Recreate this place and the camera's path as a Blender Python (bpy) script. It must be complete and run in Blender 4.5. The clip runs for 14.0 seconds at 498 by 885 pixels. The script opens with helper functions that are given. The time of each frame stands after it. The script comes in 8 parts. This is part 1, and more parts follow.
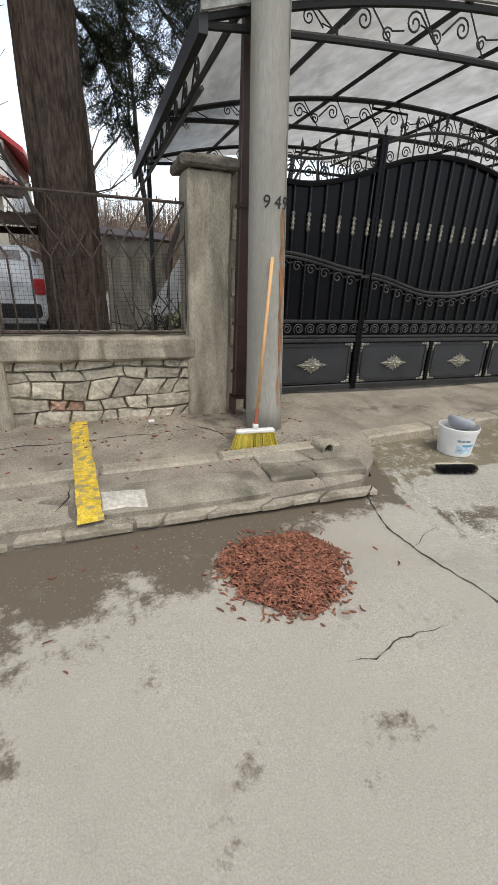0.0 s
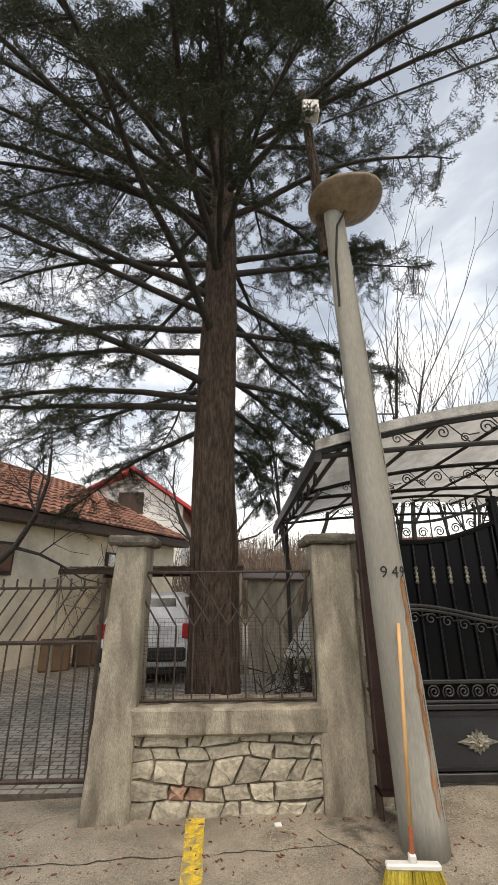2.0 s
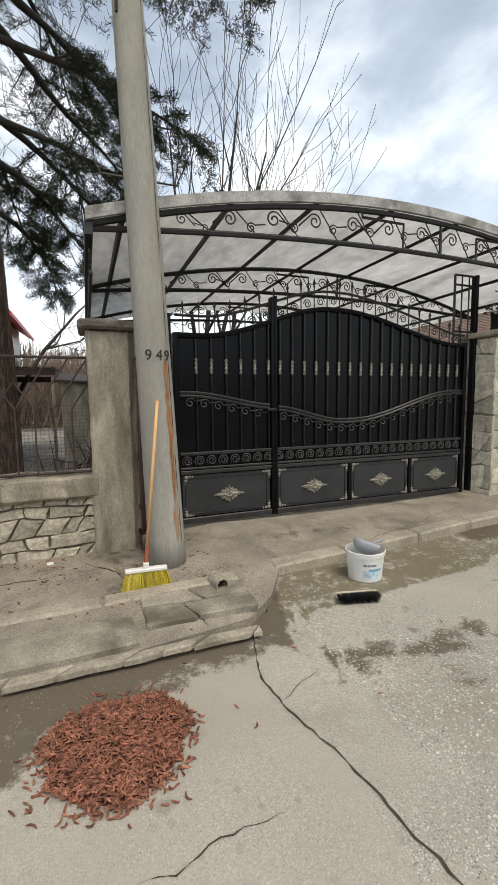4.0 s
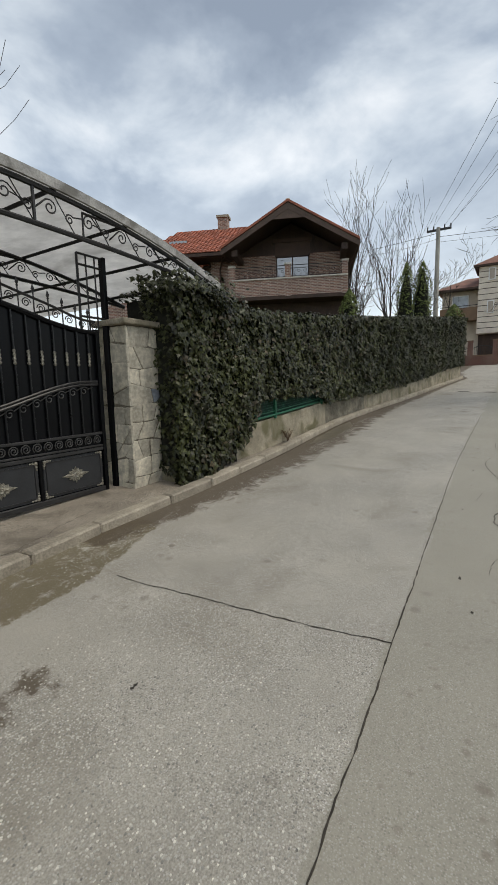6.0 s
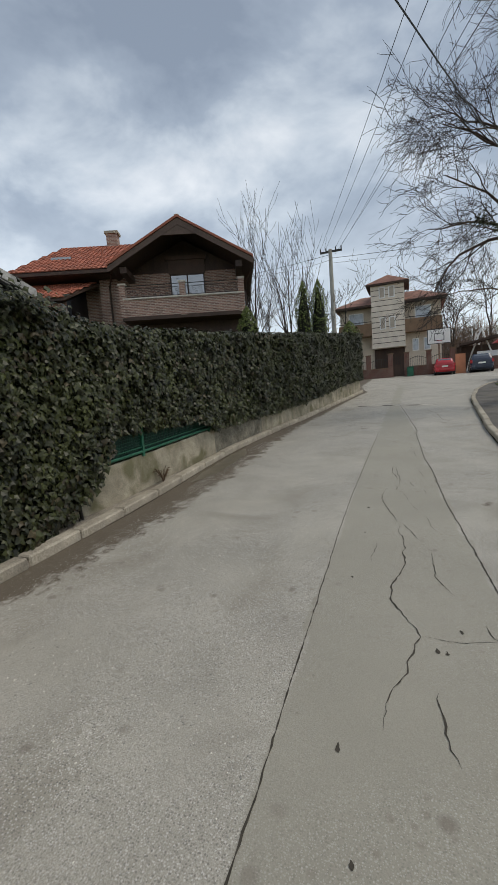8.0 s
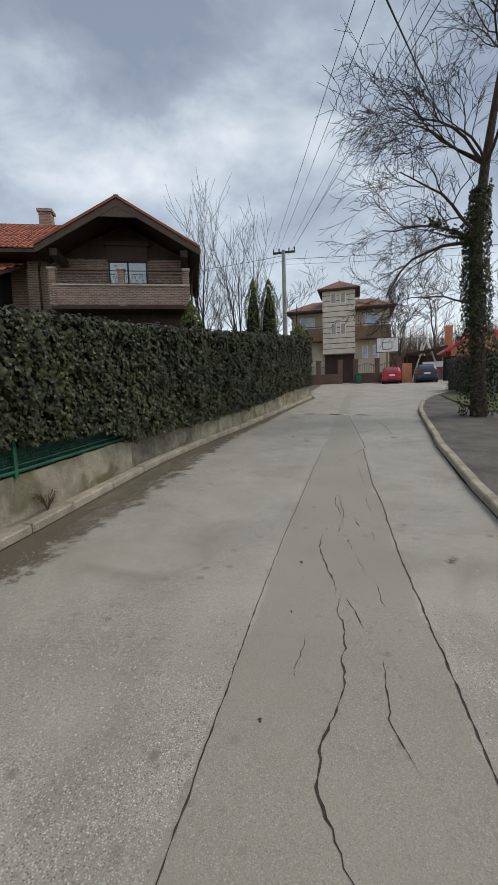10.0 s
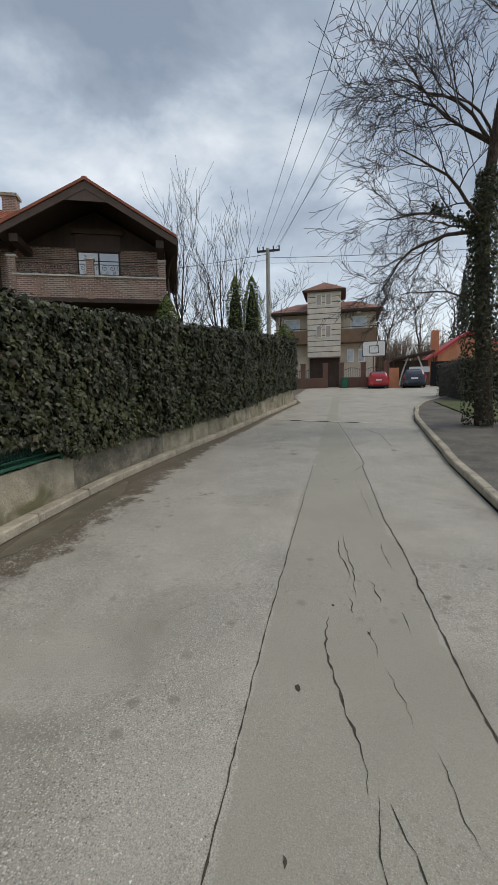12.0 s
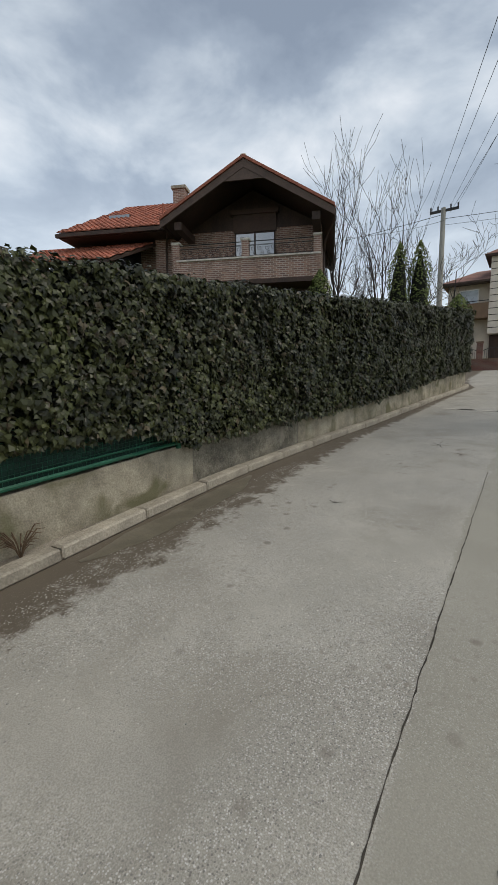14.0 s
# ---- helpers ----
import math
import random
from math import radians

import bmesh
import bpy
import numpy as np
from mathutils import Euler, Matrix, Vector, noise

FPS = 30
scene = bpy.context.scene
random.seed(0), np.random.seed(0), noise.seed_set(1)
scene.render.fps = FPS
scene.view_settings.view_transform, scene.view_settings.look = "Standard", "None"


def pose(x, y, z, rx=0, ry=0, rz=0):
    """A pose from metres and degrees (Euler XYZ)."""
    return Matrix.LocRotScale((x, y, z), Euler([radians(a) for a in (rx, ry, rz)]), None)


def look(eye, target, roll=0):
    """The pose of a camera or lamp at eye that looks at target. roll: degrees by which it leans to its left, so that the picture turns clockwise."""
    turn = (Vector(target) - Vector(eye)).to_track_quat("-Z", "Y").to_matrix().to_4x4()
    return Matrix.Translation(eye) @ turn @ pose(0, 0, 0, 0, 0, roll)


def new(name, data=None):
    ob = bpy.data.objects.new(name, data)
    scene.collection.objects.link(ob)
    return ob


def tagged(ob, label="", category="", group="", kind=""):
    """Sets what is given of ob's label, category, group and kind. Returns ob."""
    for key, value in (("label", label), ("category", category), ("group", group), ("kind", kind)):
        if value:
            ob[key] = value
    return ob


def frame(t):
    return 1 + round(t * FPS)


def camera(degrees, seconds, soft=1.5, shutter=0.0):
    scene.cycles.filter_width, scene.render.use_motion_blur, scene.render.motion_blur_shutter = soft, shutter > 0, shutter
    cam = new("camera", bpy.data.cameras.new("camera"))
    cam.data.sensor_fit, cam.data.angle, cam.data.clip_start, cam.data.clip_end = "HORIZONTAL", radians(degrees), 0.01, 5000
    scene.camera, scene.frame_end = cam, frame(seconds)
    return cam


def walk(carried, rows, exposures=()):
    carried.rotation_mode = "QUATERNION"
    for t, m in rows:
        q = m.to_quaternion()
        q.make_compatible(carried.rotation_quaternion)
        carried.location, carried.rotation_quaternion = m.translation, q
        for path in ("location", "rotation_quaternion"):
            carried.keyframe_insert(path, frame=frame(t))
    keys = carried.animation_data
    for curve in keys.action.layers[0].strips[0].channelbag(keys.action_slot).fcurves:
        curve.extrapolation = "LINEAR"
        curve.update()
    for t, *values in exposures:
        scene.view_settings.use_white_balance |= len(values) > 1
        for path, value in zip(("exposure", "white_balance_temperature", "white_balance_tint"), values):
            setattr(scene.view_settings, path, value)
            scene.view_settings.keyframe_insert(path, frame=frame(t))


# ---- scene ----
cam = camera(61.3, 14.0)
PATH = [
    (0, (-0.037, -0.234, 1.26), (0.588, 1.511, 0.506), 2.5),
    (0.5, (0.074, -0.223, 1.263), (0.463, 1.644, 0.661), 1.4),
    (0.7, (0.118, -0.228, 1.292), (0.323, 1.729, 0.931), 0.8),
    (1, (0.113, -0.276, 1.398), (0.144, 1.723, 1.439), 0.4),
    (1.2, (0.099, -0.282, 1.505), (0.069, 1.690, 1.832), 0.4),
    (1.5, (0.115, -0.347, 1.583), (0.063, 1.551, 2.21), -0.5),
    (1.7, (0.090, -0.369, 1.577), (0.061, 1.494, 2.303), -0.5),
    (2, (0.069, -0.385, 1.613), (0.106, 1.506, 2.263), -0.6),
    (2.2, (0.073, -0.391, 1.607), (0.15, 1.534, 2.145), -0.7),
    (4.3, (0.8, -0.468, 1.349), (1.738, 1.279, 1.084), -0.0),
    (4.5, (0.894, -0.475, 1.354), (1.997, 1.17, 1.071), 0.4),
    (5, (1.183, -0.436, 1.334), (2.581, 0.961, 1.03), -0.2),
    (5.5, (1.513, -0.51, 1.331), (3.09, 0.683, 1.033), -1.0),
    (6, (1.853, -0.591, 1.39), (3.527, 0.467, 1.11), -1.2),
    (6.5, (2.225, -0.592, 1.394), (3.993, 0.299, 1.108), -1.7),
    (7, (2.658, -0.692, 1.411), (4.476, 0.101, 1.155), -3.4),
    (7.5, (3.014, -0.741, 1.471), (4.838, 0.048, 1.252), -4.0),
    (8, (3.405, -0.668, 1.481), (5.256, 0.059, 1.275), -4.0),
    (8.5, (3.756, -0.733, 1.485), (5.626, -0.048, 1.296), -3.8),
    (9, (4.11, -0.805, 1.555), (6.0, -0.181, 1.362), -3.2),
    (11.3, (5.763, -0.409, 1.599), (7.702, 0.025, 1.37), -0.9),
    (11.5, (5.919, -0.402, 1.605), (7.858, 0.033, 1.38), -1.1),
    (12, (6.341, -0.374, 1.605), (8.284, 0.055, 1.403), -1.0),
    (12.5, (6.655, -0.339, 1.615), (8.594, 0.114, 1.427), -1.4),
    (13, (6.989, -0.271, 1.665), (8.917, 0.227, 1.48), -1.8),
    (13.5, (7.246, -0.252, 1.653), (9.105, 0.458, 1.448), -1.7),
    (14, (7.44, -0.254, 1.636), (9.095, 0.836, 1.361), -0.5),
]
walk(cam, [(t, look(eye, target, roll)) for t, eye, target, roll in PATH],
     exposures=[(0, 0.9, 7050, 11), (1.5, 0.90, 8100, 13), (2.2, 0.88, 8100, 13), (4.5, 0.68, 7350, 10), (5.5, 0.34, 7300, 10), (6.0, 0.24, 7200, 10), (7.5, 0.08, 7050, 10), (14, 0.08, 7050, 10)])

# ---- world, sun, exposure ----
SUN_EL, SUN_ROT = radians(48), radians(200)
world = bpy.data.worlds.new("overcast_sky")
scene.world = world
world.use_nodes = True
WN, WL = world.node_tree.nodes, world.node_tree.links
WN.clear()


def wnode(kind, **sets):
    nd = WN.new(kind)
    for key, value in sets.items():
        setattr(nd, key, value)
    return nd


w_out = wnode("ShaderNodeOutputWorld")
w_add = wnode("ShaderNodeAddShader")
w_bg = wnode("ShaderNodeBackground")
w_bg2 = wnode("ShaderNodeBackground")
w_sky = wnode("ShaderNodeTexSky", sky_type="NISHITA", sun_disc=False, sun_elevation=SUN_EL, sun_rotation=SUN_ROT)
w_bg.inputs["Strength"].default_value = 0.05
WL.new(w_sky.outputs["Color"], w_bg.inputs["Color"])
# cloud deck: direction projected on a flat layer, two scales of noise
w_tc = wnode("ShaderNodeTexCoord")
w_sep = wnode("ShaderNodeSeparateXYZ")
WL.new(w_tc.outputs["Generated"], w_sep.inputs[0])
w_zb = wnode("ShaderNodeMath", operation="ADD")
w_zb.inputs[1].default_value = 0.34
WL.new(w_sep.outputs["Z"], w_zb.inputs[0])
w_flat = wnode("ShaderNodeVectorMath", operation="DIVIDE")
WL.new(w_tc.outputs["Generated"], w_flat.inputs[0])
w_zc = wnode("ShaderNodeCombineXYZ")
w_zc.inputs[2].default_value = 1.0
for k in (0, 1):
    WL.new(w_zb.outputs[0], w_zc.inputs[k])
WL.new(w_zc.outputs[0], w_flat.inputs[1])
w_com = wnode("ShaderNodeMapping")
w_com.inputs["Location"].default_value = (0.62, 0.35, 0.0)
w_com.inputs["Rotation"].default_value = (0.0, 0.0, 0.5)
WL.new(w_flat.outputs[0], w_com.inputs["Vector"])
w_n1 = wnode("ShaderNodeTexNoise")
w_n1.inputs["Scale"].default_value = 2.6
w_n1.inputs["Detail"].default_value = 6.0
w_n1.inputs["Roughness"].default_value = 0.55
w_n1.inputs["Distortion"].default_value = 0.2
WL.new(w_com.outputs[0], w_n1.inputs["Vector"])
w_ramp = wnode("ShaderNodeValToRGB")
CLOUD = [(0.36, (0.19, 0.232, 0.295)), (0.49, (0.275, 0.33, 0.405)), (0.60, (0.44, 0.505, 0.58)), (0.76, (0.68, 0.73, 0.79))]
for i, (p, c) in enumerate(CLOUD):
    el = w_ramp.color_ramp.elements[i] if i < 2 else w_ramp.color_ramp.elements.new(p)
    el.position, el.color = p, (*c, 1)
# the deck is thicker overhead and breaks up lower down
w_low = wnode("ShaderNodeFloatCurve")
DECK = [(0.0, 0.60), (0.22, 0.53), (0.34, 0.51), (0.47, 0.555), (0.58, 0.47), (0.70, 0.405), (1.0, 0.45)]
for i, (p, q) in enumerate(DECK):
    if i in (0, len(DECK) - 1):
        w_low.mapping.curves[0].points[0 if i == 0 else -1].location = (p, q)
    else:
        w_low.mapping.curves[0].points.new(p, q)
w_low.mapping.update()
WL.new(w_sep.outputs["Z"], w_low.inputs["Value"])
w_off = wnode("ShaderNodeMath", operation="SUBTRACT")
w_off.inputs[1].default_value = 0.5
WL.new(w_low.outputs[0], w_off.inputs[0])
w_sum = wnode("ShaderNodeMath", operation="ADD")
WL.new(w_n1.outputs["Fac"], w_sum.inputs[0])
WL.new(w_off.outputs[0], w_sum.inputs[1])
WL.new(w_sum.outputs[0], w_ramp.inputs[0])
w_hor = wnode("ShaderNodeMapRange")
w_hor.inputs["From Min"].default_value = 0.02
w_hor.inputs["From Max"].default_value = 0.42
WL.new(w_sep.outputs["Z"], w_hor.inputs["Value"])
w_mix = wnode("ShaderNodeMix", data_type="RGBA")
w_mix.inputs[6].default_value = (0.60, 0.66, 0.73, 1)
WL.new(w_hor.outputs[0], w_mix.inputs[0])
WL.new(w_ramp.outputs[0], w_mix.inputs[7])
WL.new(w_mix.outputs[2], w_bg2.inputs["Color"])
w_bg2.inputs["Strength"].default_value = 1.0
WL.new(w_bg.outputs[0], w_add.inputs[0])
WL.new(w_bg2.outputs[0], w_add.inputs[1])
WL.new(w_add.outputs[0], w_out.inputs["Surface"])

sun = new("sun", bpy.data.lights.new("sun", "SUN"))
sun.data.energy, sun.data.angle, sun.data.color = 1.2, radians(30), (1.0, 0.96, 0.9)
sun.matrix_world = look((10, -14, 30), (6, 2, 0))


# ---- materials ----
def mat(name, base, rough=0.8, metal=0.0, grain=40.0, var=0.25, blotch=1.5, bvar=0.25, bump=0.3, dirt=None, spec=0.4, rnd=0.0, isl=0.0, stretch=(1, 1, 1), depth=0.01, trans=0.0):
    """A surface with grain and blotches at two scales, in object space metres; rnd / isl: change from object to object / island to island."""
    m = bpy.data.materials.new(name)
    m.use_nodes = True
    N, L = m.node_tree.nodes, m.node_tree.links
    b = N["Principled BSDF"]
    tc = N.new("ShaderNodeTexCoord")
    mp = N.new("ShaderNodeMapping")
    mp.inputs["Scale"].default_value = stretch
    L.new(tc.outputs["Object"], mp.inputs["Vector"])
    n1 = N.new("ShaderNodeTexNoise")
    n1.inputs["Scale"].default_value, n1.inputs["Detail"].default_value = grain, 4
    n2 = N.new("ShaderNodeTexNoise")
    n2.inputs["Scale"].default_value, n2.inputs["Detail"].default_value, n2.inputs["Roughness"].default_value = blotch, 6, 0.65
    for n in (n1, n2):
        L.new(mp.outputs[0], n.inputs["Vector"])
    r1 = N.new("ShaderNodeMapRange")
    r1.inputs["From Min"].default_value, r1.inputs["From Max"].default_value = 0.3, 0.7
    r1.inputs["To Min"].default_value, r1.inputs["To Max"].default_value = 1 - var, 1 + var
    L.new(n1.outputs["Fac"], r1.inputs["Value"])
    r2 = N.new("ShaderNodeMapRange")
    r2.inputs["From Min"].default_value, r2.inputs["From Max"].default_value = 0.35, 0.65
    r2.inputs["To Min"].default_value, r2.inputs["To Max"].default_value = 1 - bvar, 1 + bvar
    L.new(n2.outputs["Fac"], r2.inputs["Value"])
    mul = N.new("ShaderNodeMath")
    mul.operation = "MULTIPLY"
    L.new(r1.outputs[0], mul.inputs[0])
    L.new(r2.outputs[0], mul.inputs[1])
    last = mul.outputs[0]
    for amount, kind, sock in ((rnd, "ShaderNodeObjectInfo", "Random"), (isl, "ShaderNodeNewGeometry", "Random Per Island")):
        if amount:
            o = N.new(kind)
            r = N.new("ShaderNodeMapRange")
            r.inputs["To Min"].default_value, r.inputs["To Max"].default_value = 1 - amount, 1 + amount
            L.new(o.outputs[sock], r.inputs["Value"])
            k = N.new("ShaderNodeMath")
            k.operation = "MULTIPLY"
            L.new(last, k.inputs[0])
            L.new(r.outputs[0], k.inputs[1])
            last = k.outputs[0]
    mx = N.new("ShaderNodeMix")
    mx.data_type, mx.blend_type = "RGBA", "MULTIPLY"
    mx.inputs[0].default_value = 1
    mx.inputs[6].default_value = (*base, 1)
    L.new(last, mx.inputs[7])
    colour = mx.outputs[2]
    if dirt:
        # stains: second colour where a third, larger noise is high
        n3 = N.new("ShaderNodeTexNoise")
        n3.inputs["Scale"].default_value, n3.inputs["Detail"].default_value, n3.inputs["Distortion"].default_value = blotch * 0.8, 8, 0.6
        off = N.new("ShaderNodeMapping")
        off.inputs["Location"].default_value = (7.3, 2.1, 4.4)
        off.inputs["Scale"].default_value = stretch
        L.new(tc.outputs["Object"], off.inputs["Vector"])
        L.new(off.outputs[0], n3.inputs["Vector"])
        r3 = N.new("ShaderNodeMapRange")
        r3.inputs["From Min"].default_value, r3.inputs["From Max"].default_value = dirt[1], dirt[1] + 0.16
        r3.inputs["To Max"].default_value = dirt[2]
        L.new(n3.outputs["Fac"], r3.inputs["Value"])
        md = N.new("ShaderNodeMix")
        md.data_type = "RGBA"
        L.new(r3.outputs[0], md.inputs[0])
        L.new(colour, md.inputs[6])
        md.inputs[7].default_value = (*dirt[0], 1)
        colour = md.outputs[2]
    L.new(colour, b.inputs["Base Color"])
    rr = N.new("ShaderNodeMapRange")
    rr.inputs["To Min"].default_value, rr.inputs["To Max"].default_value = max(rough - 0.12, 0.03), min(rough + 0.12, 1)
    L.new(n2.outputs["Fac"], rr.inputs["Value"])
    L.new(rr.outputs[0], b.inputs["Roughness"])
    b.inputs["Metallic"].default_value = metal
    b.inputs["Specular IOR Level"].default_value = spec
    if bump:
        bp = N.new("ShaderNodeBump")
        bp.inputs["Strength"].default_value, bp.inputs["Distance"].default_value = bump, depth
        L.new(n1.outputs["Fac"], bp.inputs["Height"])
        L.new(bp.outputs[0], b.inputs["Normal"])
    return m


M_ROAD = mat("worn_concrete_road", (0.40, 0.376, 0.318), 0.70, grain=150, var=0.26, blotch=1.1, bvar=0.13, bump=0.35, dirt=((0.28, 0.255, 0.205), 0.53, 0.75), spec=0.4)
M_PAVE = mat("old_pavement_concrete", (0.30, 0.264, 0.212), 0.85, grain=130, var=0.34, blotch=2.2, bvar=0.25, bump=0.5, dirt=((0.13, 0.112, 0.085), 0.52, 0.8), spec=0.3)
M_KERB = mat("kerb_concrete", (0.37, 0.33, 0.26), 0.9, grain=50, var=0.22, blotch=3, bvar=0.25, bump=0.5, dirt=((0.15, 0.135, 0.09), 0.5, 0.8), spec=0.3, rnd=0.15)
M_RENDER = mat("weathered_cement_render", (0.375, 0.335, 0.265), 0.9, grain=90, var=0.24, blotch=3.2, bvar=0.32, bump=0.8, dirt=((0.13, 0.115, 0.085), 0.50, 0.85), spec=0.2, stretch=(1.6, 1.6, 0.5))
M_CAP = mat("dark_lichened_cement", (0.20, 0.18, 0.15), 0.95, grain=70, var=0.3, blotch=6, bvar=0.35, bump=0.9, dirt=((0.08, 0.072, 0.06), 0.5, 0.8), spec=0.2)
M_LOWWALL = mat("mossy_low_wall_render", (0.34, 0.305, 0.23), 0.92, grain=60, var=0.22, blotch=2.4, bvar=0.3, bump=0.7, dirt=((0.13, 0.125, 0.06), 0.49, 0.8), spec=0.2)
M_FASCIA = mat("weathered_fascia_sheet", (0.36, 0.355, 0.335), 0.7, grain=60, var=0.2, blotch=5, bvar=0.3, bump=0.2, dirt=((0.12, 0.115, 0.1), 0.5, 0.8), spec=0.3)
M_POLE = mat("grey_pole_concrete", (0.35, 0.34, 0.30), 0.85, grain=80, var=0.12, blotch=2.0, bvar=0.2, bump=0.3, dirt=((0.26, 0.24, 0.2), 0.55, 0.6), spec=0.25, stretch=(1, 1, 0.2))
M_STONE = mat("rubble_stone", (0.43, 0.39, 0.31), 0.9, grain=35, var=0.25, blotch=6, bvar=0.3, bump=0.8, spec=0.25, rnd=0.3)
M_MORTAR = mat("dark_mortar", (0.22, 0.195, 0.15), 0.95, grain=60, var=0.3, blotch=4, bvar=0.3, bump=0.8, spec=0.2)
M_GATE = mat("black_gate_paint", (0.004, 0.0044, 0.0055), 0.32, grain=60, var=0.15, blotch=2, bvar=0.25, bump=0.05, spec=0.16)
M_IRON = mat("dark_wrought_iron", (0.018, 0.017, 0.017), 0.5, grain=60, var=0.3, blotch=3, bvar=0.3, bump=0.1, spec=0.5)
M_SILVER = mat("patinated_silver_ornament", (0.30, 0.285, 0.235), 0.45, metal=0.6, grain=90, var=0.4, blotch=20, bvar=0.5, bump=0.6)
M_IVY = mat("ivy_leaf", (0.036, 0.041, 0.013), 0.42, grain=30, var=0.35, blotch=1.1, bvar=0.45, bump=0.2, spec=0.36, isl=0.6)
# near-black colour standing for the shade deep inside foliage
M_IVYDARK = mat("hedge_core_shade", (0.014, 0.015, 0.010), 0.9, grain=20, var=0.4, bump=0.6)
M_BARK = mat("cedar_bark", (0.085, 0.063, 0.050), 0.95, grain=14, var=0.45, blotch=4, bvar=0.3, bump=1.0, stretch=(3.2, 3.2, 0.8), depth=0.05, spec=0.1)
M_TWIG = mat("bare_branch_bark", (0.042, 0.035, 0.031), 0.9, grain=30, var=0.3, blotch=4, bvar=0.2, bump=0.3)
M_NEEDLE = mat("cedar_needles", (0.037, 0.049, 0.028), 0.6, grain=20, var=0.3, blotch=1.0, bvar=0.35, bump=0, isl=0.5)
M_TILE = mat("orange_roof_tile", (0.33, 0.112, 0.068), 0.75, grain=12, var=0.18, blotch=1.2, bvar=0.22, bump=0.3, isl=0.22)
M_WOODDK = mat("dark_stained_timber", (0.055, 0.032, 0.022), 0.6, grain=30, var=0.3, blotch=3, bvar=0.25, bump=0.2, stretch=(1, 1, 0.3))
M_CREAM = mat("cream_stucco", (0.60, 0.52, 0.42), 0.9, grain=40, var=0.08, blotch=0.8, bvar=0.12, bump=0.2)
M_WHITEP = mat("white_paint", (0.78, 0.77, 0.74), 0.5, grain=30, var=0.04, blotch=3, bvar=0.07, bump=0.03)
M_BROWNP = mat("brown_panel", (0.20, 0.125, 0.075), 0.7, grain=20, var=0.1, blotch=2, bvar=0.12, bump=0.1)
M_DOWNPIPE = mat("brown_downpipe_sheet", (0.055, 0.028, 0.024), 0.45, grain=30, var=0.15, blotch=4, bvar=0.25, bump=0.05, spec=0.5)
M_GLASSDK = mat("dark_window_glass", (0.02, 0.024, 0.028), 0.05, grain=2, var=0.1, bump=0, spec=1.0)
M_GLASSDK.node_tree.nodes["Principled BSDF"].inputs["IOR"].default_value = 2.2
M_YELLOW = mat("yellow_road_paint", (0.72, 0.50, 0.05), 0.75, grain=120, var=0.3, blotch=22, bvar=0.25, bump=0.4, dirt=((0.27, 0.24, 0.17), 0.47, 0.85))
M_GREEN = mat("green_fence_paint", (0.02, 0.13, 0.075), 0.5, grain=30, var=0.2, blotch=3, bvar=0.2, bump=0.1)
M_GRASS = mat("rough_grass", (0.085, 0.10, 0.035), 0.9, grain=30, var=0.4, blotch=2, bvar=0.3, bump=0.6)


# ---- mesh helpers ----
def part(name, bm, material, parent=None, label="", smooth=False):
    """Links a bmesh as one mesh object, under a thing or a part."""
    me = bpy.data.meshes.new(name)
    bm.to_mesh(me)
    bm.free()
    me.materials.append(material)
    if smooth:
        for p in me.polygons:
            p.use_smooth = True
    ob = new(name, me)
    if parent:
        ob.parent = parent
    if label:
        ob["label"] = label
    return ob


def empty(name, at, label, category, group="", kind="", rz=0.0):
    ob = new(name)
    ob.empty_display_size = 0.1
    ob.matrix_basis = pose(*at, 0, 0, rz)
    return tagged(ob, label, category, group, kind)


def box(bm, x0, x1, y0, y1, z0, z1, m=None, bevel=0.0):
    """A box, bevelled if asked, added to bm."""
    r = bmesh.ops.create_cube(bm, size=1)
    vs = r["verts"]
    for v in vs:
        v.co = Vector(((x0 + x1) / 2 + v.co.x * (x1 - x0), (y0 + y1) / 2 + v.co.y * (y1 - y0), (z0 + z1) / 2 + v.co.z * (z1 - z0)))
    if bevel:
        es = list({e for v in vs for e in v.link_edges})
        out = bmesh.ops.bevel(bm, geom=es, offset=bevel, segments=1, affect="EDGES", profile=0.5)
        vs = list({v for f in out["faces"] for v in f.verts} | {v for v in vs if v.is_valid})
    if m is not None:
        for v in vs:
            v.co = m @ v.co
    return vs


def rough(bm, cuts, amp, seed=0.0, freq=6.0):
    """Cuts the faces finer and makes them uneven, as hand-laid render is."""
    bmesh.ops.subdivide_edges(bm, edges=[e for e in bm.edges if e.calc_length() > 0.1], cuts=cuts, use_grid_fill=True)
    bm.normal_update()
    for v in bm.verts:
        v.co += v.normal * amp * (noise.noise(v.co * freq + Vector((seed, 0, 0))) + 0.6 * noise.noise(v.co * freq * 3.1 + Vector((0, seed, 0))))
    return bm


def B(*a, **k):
    bm = bmesh.new()
    box(bm, *a, **k)
    return bm


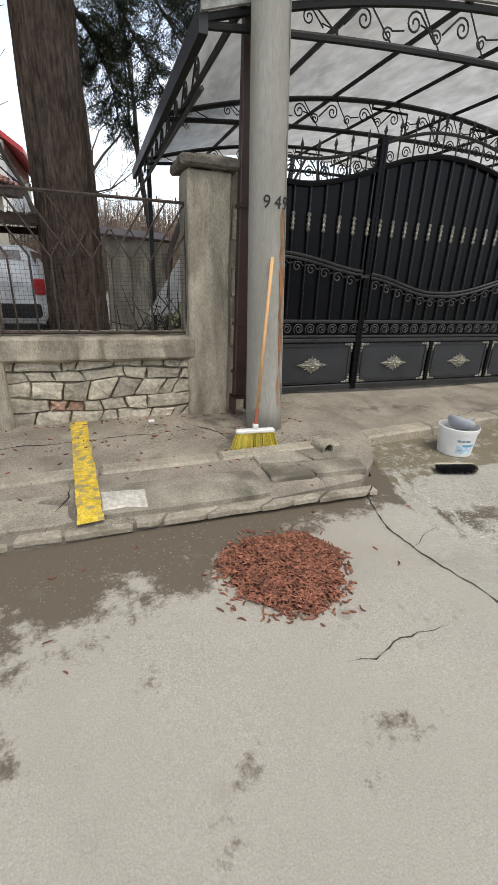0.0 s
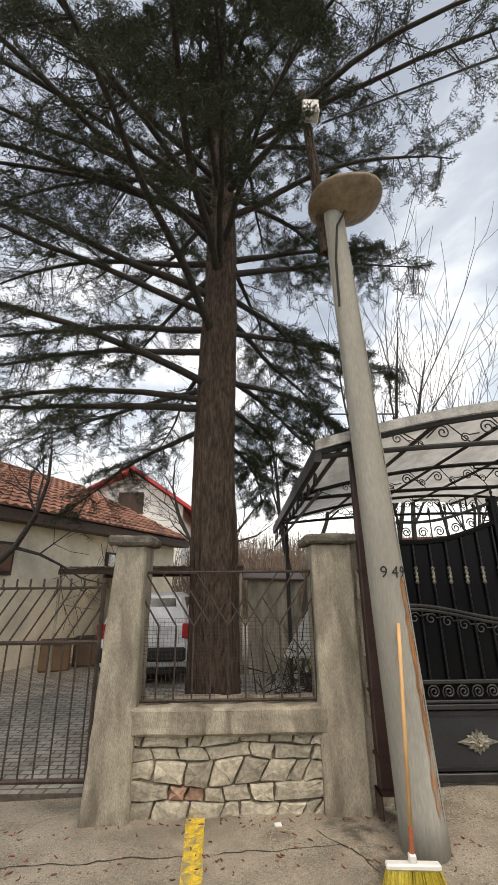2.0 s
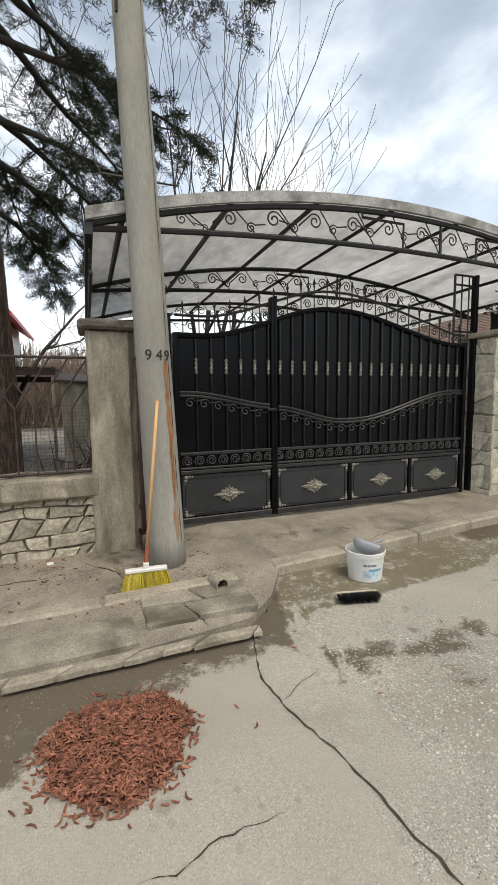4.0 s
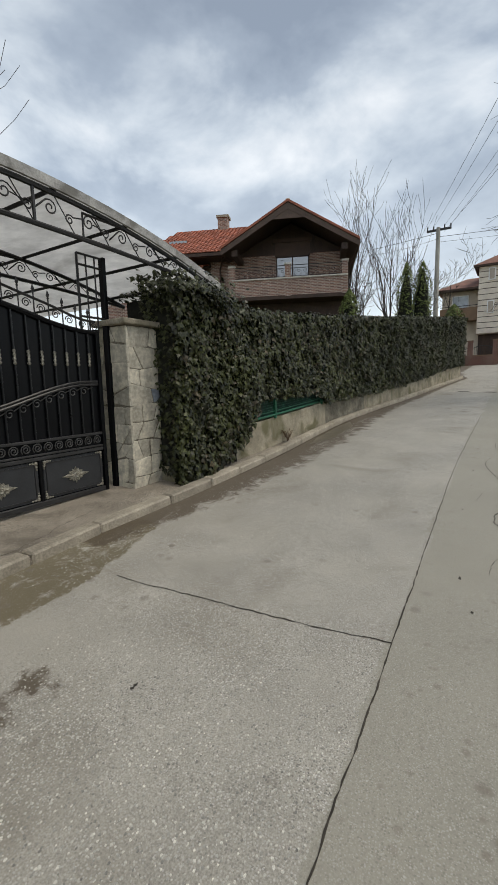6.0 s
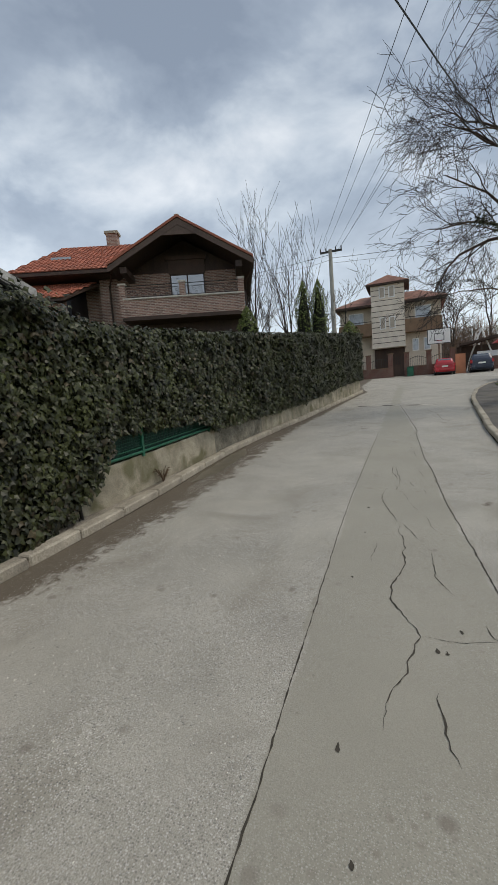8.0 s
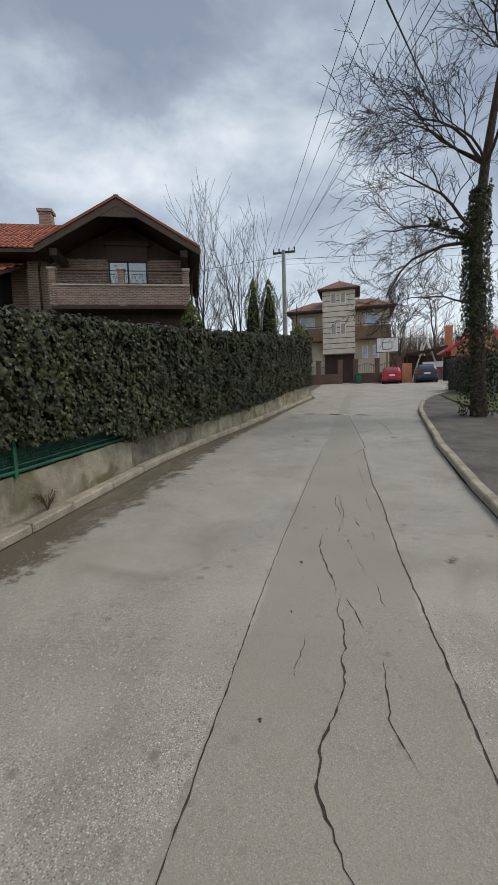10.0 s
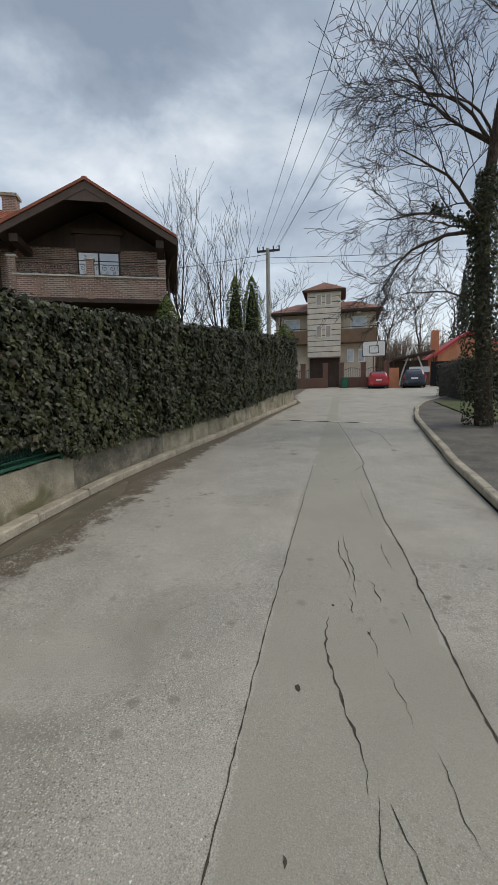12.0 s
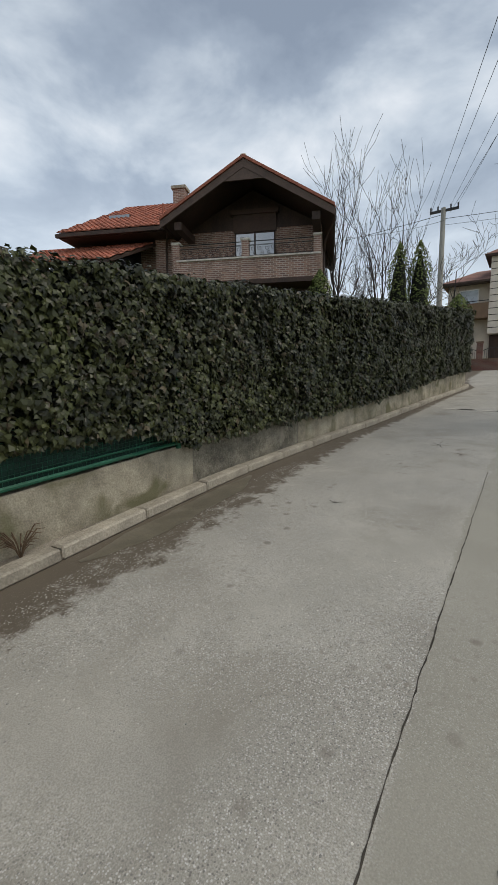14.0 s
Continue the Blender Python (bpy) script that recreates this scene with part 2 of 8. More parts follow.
def tube(bm, pts, radii, sides=6, cap=True):
    """A round tube along points; radii: one number or one a point."""
    pts = [Vector(p) for p in pts]
    n = len(pts)
    if isinstance(radii, (int, float)):
        radii = [radii] * n
    rings = []
    side = None
    for i, p in enumerate(pts):
        d = (pts[min(i + 1, n - 1)] - pts[max(i - 1, 0)])
        d = d.normalized() if d.length > 1e-9 else Vector((0, 0, 1))
        if side is None:
            side = d.cross(Vector((0.31, 0.17, 0.93)))
            if side.length < 0.1:
                side = d.cross(Vector((1, 0, 0)))
        side = (side - d * side.dot(d)).normalized()
        up = d.cross(side)
        rings.append([bm.verts.new(p + (side * math.cos(2 * math.pi * k / sides) + up * math.sin(2 * math.pi * k / sides)) * radii[i]) for k in range(sides)])
    for a, b in zip(rings, rings[1:]):
        for k in range(sides):
            bm.faces.new((a[k], a[(k + 1) % sides], b[(k + 1) % sides], b[k]))
    if cap and sides > 2:
        bm.faces.new(rings[0][::-1])
        bm.faces.new(rings[-1])


def prism(bm, poly, y0, y1, axis="y"):
    """A flat outline (x, z) pushed through from y0 to y1 (axis y), or (y, z) from x0 to x1 (axis x), or (x, y) from z0 to z1 (axis z)."""
    def P(a, b, d):
        return (a, d, b) if axis == "y" else ((d, a, b) if axis == "x" else (a, b, d))
    f = [bm.verts.new(P(a, b, y0)) for a, b in poly]
    g = [bm.verts.new(P(a, b, y1)) for a, b in poly]
    bm.faces.new(f)
    bm.faces.new(g[::-1])
    for i in range(len(poly)):
        j = (i + 1) % len(poly)
        bm.faces.new((f[j], f[i], g[i], g[j]))


def strip(bm, top, bottom):
    a = [bm.verts.new(p) for p in top]
    b = [bm.verts.new(p) for p in bottom]
    for i in range(len(a) - 1):
        bm.faces.new((a[i], b[i], b[i + 1], a[i + 1]))


def fix(bm):
    bmesh.ops.recalc_face_normals(bm, faces=bm.faces)
    return bm


def lerp(t, xs, ys):
    return float(np.interp(t, xs, ys))


# ---- ground heights ----
def road_z(x):
    return lerp(x, (-30, -12, 0, 3.3, 5, 8.4, 14, 21, 30, 43, 70, 200), (-1.0, -0.45, -0.09, -0.09, -0.03, 0.12, 0.42, 0.88, 1.55, 2.52, 3.4, 5.0))


def kerb_y(x):
    """The road's edge on the hedge's side."""
    return lerp(x, (-30, -1, 0.5, 1.75, 2.0, 4.3, 6.5, 8, 9.5, 11, 12.3, 13.5, 15, 17.5, 22, 28, 32), (1.55, 1.75, 1.8, 1.95, 2.58, 2.78, 2.77, 2.82, 2.93, 3.05, 3.10, 3.07, 2.98, 2.73, 2.42, 1.82, 2.6))


def road_right(x):
    return lerp(x, (-30, 5, 11.4, 14, 20.6, 24, 26.6, 29.5, 31, 33), (-2.3, -2.1, -2.1, -2.2, -2.65, -3.2, -3.95, -5.6, -9, -30))


def road_left(x):
    return lerp(x, (-30, 29, 31, 33), (0.12, 0.12, 3.0, 26)) + (kerb_y(x) if x < 33 else 2.6)


# ---- ground, road, pavements ----
def ground_sheet():
    bm = bmesh.new()
    xs = [-400, -200, -100, -60] + [x for x in range(-40, 62, 2)] + [70, 85, 110, 160, 250, 400]
    ys = [-400, -150, -60, -30] + [y for y in range(-24, 28, 2)] + [40, 70, 150, 400]
    rows = []
    for x in xs:
        row = []
        for y in ys:
            z = road_z(max(min(x, 200), -30)) - 0.07
            if y > 4 and x > 7:
                z += min(1.2, (y - 4) * 0.08)
            row.append(bm.verts.new((x, y, z)))
        rows.append(row)
    for a, b in zip(rows, rows[1:]):
        for j in range(len(ys) - 1):
            bm.faces.new((a[j], b[j], b[j + 1], a[j + 1]))
    return tagged(part("ground", bm, M_GRASS), "rough ground of soil and winter grass", "ground", kind="structure")


def grid_sheet(name, x0, x1, nx, lo, hi, ny, zf, material, label, category):
    """A sheet between two edges lo(x) and hi(x), with a skirt of 0.12 m."""
    bm = bmesh.new()
    rows = []
    for i in range(nx + 1):
        x = x0 + (x1 - x0) * i / nx
        a, b = lo(x), hi(x)
        rows.append([bm.verts.new((x, a + (b - a) * j / ny, zf(x, a + (b - a) * j / ny))) for j in range(ny + 1)])
    for a, b in zip(rows, rows[1:]):
        for j in range(ny):
            bm.faces.new((a[j], b[j], b[j + 1], a[j + 1]))
    r = bmesh.ops.extrude_edge_only(bm, edges=[e for e in bm.edges if e.is_boundary])
    for v in r["geom"]:
        if isinstance(v, bmesh.types.BMVert):
            v.co.z -= 0.12
    return tagged(part(name, bm, material, smooth=False), label, category, kind="structure")


def rz(x, y):
    return road_z(x) + 0.006 * noise.noise((x * 0.7, y * 0.9, 0))


M_YARD = mat("grey_yard_paving", (0.33, 0.31, 0.275), 0.8, grain=25, var=0.25, blotch=1.5, bvar=0.25, bump=0.6, dirt=((0.16, 0.135, 0.10), 0.56, 0.7))
def setts(material, scale):
    """Rows of small paving setts with sunk joints."""
    N, L = material.node_tree.nodes, material.node_tree.links
    b = N["Principled BSDF"]
    tc, t, m = N.new("ShaderNodeTexCoord"), N.new("ShaderNodeTexBrick"), N.new("ShaderNodeMix")
    t.inputs["Scale"].default_value = scale
    t.inputs["Color1"].default_value, t.inputs["Color2"].default_value, t.inputs["Mortar"].default_value = (1.1, 1.1, 1.1, 1), (0.75, 0.75, 0.75, 1), (0.35, 0.33, 0.3, 1)
    t.inputs["Brick Width"].default_value, t.inputs["Row Height"].default_value, t.inputs["Mortar Size"].default_value = 0.2, 0.1, 0.012
    L.new(tc.outputs["Object"], t.inputs["Vector"])
    m.data_type, m.blend_type = "RGBA", "MULTIPLY"
    m.inputs[0].default_value = 1
    L.new(b.inputs["Base Color"].links[0].from_socket, m.inputs[6])
    L.new(t.outputs["Color"], m.inputs[7])
    L.new(m.outputs[2], b.inputs["Base Color"])


setts(M_YARD, 1.0)
ground_sheet()
ROAD = grid_sheet("road", -14, 58, 576, road_right, road_left, 60, rz, M_ROAD, "worn grey concrete street with seams, cracks and grit", "road")


def walk_z(x, y):
    """Height of the pavement and driveway in front of walls and gate."""
    k = kerb_y(x)
    t = max(0.0, min(1.0, (y - k) / 1.2))
    return road_z(x) + lerp(t, (0, 0.12, 1), (0.05, 0.08, lerp(x, (-12, 1.2, 1.8, 5.4, 7, 30), (0.10, 0.10, 0.17, 0.13, 0.10, 0.10)))) + 0.008 * noise.noise((x * 2, y * 2, 3))


PAVE = grid_sheet("pavement", -12, 29, 160, lambda x: kerb_y(x) + 0.02, lambda x: 3.95, 14, walk_z, M_PAVE, "patched old concrete pavement and driveway apron", "pavement")
grid_sheet("yard_floor", -14, 1.4, 30, lambda x: 3.9, lambda x: 24, 20, lambda x, y: 0.0, M_YARD, "grey paved yard behind the wall", "ground")

# ---- left wall, pillars ----
wall_left = empty("wall_low_stone", (0, 0, 0), "low rubble stone wall under a cement capping", "wall", kind="structure")
core_ob = part("wall_core", B(-0.80, 0.72, 3.50, 3.78, -0.2, 0.53), M_MORTAR, wall_left)
part("capping", rough(B(-0.80, 0.74, 3.40, 3.86, 0.53, 0.72, bevel=0.02), 14, 0.016, 2.0), M_RENDER, wall_left, "cement capping with chipped edge")


def gate_pillar(x0, x1, label, taper=0.0):
    th = empty("gate_pillar", ((x0 + x1) / 2, 3.6, -0.05), label, "pillar", group="cement pillars of the old fence", kind="structure")
    w = (x1 - x0) / 2
    bm = rough(B(-w, w, -0.19, 0.19, -0.2, 2.02, bevel=0.018), 14, 0.013, x0 * 9, 4.0)
    for v in bm.verts:
        v.co.x += taper * max(0.0, v.co.z) / 2 * (w - v.co.x) / (2 * w)
    part("shaft", bm, M_RENDER, th)
    part("cap", rough(B(-w - 0.06 + taper, w + 0.06, -0.25, 0.25, 2.02, 2.10, bevel=0.02), 8, 0.012, x0 * 5), M_CAP, th)
    return th


gate_pillar(-1.13, -0.77, "weathered cement-rendered pillar with flat cap, stained", 0.10)
gate_pillar(0.68, 1.04, "weathered cement-rendered pillar beside the brown downpipe")



def share(name, src, m, parent, label=""):
    """Another object on the mesh of src, under parent, at m."""
    ob = new(name, src.data if hasattr(src, "data") else src)
    ob.parent = parent
    ob.matrix_basis = m
    if label:
        ob["label"] = label
    return ob


def mesh_of(name, bm, material, smooth=False):
    me = bpy.data.meshes.new(name)
    bm.to_mesh(me)
    bm.free()
    me.materials.append(material)
    if smooth:
        for p in me.polygons:
            p.use_smooth = True
    return me


def spiral_pts(r0, r1, turns, n=18, flip=1, start=0.0, squash=1.0):
    out = []
    for i in range(n):
        t = i / (n - 1)
        r, a = r0 + (r1 - r0) * t, start + flip * turns * 2 * math.pi * t
        out.append((r * math.cos(a) * squash, 0, r * math.sin(a)))
    return out


def scroll_mesh(name, r0, r1, turns, rad, material, flip=1, start=0.0, tail=None):
    bm = bmesh.new()
    pts = spiral_pts(r0, r1, turns, flip=flip, start=start)
    if tail:
        pts = [tail] + pts
    tube(bm, pts, rad, 4)
    return mesh_of(name, bm, material, True)


# ---- rubble stones of the low wall: rows of uneven blocks ----
rs = random.Random(11)


def rough_block(w, h, d, seed, cut=0.13):
    """A bevelled, uneven stone face, w x h, sticking out towards -y by d."""
    r = random.Random(seed)
    bm = bmesh.new()
    n = 8
    ring = []
    for i in range(n):
        a = 2 * math.pi * i / n
        c, s_ = math.cos(a), math.sin(a)
        k = 1 / max(abs(c), abs(s_))
        ring.append((c * k * w / 2 * r.uniform(1 - cut, 1.0), s_ * k * h / 2 * r.uniform(1 - cut, 1.0)))
    back = [bm.verts.new((x, 0.02, z)) for x, z in ring]
    mid = [bm.verts.new((x, -d * r.uniform(0.5, 0.8), z)) for x, z in ring]
    front = [bm.verts.new((x * 0.93, -d * r.uniform(0.85, 1.15), z * 0.9)) for x, z in ring]
    for a, b in ((back, mid), (mid, front)):
        for i in range(n):
            j = (i + 1) % n
            bm.faces.new((a[i], a[j], b[j], b[i]))
    c = bm.verts.new((r.uniform(-0.1, 0.1) * w, -d * 1.1, r.uniform(-0.1, 0.1) * h))
    for i in range(n):
        bm.faces.new((front[i], front[(i + 1) % n], c))
    return fix(bm)


M_STONEB = mat("reddish_brick_stone", (0.30, 0.19, 0.14), 0.9, grain=35, var=0.25, blotch=6, bvar=0.3, bump=0.6, rnd=0.2)


def poly_stone(pts, d, seed):
    """A stone slab of any outline (x, z), standing out towards -y by d, with cut corners and a hollowed joint."""
    r = random.Random(seed)
    cx, cz = sum(p[0] for p in pts) / len(pts), sum(p[1] for p in pts) / len(pts)
    ring = []
    n = len(pts)
    for i in range(n):
        a, b = pts[i], pts[(i + 1) % n]
        for t in (0.06, 0.5, 0.94):
            j = r.uniform(-0.012, 0.004)
            x, z = a[0] + (b[0] - a[0]) * t, a[1] + (b[1] - a[1]) * t
            l = math.hypot(x - cx, z - cz) or 1
            ring.append((x + (x - cx) / l * j, z + (z - cz) / l * j))
    bm = bmesh.new()
    back = [bm.verts.new((x, 0.02, z)) for x, z in ring]
    mid = [bm.verts.new((x, -d * r.uniform(0.5, 0.8), z)) for x, z in ring]
    front = [bm.verts.new((cx + (x - cx) * 0.93, -d * r.uniform(0.8, 1.15), cz + (z - cz) * 0.9)) for x, z in ring]
    c = bm.verts.new((cx, -d * r.uniform(0.9, 1.2), cz))
    m = len(ring)
    for i in range(m):
        j = (i + 1) % m
        bm.faces.new((back[i], back[j], mid[j], mid[i]))
        bm.faces.new((mid[i], mid[j], front[j], front[i]))
        bm.faces.new((front[i], front[j], c))
    return fix(bm)


def stonework(x0, x1, z0, z1, rows, wmin, wmax, slant, seed, gap=0.008):
    """Outlines of uneven stones in wavering courses: lists of (x, z)."""
    r = random.Random(seed)
    edges = [z0]
    for k in range(rows):
        edges.append(edges[-1] + r.uniform(0.7, 1.3))
    edges = [z0 + (e - z0) * (z1 - z0) / (edges[-1] - z0) for e in edges]

    def level(k, x):
        if k in (0, rows):
            return edges[k]
        return edges[k] + 0.30 * (z1 - z0) / rows * noise.noise((x * 2.6, k * 3.1 + seed, 0.5)) * 1.6
    out = []
    for k in range(rows):
        xb = xt = x0
        while xb < x1 - 0.02:
            w = r.uniform(wmin, wmax)
            nb, nt = xb + w + r.uniform(-slant, slant), xt + w + r.uniform(-slant, slant)
            if nb > x1 - wmin * 0.6:
                nb = nt = x1
            nb, nt = min(max(nb, xb + 0.05), x1), min(max(nt, xt + 0.05), x1)
            out.append([(xb + gap, level(k, xb) + gap), (nb - gap, level(k, nb) + gap), (nt - gap, level(k + 1, nt) - gap), (xt + gap, level(k + 1, xt) - gap)])
            xb, xt = nb, nt
    return out


for i, pts in enumerate(stonework(-0.80, 0.70, -0.03, 0.53, 5, 0.10, 0.34, 0.03, 12, 0.003)):
    reddish = pts[0][1] > 0.05 and pts[2][1] < 0.32 and -0.5 < pts[0][0] < -0.25
    st = part("stone", poly_stone(pts, rs.uniform(0.02, 0.055), i), M_STONEB if reddish else M_STONE, wall_left)
    st.location = (0, 3.50, 0)

# ---- iron fence panel over the wall ----
M_RUSTIRON = mat("rusty_fence_iron", (0.065, 0.048, 0.04), 0.75, grain=60, var=0.4, blotch=8, bvar=0.35, bump=0.4)


def bar(bm, a, b, r):
    tube(bm, [a, b], r, 5)


def bar_ob(name, a, b, r, material, parent):
    bm = bmesh.new()
    bar(bm, a, b, r)
    return part(name, bm, material, parent)


fence = empty("fence_panel", (0, 3.55, 0), "rusty iron fence panel with branching bars and mesh", "fence")
X0, X1, Z0, Z1 = -0.79, 0.69, 0.74, 1.74
for a, b in (((X0, 0, Z0), (X1, 0, Z0)), ((X0, 0, Z1), (X1, 0, Z1)), ((X0, 0, Z0), (X0, 0, Z1)), ((X1, 0, Z0), (X1, 0, Z1))):
    bar_ob("rail", a, b, 0.013, M_RUSTIRON, fence)
for i in range(1, 10):
    x = X0 + (X1 - X0) * i / 10
    bar_ob("bar", (x, 0, Z0), (x, 0, 1.30), 0.008, M_RUSTIRON, fence)
    s_ = 1 if i > 5 else -1
    bar_ob("diagonal_bar", (x, 0, 1.30), (min(max(x + s_ * 0.29, X0), X1), 0, min(1.30 + 0.44, 1.30 + 0.44 * abs(min(max(x + s_ * 0.29, X0), X1) - x) / 0.29)), 0.008, M_RUSTIRON, fence)
    if 2 < i < 9:
        bar_ob("diagonal_bar", (x, 0, 1.30), (x - s_ * 0.14, 0, 1.52), 0.007, M_RUSTIRON, fence)
for i in range(0, 10):
    x = X0 + (X1 - X0) * (i + 0.5) / 10
    bar_ob("spike", (x, 0, Z1), (x, 0, Z1 + 0.035), 0.006, M_RUSTIRON, fence)
bm = bmesh.new()
for i in range(48):
    x = X0 + (X1 - X0) * i / 47
    tube(bm, [(x, 0.02, Z0), (x, 0.02, Z0 + 0.62)], 0.0012, 3, False)
for j in range(21):
    zz = Z0 + 0.62 * j / 20
    tube(bm, [(X0, 0.02, zz), (X1, 0.02, zz)], 0.0012, 3, False)
part("wire_mesh", bm, M_RUSTIRON, fence)["kind"] = "stuff"

oldgate = empty("yard_gate", (0, 3.58, 0), "rusty iron yard gate with slanted upper bars", "gate")
GX0, GX1 = -4.6, -1.15
for zz in (0.20, 1.18, 1.62):
    bar_ob("rail", (GX0, 0, zz), (GX1, 0, zz), 0.018 if zz < 1.5 else 0.012, M_RUSTIRON, oldgate)
bar_ob("stile", (GX1, 0, 0.18), (GX1, 0, 1.66), 0.02, M_RUSTIRON, oldgate)
n = 29
for i in range(n):
    x = GX0 + (GX1 - GX0) * (i + 0.5) / n
    bar_ob("bar", (x, 0, 0.2), (x, 0, 1.18), 0.008, M_RUSTIRON, oldgate)
    bar_ob("diagonal_bar", (x, 0, 1.18), (min(x + 0.26, GX1), 0, 1.18 + 0.44 * min(1, (GX1 - x) / 0.26)), 0.008, M_RUSTIRON, oldgate)
    bar_ob("spike", (x, 0, 1.62), (x, 0, 1.70), 0.009, M_RUSTIRON, oldgate)

# ---- pilaster, downpipe ----
pil = empty("pilaster", (1.10, 3.66, 0), "narrow cracked cement pilaster with bare brick patches", "pillar", kind="structure")
part("shaft", B(-0.06, 0.16, -0.12, 0.14, -0.1, 2.0, bevel=0.01), M_RENDER, pil)
for zz in (0.62, 1.05, 1.5):
    part("brick_patch", B(-0.02, 0.06, -0.135, -0.11, zz, zz + 0.24, bevel=0.008), M_KERB, pil)
dp = empty("downpipe", (1.13, 3.36, 0.1), "dark brown square sheet-metal downpipe", "pipe")
part("pipe", B(-0.055, 0.055, -0.045, 0.045, 0.1, 2.85, bevel=0.008), M_DOWNPIPE, dp)
for zz in (0.30, 0.72, 1.62):
    part("clamp", B(-0.064, 0.064, -0.054, 0.054, zz, zz + 0.025), M_DOWNPIPE, dp)
bm = bmesh.new()
for a in (B(-0.075, -0.065, -0.12, 0.05, -0.05, 0.1), B(0.065, 0.075, -0.12, 0.05, -0.05, 0.1), B(-0.075, 0.075, -0.12, 0.05, 0.09, 0.1)):
    me = bpy.data.meshes.new("t")
    a.to_mesh(me)
    a.free()
    bm.from_mesh(me)
part("shoe", bm, M_DOWNPIPE, dp)

# ---- concrete pole ----
PB, PT = Vector((1.24, 2.98, -0.03)), Vector((1.03, 2.95, 5.3))
PD = PT - PB
pole = empty("utility_pole", PB, "grey concrete utility pole with painted number and rust stain", "pole")
bm = bmesh.new()
tube(bm, [PD * (i / 20) for i in range(21)], [0.152 - 0.052 * i / 20 for i in range(21)], 28)
part("shaft", bm, M_POLE, pole, smooth=True)
M_RUST = mat("rust_stain", (0.30, 0.135, 0.055), 0.9, grain=50, var=0.3, blotch=9, bvar=0.35, bump=0.2, stretch=(1, 1, 0.3), dirt=((0.38, 0.36, 0.31), 0.52, 0.9))


def on_pole(h, ang, out=0.004):
    """A place on the pole's face at height h; ang: degrees from straight towards the road, to the east positive."""
    c = PD * (h / PD.z)
    r = 0.152 - 0.052 * h / PD.z + out
    a = radians(ang)
    return c + Vector((math.sin(a) * r, -math.cos(a) * r, 0))


def pole_patch(h0, h1, a0, a1, wob, seed, nh=24):
    r = random.Random(seed)
    bm = bmesh.new()
    rows = []
    for i in range(nh + 1):
        h = h0 + (h1 - h0) * i / nh
        w0, w1 = a0 + r.uniform(-wob, wob), a1 + r.uniform(-wob, wob)
        if i in (0, nh):
            w0 = w1 = (a0 + a1) / 2
        rows.append([bm.verts.new(on_pole(h, w0 + (w1 - w0) * k / 4)) for k in range(5)])
    for p, q in zip(rows, rows[1:]):
        for k in range(4):
            bm.faces.new((p[k], p[k + 1], q[k + 1], q[k]))
    return bm


part("rust_stain", pole_patch(0.25, 1.72, 24, 38, 4, 3), M_RUST, pole, "brown rust stain running down")
M_CRACK = mat("dark_crack", (0.06, 0.052, 0.04), 0.95, grain=30, var=0.3, bump=0.3)
part("crack", pole_patch(0.2, 4.9, 43, 45, 1.2, 5, 60), M_CRACK, pole)
M_INK = mat("black_stencil_paint", (0.03, 0.03, 0.03), 0.8, bump=0.0)
for ch, ang in (("9", -24), ("4", 10), ("9", 38)):
    cu = bpy.data.curves.new("number", "FONT")
    cu.body, cu.size, cu.extrude, cu.align_x = ch, 0.115, 0.001, "CENTER"
    cu.materials.append(M_INK)
    ob = new("number", cu)
    ob.parent = pole
    ob.matrix_basis = Matrix.Translation(on_pole(1.70, ang, 0.004)) @ Matrix.Rotation(radians(ang), 4, "Z") @ Matrix.Rotation(radians(90), 4, "X") @ Matrix.Rotation(radians(-2), 4, "Z")
for h, s_ in ((3.05, -1), (3.45, 1), (3.05, 1)):
    bm = bmesh.new()
    p = on_pole(h, 90 * s_, -0.03)
    tube(bm, [p, p + Vector((s_ * 0.2, 0, 0)), p + Vector((s_ * 0.2, 0, 0.03))], 0.007, 5)
    part("step_iron", bm, M_IRON, pole)
M_LAMP = mat("weathered_brown_lamp_shade", (0.21, 0.155, 0.10), 0.7, grain=20, var=0.2, blotch=6, bvar=0.3, bump=0.2)
bm = bmesh.new()
prof = [(0.08, -0.13), (0.13, -0.10), (0.30, -0.02), (0.40, 0.03), (0.40, 0.07), (0.30, 0.11), (0.10, 0.14)]
rings = []
for r, h in prof:
    rings.append([bm.verts.new((PD.x + 0.12 + r * 0.95 * math.copysign(abs(math.cos(a)) ** 0.75, math.cos(a)), PD.y - 0.05 + r * 0.8 * math.sin(a), PD.z + 0.02 + h + 0.12 * r * math.cos(a))) for a in [2 * math.pi * k / 20 for k in range(20)]])
for p, q in zip(rings, rings[1:]):
    for k in range(20):
        bm.faces.new((p[k], p[(k + 1) % 20], q[(k + 1) % 20], q[k]))
bm.faces.new(rings[0][::-1])
bm.faces.new(rings[-1])
part("lamp_hood", bm, M_LAMP, pole, "broad weathered brown lamp hood", smooth=True)
bm = bmesh.new()
tube(bm, [PD + Vector((-0.10, 0.05, -0.5)), PD + Vector((-0.14, 0.05, 0.6)), PD + Vector((-0.22, 0.06, 1.9))], [0.05, 0.055, 0.05], 10)
part("upper_post", bm, M_BARK, pole, "dark wooden upper post")
part("junction_box", B(PD.x - 0.25, PD.x - 0.07, PD.y - 0.12, PD.y + 0.02, PD.z + 1.32, PD.z + 1.52, bevel=0.01), M_WHITEP, pole, "pale junction box")
bm = bmesh.new()
